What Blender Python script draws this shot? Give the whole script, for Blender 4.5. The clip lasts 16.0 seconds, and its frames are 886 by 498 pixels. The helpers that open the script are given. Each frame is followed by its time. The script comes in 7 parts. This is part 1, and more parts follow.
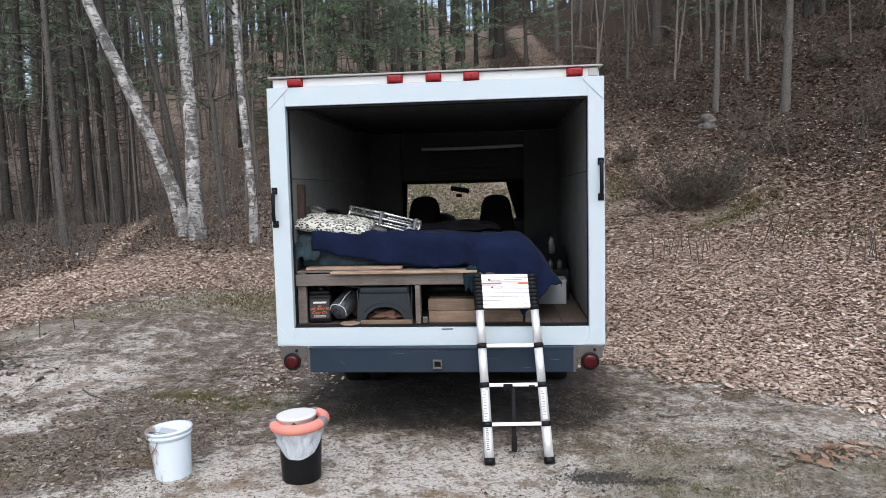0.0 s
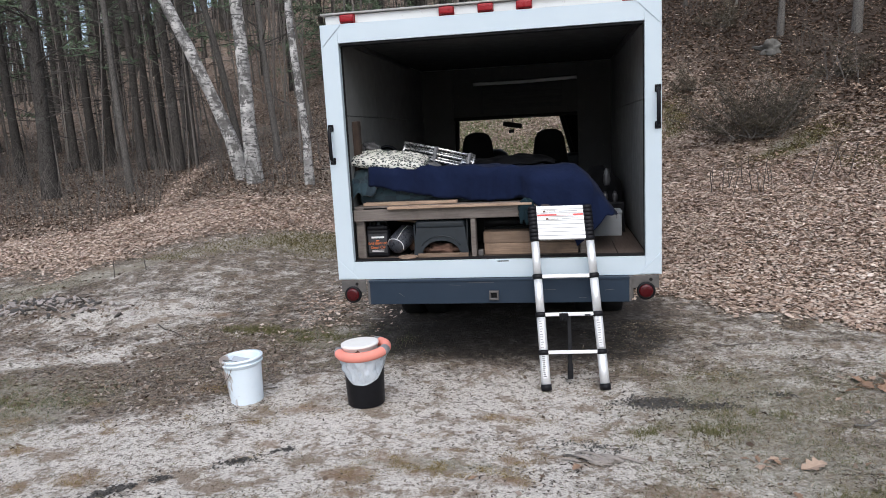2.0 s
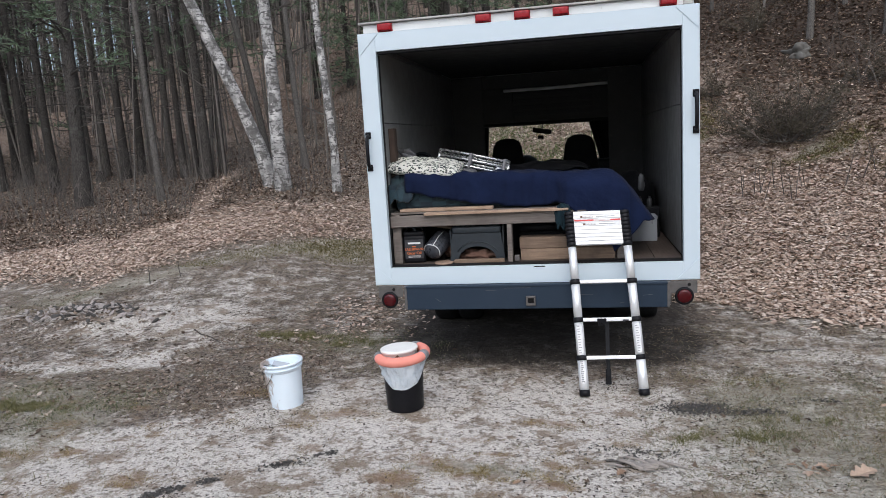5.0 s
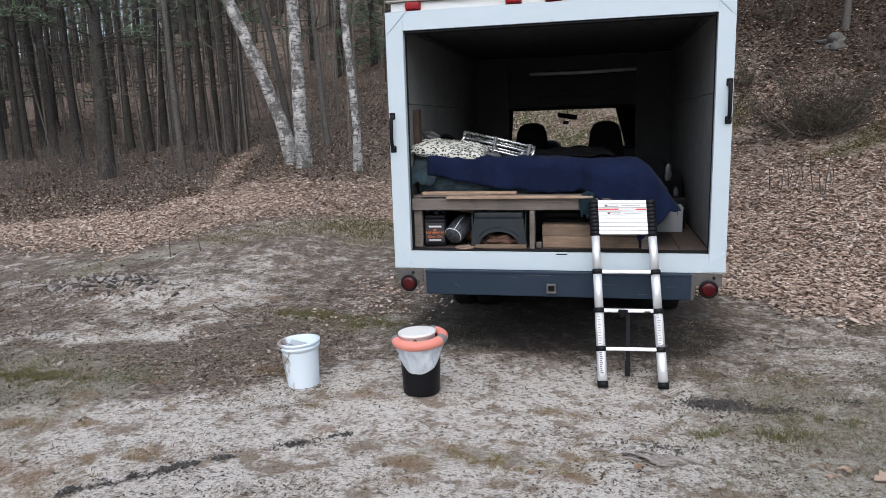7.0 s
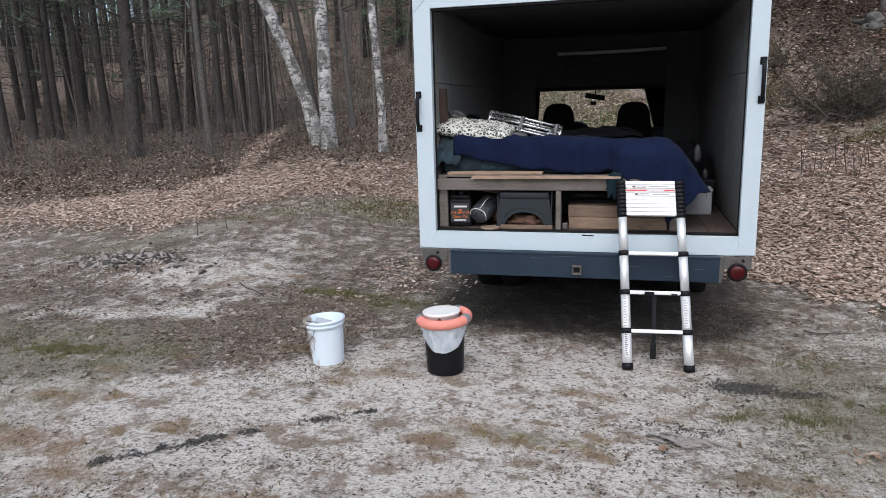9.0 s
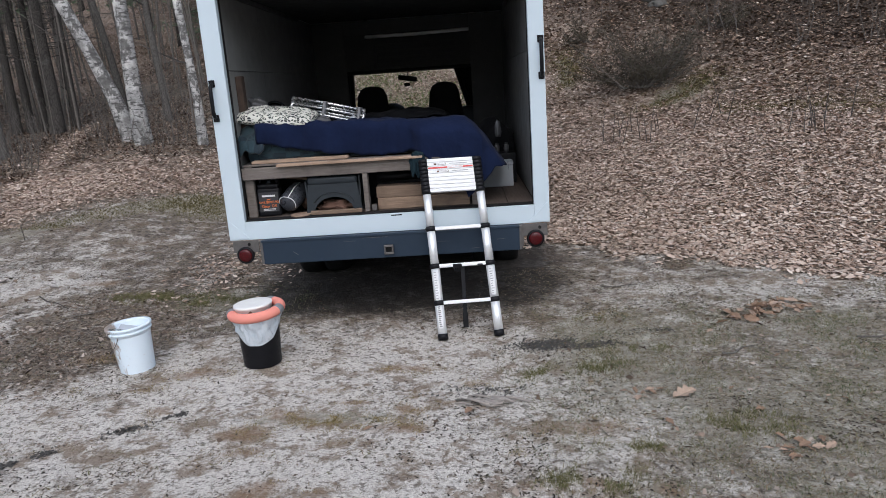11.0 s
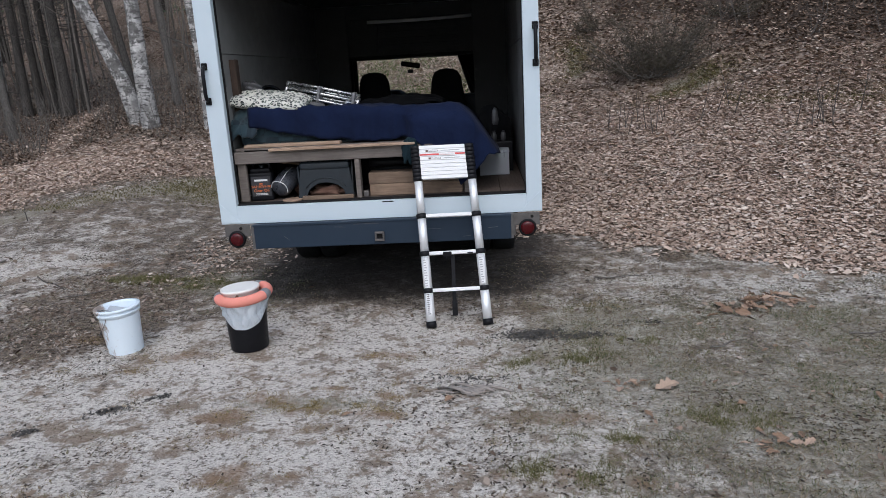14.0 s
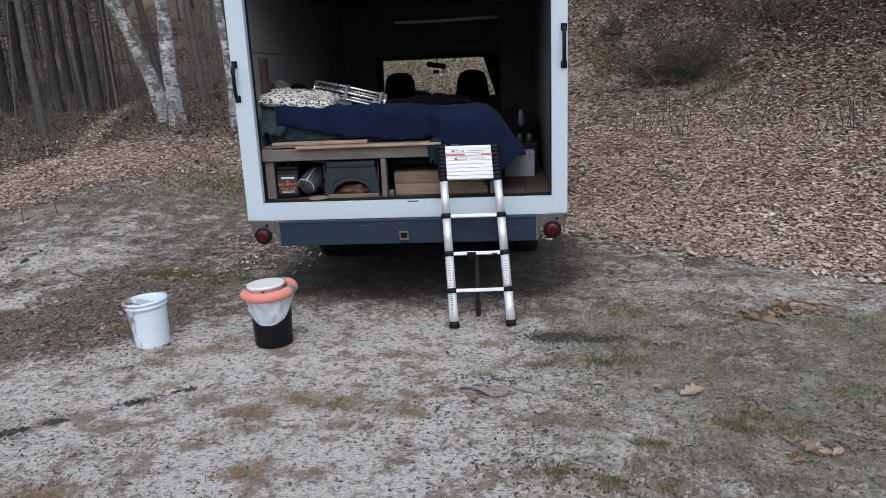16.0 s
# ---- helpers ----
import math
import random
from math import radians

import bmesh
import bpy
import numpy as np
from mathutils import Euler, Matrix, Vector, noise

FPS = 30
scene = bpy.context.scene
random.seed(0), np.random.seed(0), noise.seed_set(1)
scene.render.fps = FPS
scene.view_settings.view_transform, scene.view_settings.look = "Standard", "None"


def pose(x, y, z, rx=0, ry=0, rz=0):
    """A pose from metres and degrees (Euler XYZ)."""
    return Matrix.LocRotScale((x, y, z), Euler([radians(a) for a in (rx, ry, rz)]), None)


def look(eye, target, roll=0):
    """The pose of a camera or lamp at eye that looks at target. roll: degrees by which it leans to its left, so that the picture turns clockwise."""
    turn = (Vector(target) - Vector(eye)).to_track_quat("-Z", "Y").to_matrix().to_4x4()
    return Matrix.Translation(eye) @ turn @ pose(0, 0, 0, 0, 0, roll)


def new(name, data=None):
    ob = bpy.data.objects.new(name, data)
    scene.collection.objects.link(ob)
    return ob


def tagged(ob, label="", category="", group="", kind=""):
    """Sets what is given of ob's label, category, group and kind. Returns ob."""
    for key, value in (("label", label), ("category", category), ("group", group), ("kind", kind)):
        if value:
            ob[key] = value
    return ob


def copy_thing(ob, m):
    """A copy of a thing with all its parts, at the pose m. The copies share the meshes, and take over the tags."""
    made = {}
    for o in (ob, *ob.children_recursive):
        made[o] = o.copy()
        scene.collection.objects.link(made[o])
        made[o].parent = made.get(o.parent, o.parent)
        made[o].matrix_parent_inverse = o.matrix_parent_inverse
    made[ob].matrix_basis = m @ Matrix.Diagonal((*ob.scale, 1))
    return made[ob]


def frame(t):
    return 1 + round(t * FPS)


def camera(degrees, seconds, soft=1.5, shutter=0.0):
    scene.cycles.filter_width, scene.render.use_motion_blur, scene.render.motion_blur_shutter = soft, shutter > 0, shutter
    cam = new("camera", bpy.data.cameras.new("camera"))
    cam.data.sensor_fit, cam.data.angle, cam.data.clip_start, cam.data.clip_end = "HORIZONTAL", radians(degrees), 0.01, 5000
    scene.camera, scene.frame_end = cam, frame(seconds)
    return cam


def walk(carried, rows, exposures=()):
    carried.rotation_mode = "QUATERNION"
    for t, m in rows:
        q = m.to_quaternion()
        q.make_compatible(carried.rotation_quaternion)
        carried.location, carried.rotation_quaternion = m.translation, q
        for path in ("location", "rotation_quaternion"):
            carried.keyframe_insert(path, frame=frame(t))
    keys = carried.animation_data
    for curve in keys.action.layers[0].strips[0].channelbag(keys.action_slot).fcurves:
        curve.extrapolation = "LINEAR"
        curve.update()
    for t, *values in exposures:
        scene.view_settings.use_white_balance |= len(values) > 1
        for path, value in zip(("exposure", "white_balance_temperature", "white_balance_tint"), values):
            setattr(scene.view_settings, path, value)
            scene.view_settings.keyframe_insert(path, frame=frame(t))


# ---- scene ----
cam = camera(65.0, 16.0, 0.75)
EXPOSE, SKY, SUN = 1.02, 0.10, 0.7
PATH = [
    (0, (0.521, -5.115, 1.854), (0.34, -3.13, 1.688), -1.4),
    (0.5, (0.54, -5.179, 1.855), (0.293, -3.204, 1.664), -2.5),
    (1, (0.541, -5.169, 1.861), (0.276, -3.198, 1.652), -3.0),
    (1.5, (0.529, -5.189, 1.843), (0.273, -3.22, 1.609), -3.1),
    (2, (0.502, -5.197, 1.802), (0.17, -3.252, 1.475), -3.0),
    (2.5, (0.487, -5.207, 1.797), (0.159, -3.26, 1.476), -2.1),
    (3, (0.465, -5.212, 1.803), (0.105, -3.271, 1.483), -2.8),
    (3.5, (0.459, -5.201, 1.8), (0.107, -3.264, 1.445), -3.5),
    (4, (0.423, -5.198, 1.793), (0.09, -3.257, 1.445), -1.9),
    (4.5, (0.422, -5.226, 1.809), (0.126, -3.274, 1.49), -3.2),
    (4.7, (0.404, -5.25, 1.806), (0.036, -3.307, 1.506), -4.1),
    (6.8, (0.355, -5.215, 1.821), (-0.062, -3.295, 1.45), -1.7),
    (7, (0.352, -5.202, 1.816), (-0.088, -3.283, 1.462), -1.7),
    (7.5, (0.356, -5.203, 1.797), (-0.08, -3.29, 1.407), -1.7),
    (8, (0.341, -5.203, 1.794), (-0.144, -3.306, 1.386), -1.1),
    (8.5, (0.323, -5.187, 1.803), (-0.175, -3.294, 1.396), -1.7),
    (9, (0.34, -5.199, 1.793), (-0.165, -3.305, 1.392), -1.5),
    (9.5, (0.344, -5.194, 1.785), (-0.139, -3.303, 1.35), -1.3),
    (10, (0.407, -5.202, 1.793), (0.052, -3.28, 1.369), -2.1),
    (10.2, (0.446, -5.21, 1.792), (0.244, -3.274, 1.334), -2.2),
    (12.3, (0.828, -5.19, 1.763), (0.781, -3.246, 1.293), -4.5),
    (12.5, (0.82, -5.182, 1.772), (0.734, -3.242, 1.292), -4.8),
    (13, (0.796, -5.197, 1.755), (0.677, -3.263, 1.258), -4.7),
    (13.5, (0.802, -5.175, 1.765), (0.696, -3.234, 1.294), -3.5),
    (14, (0.797, -5.178, 1.755), (0.675, -3.243, 1.262), -3.2),
    (14.5, (0.772, -5.179, 1.765), (0.614, -3.247, 1.274), -3.4),
    (15, (0.763, -5.184, 1.756), (0.599, -3.25, 1.275), -2.9),
    (15.5, (0.767, -5.189, 1.759), (0.585, -3.257, 1.274), -2.5),
    (16, (0.763, -5.189, 1.752), (0.585, -3.257, 1.265), -2.5),
]
walk(cam, [(t, look(eye, target, roll)) for t, eye, target, roll in PATH], [(0.0, EXPOSE + 0.2, 6220, 9), (1.5, EXPOSE + 0.17, 6220, 9), (3.0, EXPOSE + 0.02, 6180, 9), (9.0, EXPOSE, 6140, 9), (12.5, EXPOSE - 0.22, 6000, 9), (16.0, EXPOSE - 0.25, 5960, 9)])

# ---------------------------------------------------------------- sky and light: an even grey overcast
world = bpy.data.worlds.new("overcast_sky")
scene.world = world
world.use_nodes = True
wn, wl = world.node_tree.nodes, world.node_tree.links
wn.clear()
sky = wn.new("ShaderNodeTexSky")
sky.sky_type = "NISHITA"
sky.sun_disc = False
sky.sun_elevation, sky.sun_rotation = radians(49), radians(173)
sky.air_density, sky.dust_density = 1.0, 3.0
grey = wn.new("ShaderNodeHueSaturation")
grey.inputs["Saturation"].default_value = 0.75
back = wn.new("ShaderNodeBackground")
back.inputs["Strength"].default_value = SKY
wout = wn.new("ShaderNodeOutputWorld")
wl.new(sky.outputs[0], grey.inputs["Color"])
wl.new(grey.outputs[0], back.inputs["Color"])
wl.new(back.outputs[0], wout.inputs["Surface"])

sun = new("sun", bpy.data.lights.new("sun", "SUN"))
sun.data.energy, sun.data.angle, sun.data.color = SUN, radians(120), (1.0, 0.985, 0.97)
sun.matrix_world = look((1.0, -9.5, 11), (0, 0, 0))

# ---------------------------------------------------------------- helpers for meshes
rng = random.Random(7)
nrng = np.random.default_rng(11)


def empty(name, m=None):
    ob = new(name)
    ob.empty_display_size = 0.1
    if m is not None:
        ob.matrix_basis = m
    return ob


def link_mesh(name, me, material, parent=None, label="", smooth=False):
    if material is not None:
        me.materials.append(material)
    if smooth:
        me.polygons.foreach_set("use_smooth", [True] * len(me.polygons))
    ob = new(name, me)
    ob.parent = parent
    if label:
        tagged(ob, label)
    return ob


def part(name, bm, material, parent=None, label="", smooth=False, at=None):
    me = bpy.data.meshes.new(name)
    bmesh.ops.recalc_face_normals(bm, faces=bm.faces)
    bm.to_mesh(me)
    bm.free()
    ob = link_mesh(name, me, material, parent, label, smooth)
    if at is not None:
        ob.matrix_basis = at
    return ob


def again(name, ob, parent, m):
    """One more object on the same mesh."""
    o = new(name, ob.data)
    o.parent = parent
    o.matrix_basis = m
    return o


def box(x0, x1, y0, y1, z0, z1, bevel=0.004, seg=1, bm=None):
    bm = bm or bmesh.new()
    m = Matrix.LocRotScale(((x0 + x1) / 2, (y0 + y1) / 2, (z0 + z1) / 2), None, (abs(x1 - x0), abs(y1 - y0), abs(z1 - z0)))
    made = bmesh.ops.create_cube(bm, size=1, matrix=m)
    if bevel:
        edges = list({e for v in made["verts"] for e in v.link_edges})
        bmesh.ops.bevel(bm, geom=edges, offset=bevel, segments=seg, affect="EDGES", profile=0.6)
    return bm


def lathe(profile, n=32, bm=None, m=None):
    """A turned shape: rows of radius, height."""
    bm = bm or bmesh.new()
    m = m or Matrix()
    rings = []
    for r, z in profile:
        if r < 1e-5:
            rings.append([bm.verts.new(m @ Vector((0, 0, z)))])
        else:
            rings.append([bm.verts.new(m @ Vector((r * math.cos(2 * math.pi * k / n), r * math.sin(2 * math.pi * k / n), z))) for k in range(n)])
    for a, b in zip(rings, rings[1:]):
        for k in range(n):
            j = (k + 1) % n
            if len(a) == 1 and len(b) > 1:
                bm.faces.new((a[0], b[j], b[k]))
            elif len(b) == 1 and len(a) > 1:
                bm.faces.new((a[k], a[j], b[0]))
            elif len(a) > 1:
                bm.faces.new((a[k], a[j], b[j], b[k]))
    return bm


def rod(points, radii, n=8, bm=None, caps=True):
    """A round bar along points."""
    bm = bm or bmesh.new()
    pts = [Vector(p) for p in points]
    radii = radii if isinstance(radii, (list, tuple)) else [radii] * len(pts)
    rings = []
    side = None
    for k, p in enumerate(pts):
        d = (pts[min(k + 1, len(pts) - 1)] - pts[max(k - 1, 0)]).normalized()
        if side is None:
            side = d.orthogonal().normalized()
        side = (side - d * side.dot(d)).normalized()
        up = d.cross(side)
        rings.append([bm.verts.new(p + radii[k] * (math.cos(2 * math.pi * a / n) * side + math.sin(2 * math.pi * a / n) * up)) for a in range(n)])
    for a, b in zip(rings, rings[1:]):
        for k in range(n):
            j = (k + 1) % n
            bm.faces.new((a[k], a[j], b[j], b[k]))
    if caps:
        bm.faces.new(rings[0][::-1])
        bm.faces.new(rings[-1])
    return bm


def plate(points, y0, y1, bevel=0.0):
    """A flat outline in x, z, given a thickness along y."""
    bm = bmesh.new()
    a = [bm.verts.new((x, y0, z)) for x, z in points]
    b = [bm.verts.new((x, y1, z)) for x, z in points]
    bm.faces.new(a)
    bm.faces.new(b[::-1])
    n = len(points)
    for k in range(n):
        bm.faces.new((a[k], b[k], b[(k + 1) % n], a[(k + 1) % n]))
    if bevel:
        bmesh.ops.bevel(bm, geom=list(bm.edges), offset=bevel, segments=2, affect="EDGES")
    return bm


class Soup:
    """Many small pieces gathered into one mesh."""

    def __init__(self):
        self.verts, self.faces = [], []

    def tube(self, pts, radii, n=5):
        base = len(self.verts)
        side = None
        for k, p in enumerate(pts):
            d = (pts[min(k + 1, len(pts) - 1)] - pts[max(k - 1, 0)]).normalized()
            if side is None:
                side = d.orthogonal().normalized()
            side = (side - d * side.dot(d)).normalized()
            up = d.cross(side)
            for a in range(n):
                self.verts.append(p + radii[k] * (math.cos(2 * math.pi * a / n) * side + math.sin(2 * math.pi * a / n) * up))
        for k in range(len(pts) - 1):
            for a in range(n):
                b = (a + 1) % n
                self.faces.append((base + k * n + a, base + k * n + b, base + (k + 1) * n + b, base + (k + 1) * n + a))
        return self

    def sliver(self, p, d, width):
        s = d.orthogonal().normalized()
        s.rotate(Matrix.Rotation(rng.uniform(0, 6.28), 3, d.normalized()))
        k = len(self.verts)
        self.verts += [p - s * width * 0.5, p + s * width * 0.5, p + d]
        self.faces.append((k, k + 1, k + 2))

    def object(self, name, material, parent=None, label="", smooth=False):
        me = bpy.data.meshes.new(name)
        me.from_pydata([tuple(v) for v in self.verts], [], self.faces)
        return link_mesh(name, me, material, parent, label, smooth)


def fast_mesh(name, verts, faces, material):
    """A mesh from arrays whose faces all have as many corners."""
    me = bpy.data.meshes.new(name)
    n, k = faces.shape
    me.vertices.add(len(verts))
    me.vertices.foreach_set("co", np.ascontiguousarray(verts, dtype=np.float32).ravel())
    me.loops.add(n * k)
    me.loops.foreach_set("vertex_index", np.ascontiguousarray(faces, dtype=np.int32).ravel())
    me.polygons.add(n)
    me.polygons.foreach_set("loop_start", np.arange(0, n * k, k, dtype=np.int32))
    me.update(calc_edges=True)
    me.validate()
    if material is not None:
        me.materials.append(material)
    return me


# ---------------------------------------------------------------- materials
class Mat:
    """A Principled material with the nodes at hand."""

    def __init__(self, name, rough=0.6, metal=0.0, coords="Object"):
        self.m = bpy.data.materials.new(name)
        self.m.use_nodes = True
        self.n, self.l = self.m.node_tree.nodes, self.m.node_tree.links
        self.b = self.n["Principled BSDF"]
        self.b.inputs["Roughness"].default_value = rough
        self.b.inputs["Metallic"].default_value = metal
        self.tc = self.n.new("ShaderNodeTexCoord").outputs[coords]

    def put(self, socket, value):
        if isinstance(value, bpy.types.NodeSocket):
            self.l.new(value, socket)
        elif isinstance(value, (tuple, list)) and len(value) == 3 and socket.type == "RGBA":
            socket.default_value = (*value, 1)
        else:
            socket.default_value = value

    def mapped(self, scale):
        k = self.n.new("ShaderNodeMapping")
        self.l.new(self.tc, k.inputs["Vector"])
        k.inputs["Scale"].default_value = scale if isinstance(scale, tuple) else (scale,) * 3
        return k.outputs[0]

    def noise(self, scale, detail=4, rough=0.6, stretch=None):
        k = self.n.new("ShaderNodeTexNoise")
        self.l.new(self.mapped(stretch or (1, 1, 1)), k.inputs["Vector"])
        k.inputs["Scale"].default_value, k.inputs["Detail"].default_value, k.inputs["Roughness"].default_value = scale, detail, rough
        return k.outputs["Fac"]

    def voronoi(self, scale, feature="F1", out="Distance", stretch=None, metric="EUCLIDEAN"):
        k = self.n.new("ShaderNodeTexVoronoi")
        k.feature, k.distance = feature, metric
        self.l.new(self.mapped(stretch or (1, 1, 1)), k.inputs["Vector"])
        k.inputs["Scale"].default_value = scale
        return k.outputs[out]

    def ramp(self, fac, *stops):
        k = self.n.new("ShaderNodeValToRGB")
        self.l.new(fac, k.inputs["Fac"])
        e = k.color_ramp.elements
        while len(e) < len(stops):
            e.new(0.5)
        for el, (pos, c) in zip(e, stops):
            el.position = pos
            el.color = (*c, 1) if isinstance(c, tuple) else (c, c, c, 1)
        return k.outputs["Color"]

    def mix(self, fac, a, b, mode="MIX"):
        k = self.n.new("ShaderNodeMix")
        k.data_type, k.blend_type = "RGBA", mode
        self.put(k.inputs[0], fac)
        self.put(k.inputs[6], a)
        self.put(k.inputs[7], b)
        return k.outputs[2]

    def math(self, op, a, b=0.0):
        k = self.n.new("ShaderNodeMath")
        k.operation = op
        self.put(k.inputs[0], a)
        self.put(k.inputs[1], b)
        return k.outputs[0]

    def island(self):
        return self.n.new("ShaderNodeNewGeometry").outputs["Random Per Island"]

    def each(self):
        return self.n.new("ShaderNodeObjectInfo").outputs["Random"]

    def attr(self, name):
        k = self.n.new("ShaderNodeAttribute")
        k.attribute_name = name
        return k.outputs["Color"]

    def split(self, color):
        k = self.n.new("ShaderNodeSeparateColor")
        self.l.new(color, k.inputs[0])
        return k.outputs

    def color(self, c):
        self.put(self.b.inputs["Base Color"], c)
        return self

    def rough(self, v):
        self.put(self.b.inputs["Roughness"], v)
        return self

    def bump(self, h, strength=0.4, dist=0.01):
        k = self.n.new("ShaderNodeBump")
        k.inputs["Strength"].default_value, k.inputs["Distance"].default_value = strength, dist
        self.l.new(h, k.inputs["Height"])
        self.l.new(k.outputs[0], self.b.inputs["Normal"])
        return self


def painted(name, a, b, rough=0.45, dirt=(0.25, 0.22, 0.18), worn=0.62, metal=0.0):
    """Paint with uneven tone, fine grime and scuffs."""
    m = Mat(name, rough, metal)
    tone = m.mix(m.noise(2.5, 3), a, b)
    grime = m.ramp(m.noise(16, 6, 0.7), (worn, 0.0), (worn + 0.14, 1.0))
    m.color(m.mix(m.math("MULTIPLY", grime, 0.45), tone, dirt))
    m.rough(m.ramp(m.noise(9, 4), (0.3, rough - 0.1), (0.7, rough + 0.15)))
    m.b.inputs["Specular IOR Level"].default_value = 0.3
    return m.bump(m.noise(60, 3), 0.12, 0.003).m


def timber(name, a, b, scale=1.0, grain=(1, 14, 14), rough=0.75):
    m = Mat(name, rough)
    g = m.noise(5 * scale, 6, 0.65, grain)
    c = m.mix(m.ramp(g, (0.3, 0.0), (0.7, 1.0)), a, b)
    c = m.mix(m.math("MULTIPLY", m.ramp(m.noise(7, 3), (0.5, 0.0), (0.75, 1.0)), 0.5), c, (a[0] * 0.4, a[1] * 0.38, a[2] * 0.36))
    tint = m.math("ADD", m.math("MULTIPLY", m.each(), 0.35), 0.8)
    k = m.n.new("ShaderNodeHueSaturation")
    m.l.new(c, k.inputs["Color"])
    m.l.new(tint, k.inputs["Value"])
    m.color(k.outputs[0])
    return m.bump(g, 0.35, 0.006).m


def cloth(name, a, b, weave=380, rough=0.95, sheen=0.02, folds=0.0):
    m = Mat(name, rough)
    m.color(m.mix(m.ramp(m.noise(6, 5), (0.3, 0.0), (0.72, 1.0)), a, b))
    m.b.inputs["Sheen Weight"].default_value = sheen
    m.b.inputs["Specular IOR Level"].default_value = 0.15
    if folds:
        soft_folds = m.noise(7, 3, 0.45, (1, 1.6, 1))
        return m.bump(m.math("ADD", m.math("MULTIPLY", soft_folds, folds), m.math("MULTIPLY", m.noise(weave, 2), 0.04)), 0.5, 0.02).m
    return m.bump(m.noise(weave, 2), 0.25, 0.002).m


def plain(name, c, rough=0.5, metal=0.0, vary=0.25, scale=14, bump=0.15, gloss=0.5):
    m = Mat(name, rough, metal)
    m.b.inputs["Specular IOR Level"].default_value = gloss
    m.color(m.mix(m.noise(scale, 5), tuple(v * (1 - vary) for v in c), tuple(min(1, v * (1 + vary)) for v in c)))
    m.rough(m.ramp(m.noise(scale * 1.7, 4), (0.3, max(0.02, rough - 0.12)), (0.7, min(1, rough + 0.12))))
    return m.bump(m.noise(scale * 6, 3), bump, 0.003).m


M_FRAME = painted("white_frame_paint", (0.525, 0.615, 0.672), (0.585, 0.658, 0.71), 0.38, (0.35, 0.32, 0.28), 0.70)
M_BODY = painted("white_body_paint", (0.66, 0.68, 0.68), (0.74, 0.75, 0.74), 0.4)
# even wall tone set well below cream paint, for the box's inner shade
M_PANEL = painted("shade_toned_wall_panel", (0.19, 0.19, 0.187), (0.235, 0.235, 0.23), 0.55, (0.20, 0.18, 0.15), 0.64)
# bulkhead and ceiling: the shade deep in the box is toned into the colour
M_BULK = painted("shade_toned_bulkhead", (0.055, 0.055, 0.056), (0.08, 0.08, 0.079), 0.7)
M_SHADE = plain("white_rolled_cloth", (0.74, 0.74, 0.73), 0.6, 0, 0.04)
M_CEIL = painted("shade_toned_ceiling", (0.060, 0.060, 0.060), (0.085, 0.084, 0.082), 0.7)
M_DARKGAP = plain("black_rubber_seal", (0.012, 0.012, 0.013), 0.8, gloss=0.2)
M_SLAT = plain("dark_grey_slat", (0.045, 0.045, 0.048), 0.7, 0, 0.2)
M_RAIL = painted("brushed_roof_rail", (0.33, 0.32, 0.30), (0.45, 0.44, 0.42), 0.4, (0.2, 0.17, 0.13), 0.55, 0.6)
M_BUMPER = painted("slate_blue_bumper_paint", (0.014, 0.026, 0.045), (0.021, 0.035, 0.056), 0.5, (0.22, 0.23, 0.25), 0.69)
M_STEEL = plain("weathered_grey_steel", (0.16, 0.15, 0.145), 0.55, 0.7, 0.4)
M_CHASSIS = plain("undercoated_chassis", (0.016, 0.015, 0.015), 0.85, gloss=0.2)
M_TYRE = plain("tyre_rubber", (0.014, 0.014, 0.014), 0.85, 0, 0.3, 30, 0.4, 0.2)
M_BLACK = plain("black_plastic", (0.008, 0.008, 0.010), 0.42, 0, 0.3, 22, 0.15, 0.18)
M_GRAPHITE = plain("graphite_plastic", (0.014, 0.020, 0.026), 0.5, 0, 0.25, 22)
M_SEAT = cloth("black_seat_cloth", (0.010, 0.010, 0.012), (0.018, 0.018, 0.02))
M_ALU = plain("brushed_aluminium", (0.82, 0.83, 0.84), 0.40, 0.45, 0.05, 30, 0.1)
M_RUNG = plain("white_coated_rung", (0.78, 0.78, 0.78), 0.4, 0, 0.05, 12, 0.05)
M_RED = plain("red_sticker", (0.55, 0.045, 0.04), 0.4, 0, 0.1)
M_INK = plain("dark_print", (0.03, 0.03, 0.035), 0.5, 0, 0.1)
M_GREYINK = plain("grey_print", (0.30, 0.30, 0.31), 0.5, 0, 0.1)
M_ORANGEINK = plain("orange_print", (0.70, 0.17, 0.03), 0.5, 0, 0.08)
M_WHITEINK = plain("white_print", (0.7, 0.7, 0.7), 0.5, 0, 0.08)
M_BOARD = timber("weathered_grey_board", (0.115, 0.096, 0.084), (0.205, 0.176, 0.156))
M_PLANK = timber("pale_pine_plank", (0.27, 0.18, 0.125), (0.43, 0.31, 0.225))
M_BLOCK = timber("brown_pine_block", (0.15, 0.10, 0.068), (0.28, 0.195, 0.135))
M_FLOOR = timber("worn_truck_floor_board", (0.060, 0.044, 0.036), (0.125, 0.096, 0.080), 1.0, (14, 1, 14), 0.7)
M_DARKWOOD = timber("dark_brown_stick", (0.040, 0.025, 0.018), (0.070, 0.044, 0.030), 1.0, (14, 14, 1))
M_NAVY = cloth("navy_fleece", (0.0042, 0.0082, 0.028), (0.0070, 0.0132, 0.042), folds=2.6)


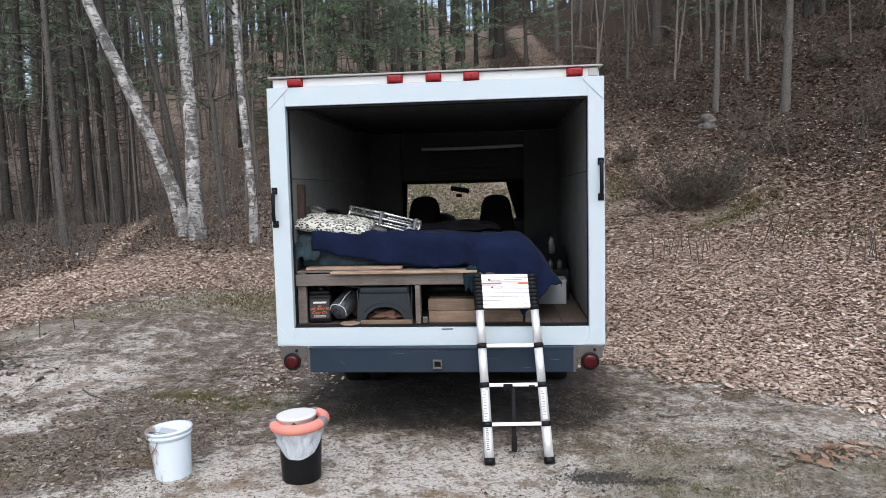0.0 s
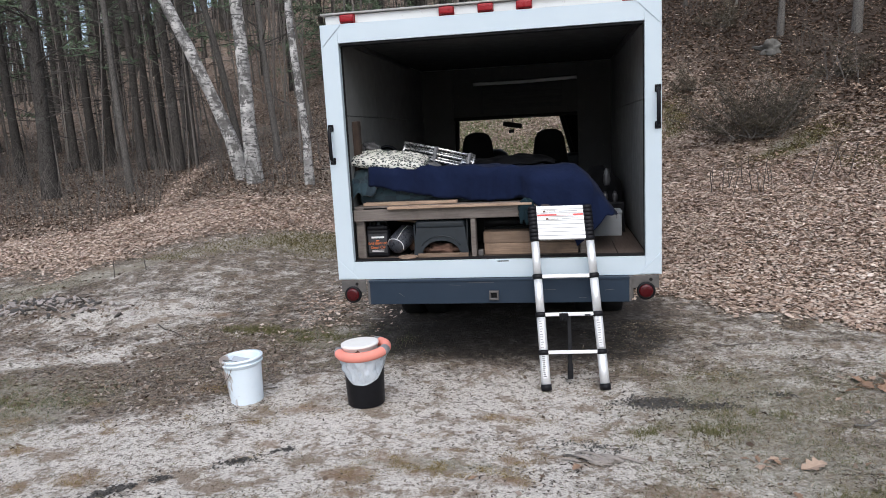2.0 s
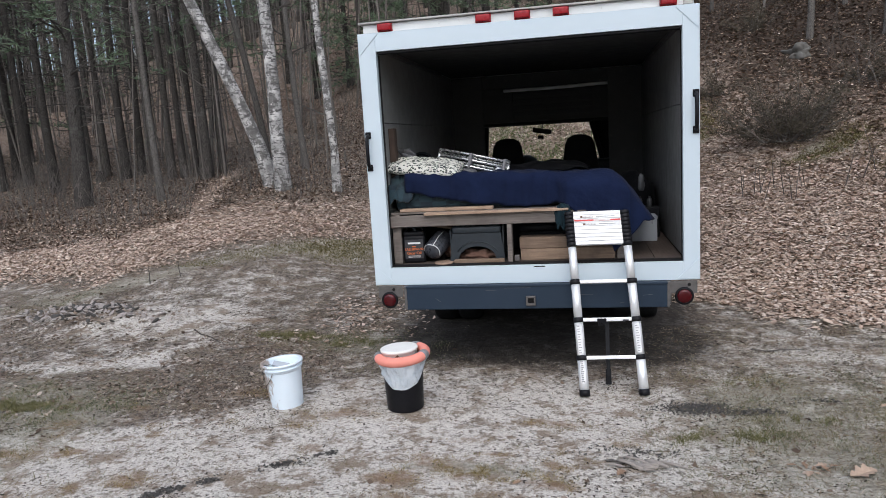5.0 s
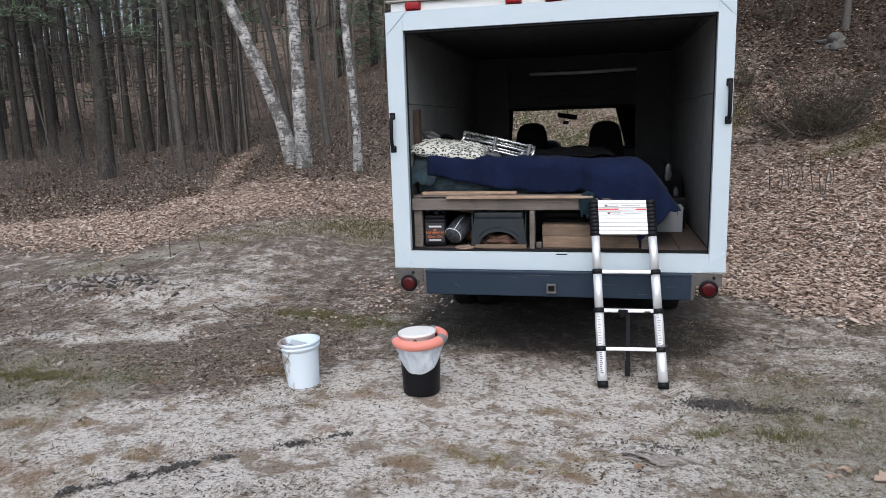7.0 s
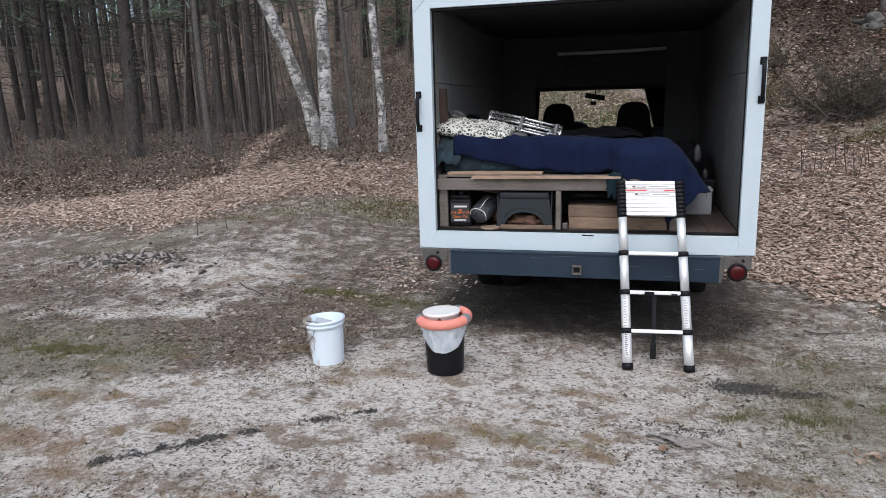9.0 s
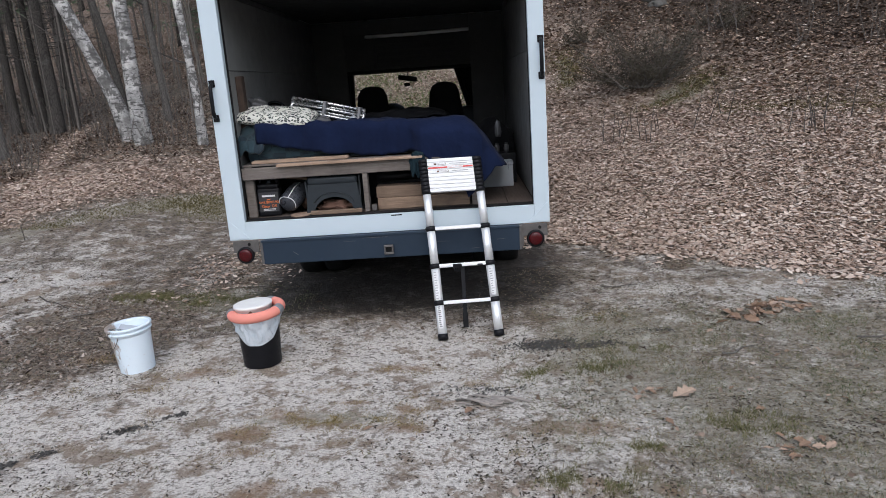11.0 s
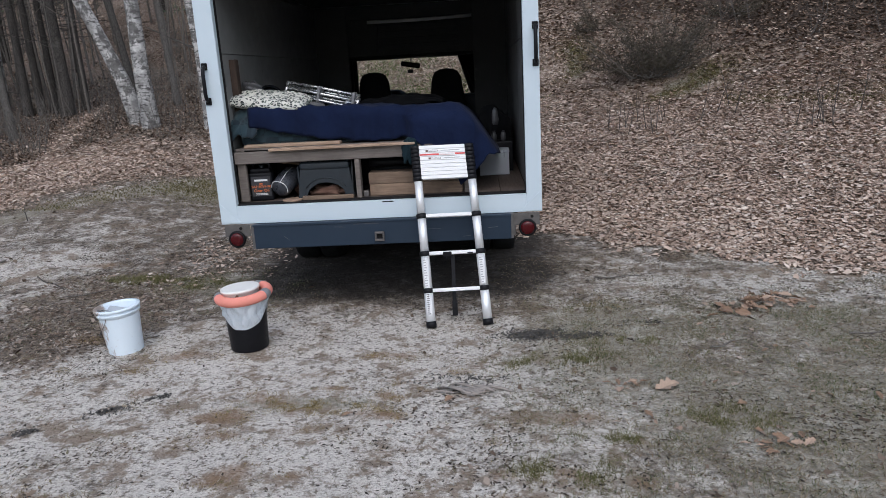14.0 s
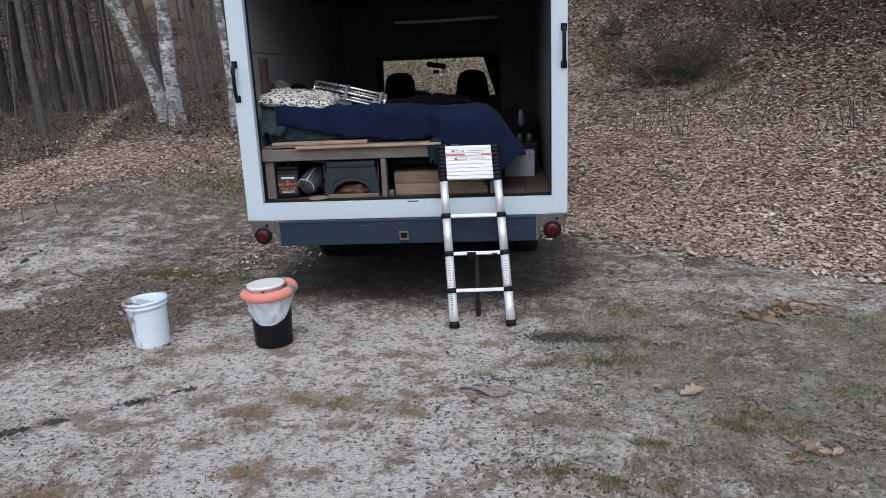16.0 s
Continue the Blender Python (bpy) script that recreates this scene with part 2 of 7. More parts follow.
def pail_plastic():
    """White plastic, muddied down one side."""
    m = Mat("white_pail_plastic", 0.35)
    tone = m.mix(m.noise(5, 3), (0.71, 0.82, 0.905), (0.77, 0.85, 0.92))
    k = m.n.new("ShaderNodeSeparateXYZ")
    m.l.new(m.tc, k.inputs[0])
    side = m.math("ADD", m.math("ADD", m.math("MULTIPLY", k.outputs[0], -2.65), m.math("MULTIPLY", k.outputs[1], -2.45)), -0.33)
    mud = m.ramp(m.math("ADD", m.noise(16, 6, 0.72, (1, 1, 0.45)), side), (0.49, 0.0), (0.60, 0.85))
    c = m.mix(mud, tone, (0.30, 0.21, 0.15))
    specks = m.ramp(m.noise(55, 4, 0.7), (0.64, 0.0), (0.70, 0.6))
    m.color(m.mix(specks, c, (0.36, 0.28, 0.21)))
    return m.bump(m.noise(60, 3), 0.08, 0.002).m


M_BUCKET = pail_plastic()
M_DIM = plain("smoky_plastic", (0.085, 0.085, 0.09), 0.4, 0, 0.2)
M_TEAL = cloth("dark_teal_cloth", (0.007, 0.016, 0.022), (0.012, 0.028, 0.036))
M_WHITEPL = plain("white_plastic", (0.78, 0.77, 0.74), 0.4, 0, 0.04)
M_NOODLE = plain("orange_foam", (0.76, 0.27, 0.21), 0.75, 0, 0.10, 9, 0.3)
M_TAPE = plain("grey_tape", (0.22, 0.22, 0.23), 0.45, 0, 0.25)
M_CARTON = plain("white_carton", (0.42, 0.45, 0.49), 0.7, 0, 0.06)
M_BROWNCLOTH = cloth("brown_leather_cloth", (0.10, 0.055, 0.04), (0.17, 0.10, 0.075))
M_STONE = plain("pale_field_stone", (0.33, 0.295, 0.275), 0.9, 0, 0.35, 12, 0.6)
M_ASH = plain("dark_ash", (0.07, 0.065, 0.06), 0.95, 0, 0.6, 20, 0.8)
M_OLDBARK = plain("weathered_pale_bark", (0.27, 0.24, 0.215), 0.9, 0, 0.4, 30, 0.5)
M_CHAIR = plain("bare_chair_tube", (0.72, 0.72, 0.72), 0.28, 0.85, 0.06, 30)


def red_lens():
    m = Mat("red_lamp_lens", 0.18)
    rings = m.voronoi(120, "F1", "Distance")
    m.color(m.mix(rings, (0.085, 0.005, 0.007), (0.035, 0.002, 0.004)))
    m.b.inputs["Coat Weight"].default_value = 0.1
    m.b.inputs["Specular IOR Level"].default_value = 0.3
    return m.bump(rings, 0.3, 0.002).m


M_LENS = red_lens()
M_MARKER = plain("bright_red_marker_lens", (0.27, 0.010, 0.016), 0.3, 0, 0.2, 20, 0.2, 0.3)


def glass(name, tint=(0.96, 0.98, 0.97), rough=0.0):
    m = Mat(name, rough)
    m.color(tint)
    m.b.inputs["Transmission Weight"].default_value = 1.0
    m.b.inputs["IOR"].default_value = 1.45
    return m.m


M_GLASS = glass("windscreen_glass")
M_TINT = glass("tinted_side_glass", (0.10, 0.12, 0.12))


def bag_film():
    m = Mat("clear_bag_film", 0.16)
    m.color(m.mix(m.noise(20, 5), (0.70, 0.81, 0.92), (0.92, 0.95, 0.98)))
    m.b.inputs["Alpha"].default_value = 0.78
    m.b.inputs["Coat Weight"].default_value = 0.3
    return m.bump(m.noise(30, 5, 0.65, (1, 1, 0.45)), 1.0, 0.03).m


M_BAG = bag_film()


def pillow_print():
    m = Mat("leaf_print_pillowcase", 0.9)
    edge = m.voronoi(64, "DISTANCE_TO_EDGE", "Distance", (0.62, 1.0, 1.0))
    pick = m.split(m.voronoi(64, "F1", "Color", (0.62, 1.0, 1.0)))[0]
    shape = m.math("MULTIPLY", m.ramp(edge, (0.07, 0.0), (0.11, 1.0)), m.ramp(pick, (0.34, 0.0), (0.37, 1.0)))
    green = m.ramp(m.noise(18, 2), (0.42, (0.016, 0.020, 0.024)), (0.62, (0.085, 0.105, 0.085)))
    m.color(m.mix(shape, (0.66, 0.66, 0.60), green))
    return m.bump(m.noise(30, 4), 0.3, 0.01).m


M_PILLOW = pillow_print()


def plaid():
    m = Mat("dark_teal_plaid_flannel", 0.92)
    k = m.n.new("ShaderNodeTexChecker")
    m.l.new(m.mapped((1, 1, 1)), k.inputs["Vector"])
    k.inputs["Scale"].default_value = 9
    base = m.mix(k.outputs["Fac"], (0.009, 0.020, 0.030), (0.018, 0.044, 0.058))
    bands = m.ramp(m.voronoi(9, "DISTANCE_TO_EDGE", "Distance", (1, 1, 1)), (0.02, 0.6), (0.06, 0.0))
    base = m.mix(bands, base, (0.030, 0.056, 0.066))
    m.color(m.mix(m.math("MULTIPLY", m.noise(8, 4), 0.6), base, (0.012, 0.024, 0.034)))
    m.b.inputs["Sheen Weight"].default_value = 0.15
    return m.bump(m.noise(300, 2), 0.2, 0.002).m


M_PLAID = plaid()


def bark(name, a, b, scale=1.0, deep=0.7):
    m = Mat(name, 0.95)
    m.b.inputs["Specular IOR Level"].default_value = 0.2
    v = m.voronoi(38 * scale, "DISTANCE_TO_EDGE", "Distance", (1, 1, 0.3))
    n = m.noise(10 * scale, 6, 0.7, (1, 1, 0.3))
    c = m.mix(n, a, b)
    c = m.mix(m.ramp(v, (0.0, 1.0), (0.12, 0.0)), c, tuple(x * 0.55 for x in a))
    lichen = m.ramp(m.noise(2.2, 4), (0.56, 0.0), (0.7, 0.55))
    c = m.mix(lichen, c, (0.135, 0.14, 0.125))
    k = m.n.new("ShaderNodeHueSaturation")
    m.l.new(c, k.inputs["Color"])
    m.l.new(m.math("ADD", m.math("MULTIPLY", m.each(), 0.6), 0.7), k.inputs["Value"])
    m.color(k.outputs[0])
    return m.bump(m.math("ADD", v, n), deep, 0.03).m


M_PINEBARK = bark("grey_brown_pine_bark", (0.048, 0.043, 0.039), (0.108, 0.099, 0.091))
M_GREYBARK = bark("smooth_grey_bark", (0.085, 0.078, 0.071), (0.155, 0.145, 0.134), 1.1, 0.35)
M_TWIG = bark("grey_brown_twig_bark", (0.092, 0.082, 0.074), (0.195, 0.176, 0.160), 3.0, 0.2)


def birch_bark():
    m = Mat("white_birch_bark", 0.75)
    lines = m.ramp(m.noise(9, 5, 0.7, (0.7, 0.7, 2.4)), (0.53, 0.0), (0.57, 1.0))
    scars = m.ramp(m.noise(3.4, 7, 0.75, (1.2, 1.2, 0.8)), (0.51, 0.0), (0.56, 1.0))
    base = m.mix(m.ramp(m.noise(3, 5, 0.7), (0.38, 0.0), (0.62, 1.0)), (0.19, 0.186, 0.18), (0.58, 0.565, 0.545))
    c = m.mix(m.math("MULTIPLY", lines, 0.85), base, (0.045, 0.042, 0.04))
    c = m.mix(m.math("MULTIPLY", scars, 0.85), c, (0.075, 0.071, 0.067))
    m.color(c)
    return m.bump(m.math("SUBTRACT", m.noise(20, 4, 0.6, (1, 1, 2.5)), scars), 0.5, 0.02).m


M_BIRCH = birch_bark()


def needles(name, a, b):
    m = Mat(name, 0.7)
    m.b.inputs["Specular IOR Level"].default_value = 0.25
    c = m.mix(m.island(), a, b)
    k = m.n.new("ShaderNodeHueSaturation")
    m.l.new(c, k.inputs["Color"])
    m.l.new(m.math("ADD", m.math("MULTIPLY", m.each(), 0.5), 0.75), k.inputs["Value"])
    m.color(k.outputs[0])
    return m.m


M_NEEDLE = needles("pine_needles", (0.085, 0.125, 0.075), (0.20, 0.26, 0.17))


def dead_leaves():
    m = Mat("dead_oak_leaves", 0.8)
    m.b.inputs["Specular IOR Level"].default_value = 0.2
    r = m.island()
    c = m.ramp(r, (0.0, (0.25, 0.174, 0.13)), (0.2, (0.39, 0.284, 0.218)), (0.5, (0.545, 0.423, 0.342)), (0.8, (0.66, 0.542, 0.453)), (1.0, (0.77, 0.67, 0.587)))
    c = m.mix(m.ramp(m.noise(0.9, 5, 0.7), (0.50, 0.0), (0.72, 0.55)), c, (0.20, 0.138, 0.105))
    m.color(m.mix(m.math("MULTIPLY", m.noise(60, 3), 0.25), c, (0.13, 0.09, 0.065)))
    return m.bump(m.noise(90, 3), 0.3, 0.004).m


M_LEAF = dead_leaves()


def blades(name, *stops):
    m = Mat(name, 0.85)
    m.b.inputs["Specular IOR Level"].default_value = 0.15
    return m.color(m.ramp(m.island(), *stops)).m


M_GRASS = blades("short_mixed_grass", (0.0, (0.05, 0.075, 0.026)), (0.4, (0.085, 0.11, 0.042)), (0.6, (0.17, 0.15, 0.09)), (1.0, (0.32, 0.27, 0.18)))
M_MOSS = blades("green_moss_and_grass", (0.0, (0.058, 0.052, 0.018)), (0.5, (0.115, 0.098, 0.038)), (1.0, (0.24, 0.20, 0.10)))
M_TUFT = blades("live_green_grass", (0.0, (0.082, 0.082, 0.030)), (0.5, (0.145, 0.138, 0.058)), (1.0, (0.24, 0.22, 0.13)))
M_GOLD = blades("golden_dry_moss", (0.0, (0.10, 0.075, 0.028)), (0.5, (0.21, 0.16, 0.065)), (1.0, (0.36, 0.28, 0.14)))
M_FERN = blades("green_slope_growth", (0.0, (0.045, 0.08, 0.02)), (0.5, (0.10, 0.145, 0.045)), (1.0, (0.22, 0.26, 0.11)))
M_DRY = blades("dry_brown_growth", (0.0, (0.020, 0.014, 0.010)), (0.5, (0.048, 0.034, 0.025)), (1.0, (0.13, 0.098, 0.074)))
M_BRACKEN = blades("dead_bracken_and_leaves", (0.0, (0.048, 0.031, 0.022)), (0.4, (0.105, 0.070, 0.050)), (0.75, (0.19, 0.136, 0.101)), (1.0, (0.36, 0.29, 0.235)))
M_DAMP = blades("damp_brown_leaves", (0.0, (0.065, 0.044, 0.033)), (0.45, (0.14, 0.096, 0.070)), (0.8, (0.25, 0.178, 0.132)), (1.0, (0.38, 0.295, 0.232)))
M_BITS = blades("bark_and_soil_bits", (0.0, (0.025, 0.021, 0.018)), (0.5, (0.06, 0.049, 0.040)), (0.8, (0.13, 0.10, 0.078)), (1.0, (0.36, 0.32, 0.28)))
M_STRAY = blades("weathered_stray_leaves", (0.0, (0.07, 0.05, 0.037)), (0.4, (0.15, 0.11, 0.083)), (0.8, (0.25, 0.195, 0.155)), (1.0, (0.42, 0.36, 0.31)))
M_STRAW = blades("straw_and_needles", (0.0, (0.08, 0.06, 0.043)), (0.35, (0.20, 0.145, 0.095)), (0.6, (0.15, 0.148, 0.075)), (0.8, (0.33, 0.275, 0.20)), (1.0, (0.40, 0.35, 0.28)))


# ---------------------------------------------------------------- the lie of the land
def sstep(a, b, v):
    t = np.clip((v - a) / (b - a), 0, 1)
    return t * t * (3 - 2 * t)


def softplus(v, k):
    return k * np.logaddexp(0, v / k)


LATTICE = nrng.random((256, 256))


def vnoise(x, y, scale, octaves=3, seed=0):
    """Smooth value noise, 0 to 1."""
    total, amp, norm = 0.0, 1.0, 0.0
    for o in range(octaves):
        u, v = np.asarray(x) * scale + 17.3 * (o + 1) + seed * 7.7, np.asarray(y) * scale + 5.9 * (o + 1) + seed * 3.1
        i, j = np.floor(u).astype(int), np.floor(v).astype(int)
        fu, fv = u - i, v - j
        fu, fv = fu * fu * (3 - 2 * fu), fv * fv * (3 - 2 * fv)
        a, b = LATTICE[i % 256, j % 256], LATTICE[(i + 1) % 256, j % 256]
        c, d = LATTICE[i % 256, (j + 1) % 256], LATTICE[(i + 1) % 256, (j + 1) % 256]
        total = total + amp * ((a * (1 - fu) + b * fu) * (1 - fv) + (c * (1 - fu) + d * fu) * fv)
        norm += amp
        amp, scale = amp * 0.5, scale * 2.03
    return total / norm


def height(x, y):
    """The level of the ground: a flat clearing, a leafy hill ahead, woodland rising gently beside it."""
    x, y = np.asarray(x, float), np.asarray(y, float)
    d = 0.70 * x + 0.71 * y - 3.4
    hill = 0.25 * softplus(np.minimum(d, 60.0), 0.6) + 0.09 * softplus(np.minimum(d, 60.0) - 9.0, 1.5) + 0.3 * sstep(4.2, 5.6, d)
    rise = (0.13 * softplus(np.minimum(y, 32.0) - 1.2, 0.7) + 0.13 * softplus(np.minimum(y, 60.0) - 15.0, 2.0) * sstep(-3.0, -12.0, x)) * np.maximum(sstep(-2.2, -5.0, x), sstep(6.0, 13.0, y))
    swell = 0.12 * np.sin(0.21 * x + 1.3) * np.sin(0.17 * y + 0.4) * sstep(6, 14, np.hypot(x, y + 5))
    dip = -0.045 * np.exp(-((x - 0.6) ** 2 + (y + 0.4) ** 2) / 1.2)
    pile = 0.10 * np.exp(-(((x + 5.0) / 0.75) ** 2 + ((y - 1.45) / 0.35) ** 2))
    return hill + rise + swell + dip + pile


def rough_height(x, y):
    near = 1 - sstep(6, 20, np.hypot(x, y + 5))
    lumps = 0.030 * (vnoise(x, y, 1.7, 4, 3) - 0.5) + 0.018 * (vnoise(x, y, 9.0, 3, 5) - 0.5)
    calm = 1 - 0.7 * np.exp(-((x - 0.6) ** 2 + (y + 0.4) ** 2) / 0.5)
    return height(x, y) + lumps * calm * (0.35 + 0.65 * near) + 0.25 * (1 - near) * (vnoise(x, y, 0.35, 3, 9) - 0.5)


def seg_dist(x, y, ax, ay, bx, by):
    t = np.clip(((x - ax) * (bx - ax) + (y - ay) * (by - ay)) / ((bx - ax) ** 2 + (by - ay) ** 2), 0, 1)
    return np.hypot(x - ax - t * (bx - ax), y - ay - t * (by - ay))


def wood_edge(x):
    """How far out the wood's floor reaches, and below it the trodden way in."""
    return np.interp(x, [-26, -9.3, -9.0, -7.6, -7.1, -6.6, -6.3, -4.7, -3.8], [2.0, 4.25, 4.5, 4.83, 5.75, 6.7, 7.2, 6.9, 7.9])


def way_in(x, y, width):
    d = np.minimum(np.minimum(seg_dist(x, y, -6.0, 5.2, -6.7, 6.6), seg_dist(x, y, -6.7, 6.6, -7.5, 8.6)), seg_dist(x, y, -7.5, 8.6, -8.3, 11.4))
    return np.exp(-(d / width) ** 2)


def bush_moss(x, y):
    """Damp moss at the foot of the bush and beside it."""
    return np.clip(1.3 * np.exp(-(((x - 4.3) / 0.55) ** 2 + ((y - 7.0) / 0.28) ** 2)) + 1.1 * np.exp(-(((x - 2.68) / 0.28) ** 2 + ((y - 8.9) / 0.5) ** 2)), 0, 1)


def zones(x, y):
    """Leaf litter, green growth, pale sand, black soil with painted shade: how much of each lies at a place."""
    wob = (vnoise(x, y, 0.9, 3, 1) - 0.5) * 1.6
    fine = (vnoise(x, y, 4.5, 3, 2) - 0.5) * 0.7
    hill = 0.62 * (x - 1.6) + 0.80 * (y - 1.75)
    leaf_r = sstep(-0.25, 0.35, hill + 0.35 * wob + fine) * sstep(1.0, 1.5, x + 0.15 * y + 0.3 * fine + 0.25 * sstep(4, 7, y) * 20)
    front_l = 2.9 + 1.25 * np.maximum(0, x + 5.9)
    edge_l = 0.8 * (y - front_l)
    leaf_l = sstep(-0.4, 0.6, edge_l + 0.5 * wob + fine) * (1 - sstep(-1.6, -1.0, x) * (1 - sstep(6, 8, y)))
    by_truck = 0.22 * np.exp(-(((x + 1.9) / 0.55) ** 2 + ((y - 1.9) / 1.0) ** 2))
    leaf = np.maximum(np.maximum(leaf_r, leaf_l), by_truck)
    woods = sstep(-0.4, 0.6, y - wood_edge(x) + 0.5 * wob) * sstep(-1.5, -3.0, x) * sstep(19, 13, y)
    path = way_in(x, y, 0.21)
    by_bush = np.exp(-(((x - 4.1) / 1.0) ** 2 + ((y - 8.0) / 0.9) ** 2))
    upper = sstep(4.6, 7.8, 0.70 * x + 0.71 * y - 3.4 + 1.2 * wob) * sstep(0.5, 2.0, x)
    trail = np.exp(-(seg_dist(x, y, 2.3, 18.0, 1.0, 33.0) / 0.55) ** 2)
    leaf = leaf * (1 - 0.80 * woods) * (1 - 0.50 * upper) * (1 - 0.35 * by_bush) + 0.95 * path + trail
    moss_l = np.exp(-((y - front_l + 0.75) / 0.5) ** 2) * sstep(-7.2, -5.8, x) * sstep(-1.6, -2.4, x) * (0.75 + wob * 0.5)
    bank = np.exp(-((0.70 * x + 0.71 * y - 3.4 - 4.3 + 0.5 * wob) / 0.35) ** 2) * sstep(2.5, 3.6, x) * sstep(0.45, 0.62, vnoise(x, y, 0.8, 2, 12))
    lawn_r = sstep(0.2, 1.6, x + 0.5 * wob) * sstep(0.4, -0.6, y + 0.2 * wob) * (0.55 + 0.9 * (vnoise(x, y, 1.3, 3, 4) - 0.35))
    lawn_l = sstep(-2.2, -3.4, x + 0.4 * wob) * sstep(0.2, -0.6, y) * 0.55
    tuft = 0.8 * np.exp(-(((x + 0.25) / 0.55) ** 2 + ((y + 1.66) / 0.10) ** 2)) + 0.5 * np.exp(-(((x + 1.0) / 0.8) ** 2 + ((y + 0.1) / 0.3) ** 2)) * (vnoise(x, y, 3, 2, 8))
    glade = 0.7 * sstep(7.5, 9, y) * sstep(15, 12, y) * sstep(3.2, 1.0, np.abs(x)) * vnoise(x, y, 1.2, 3, 19)
    by_track = 0.9 * np.exp(-(((x + 3.85) / 0.75) ** 2 + ((y + 1.0) / 0.32) ** 2))
    by_wheel = 0.95 * np.exp(-(((x + 1.55) / 0.6) ** 2 + ((y - 0.75) / 0.35) ** 2))
    mossy = bush_moss(x, y)
    leaf = leaf * (1 - 0.85 * mossy)
    green = np.clip(mossy + glade + by_wheel + by_track + 0.9 * np.exp(-(((x + 3.2) / 0.5) ** 2 + ((y - 4.8) / 0.6) ** 2)) + moss_l + bank + lawn_r + lawn_l + tuft, 0, 1)
    track = np.exp(-((y + 1.75 + 0.20 * (x + 1.0) * -0.6 + 0.25 * wob) / 0.75) ** 2) * sstep(2.4, 0.2, x)
    rim = np.interp(x, [-4.5, -3.6, -2.4, -1.7, -1.2, -0.5, 0.5, 1.0, 1.7], [-2.0, -1.65, -1.1, -0.6, -0.05, 0.10, -0.02, -0.35, -1.5])
    front = sstep(0.22, -0.28, y - rim + 0.28 * wob + 0.3 * fine) * sstep(1.9, 0.9, x + 0.3 * wob) * 0.82
    patch = 0.5 * np.exp(-(((x + 1.1) / 0.8) ** 2 + ((y + 0.75) / 0.45) ** 2)) + 1.1 * np.exp(-(((x + 3.95) / 0.85) ** 2 + ((y - 1.6) / 0.75) ** 2)) + 0.75 * np.exp(-((y + 0.05 - 0.15 * (x + 5)) / 0.32) ** 2) * sstep(-2.6, -3.6, x) * sstep(-8.5, -7, x)
    grey_r = (0.58 * np.exp(-((y - 0.2) / 0.7) ** 2) + 0.12 * sstep(0.3, -0.8, y)) * sstep(1.0, 1.8, x)
    sand = np.clip((0.45 * track + front + patch + grey_r) * (0.15 + 1.25 * vnoise(x, y, 1.15, 4, 21)) * (0.85 + 0.9 * fine) + 0.25 * wob * track, 0, 1)
    streak = np.exp(-(np.minimum(seg_dist(x, y, -2.35, -2.42, -1.70, -1.89), seg_dist(x, y, -1.44, -1.74, -1.12, -1.51)) / 0.042) ** 2) * 0.72 * sstep(0.36, 0.62, vnoise(x, y, 11, 3, 6))
    spots = np.exp(-(((x - 1.10) / 0.20) ** 2 + ((y + 0.66) / 0.09) ** 2)) * 0.9 + 0.75 * np.exp(-(((x - 1.42) / 0.16) ** 2 + ((y + 0.74) / 0.05) ** 2)) + 0.4 * np.exp(-(((x - 2.0) / 0.25) ** 2 + ((y + 0.55) / 0.06) ** 2)) + 0.5 * 0.5 * np.exp(-(((x - 0.65) / 0.3) ** 2 + ((y + 1.35) / 0.12) ** 2)) * sstep(0.5, 0.6, vnoise(x, y, 14, 2, 14))
    # shade beneath the truck, painted into the ground colour
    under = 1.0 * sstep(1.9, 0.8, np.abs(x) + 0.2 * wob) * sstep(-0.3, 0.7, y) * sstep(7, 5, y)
    ash = np.exp(-(((x + 5.0) / 0.8) ** 2 + ((y - 1.45) / 0.4) ** 2))
    # the upper hill is darkened here too, for its evergreens' shade
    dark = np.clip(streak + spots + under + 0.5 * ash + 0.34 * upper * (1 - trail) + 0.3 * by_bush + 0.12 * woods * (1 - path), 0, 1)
    brown = 0.3 * sstep(-0.2, 0.6, y - rim + 0.5 * wob + 0.4 * fine) * sstep(1.0, 0.1, y + 0.4 * wob) * sstep(-1.5, -2.3, x + 0.3 * wob)
    return np.clip(leaf, 0, 1), green, sand * (1 - under), dark, np.clip(brown + np.maximum(sstep(-0.3, 0.6, edge_l) * sstep(-1.0, -2.2, x), sstep(0.5, 2.0, 0.70 * x + 0.71 * y - 3.4)), 0, 1.5)


RUST = ((-2.22, -1.9, 0.13, 0.07), (-0.64, -1.78, 0.16, 0.09), (-1.22, -0.93, 0.26, 0.10), (-0.40, -1.64, 0.12, 0.06), (0.10, -1.80, 0.16, 0.07), (-2.9, -2.25, 0.45, 0.16), (-2.4, -2.55, 0.3, 0.14), (-1.35, -2.6, 0.3, 0.12), (0.2, -0.95, 0.2, 0.08), (0.6, -1.25, 0.12, 0.06), (-3.3, -1.7, 0.4, 0.10), (-2.0, -0.55, 0.3, 0.10), (1.2, -1.9, 0.25, 0.10), (-3.1, 1.5, 0.3, 0.12))
spots = random.Random(41)
RUST += tuple((spots.uniform(-3.4, 1.6), spots.uniform(-3.1, -0.9), spots.uniform(0.05, 0.15), spots.uniform(0.03, 0.07)) for _ in range(46))


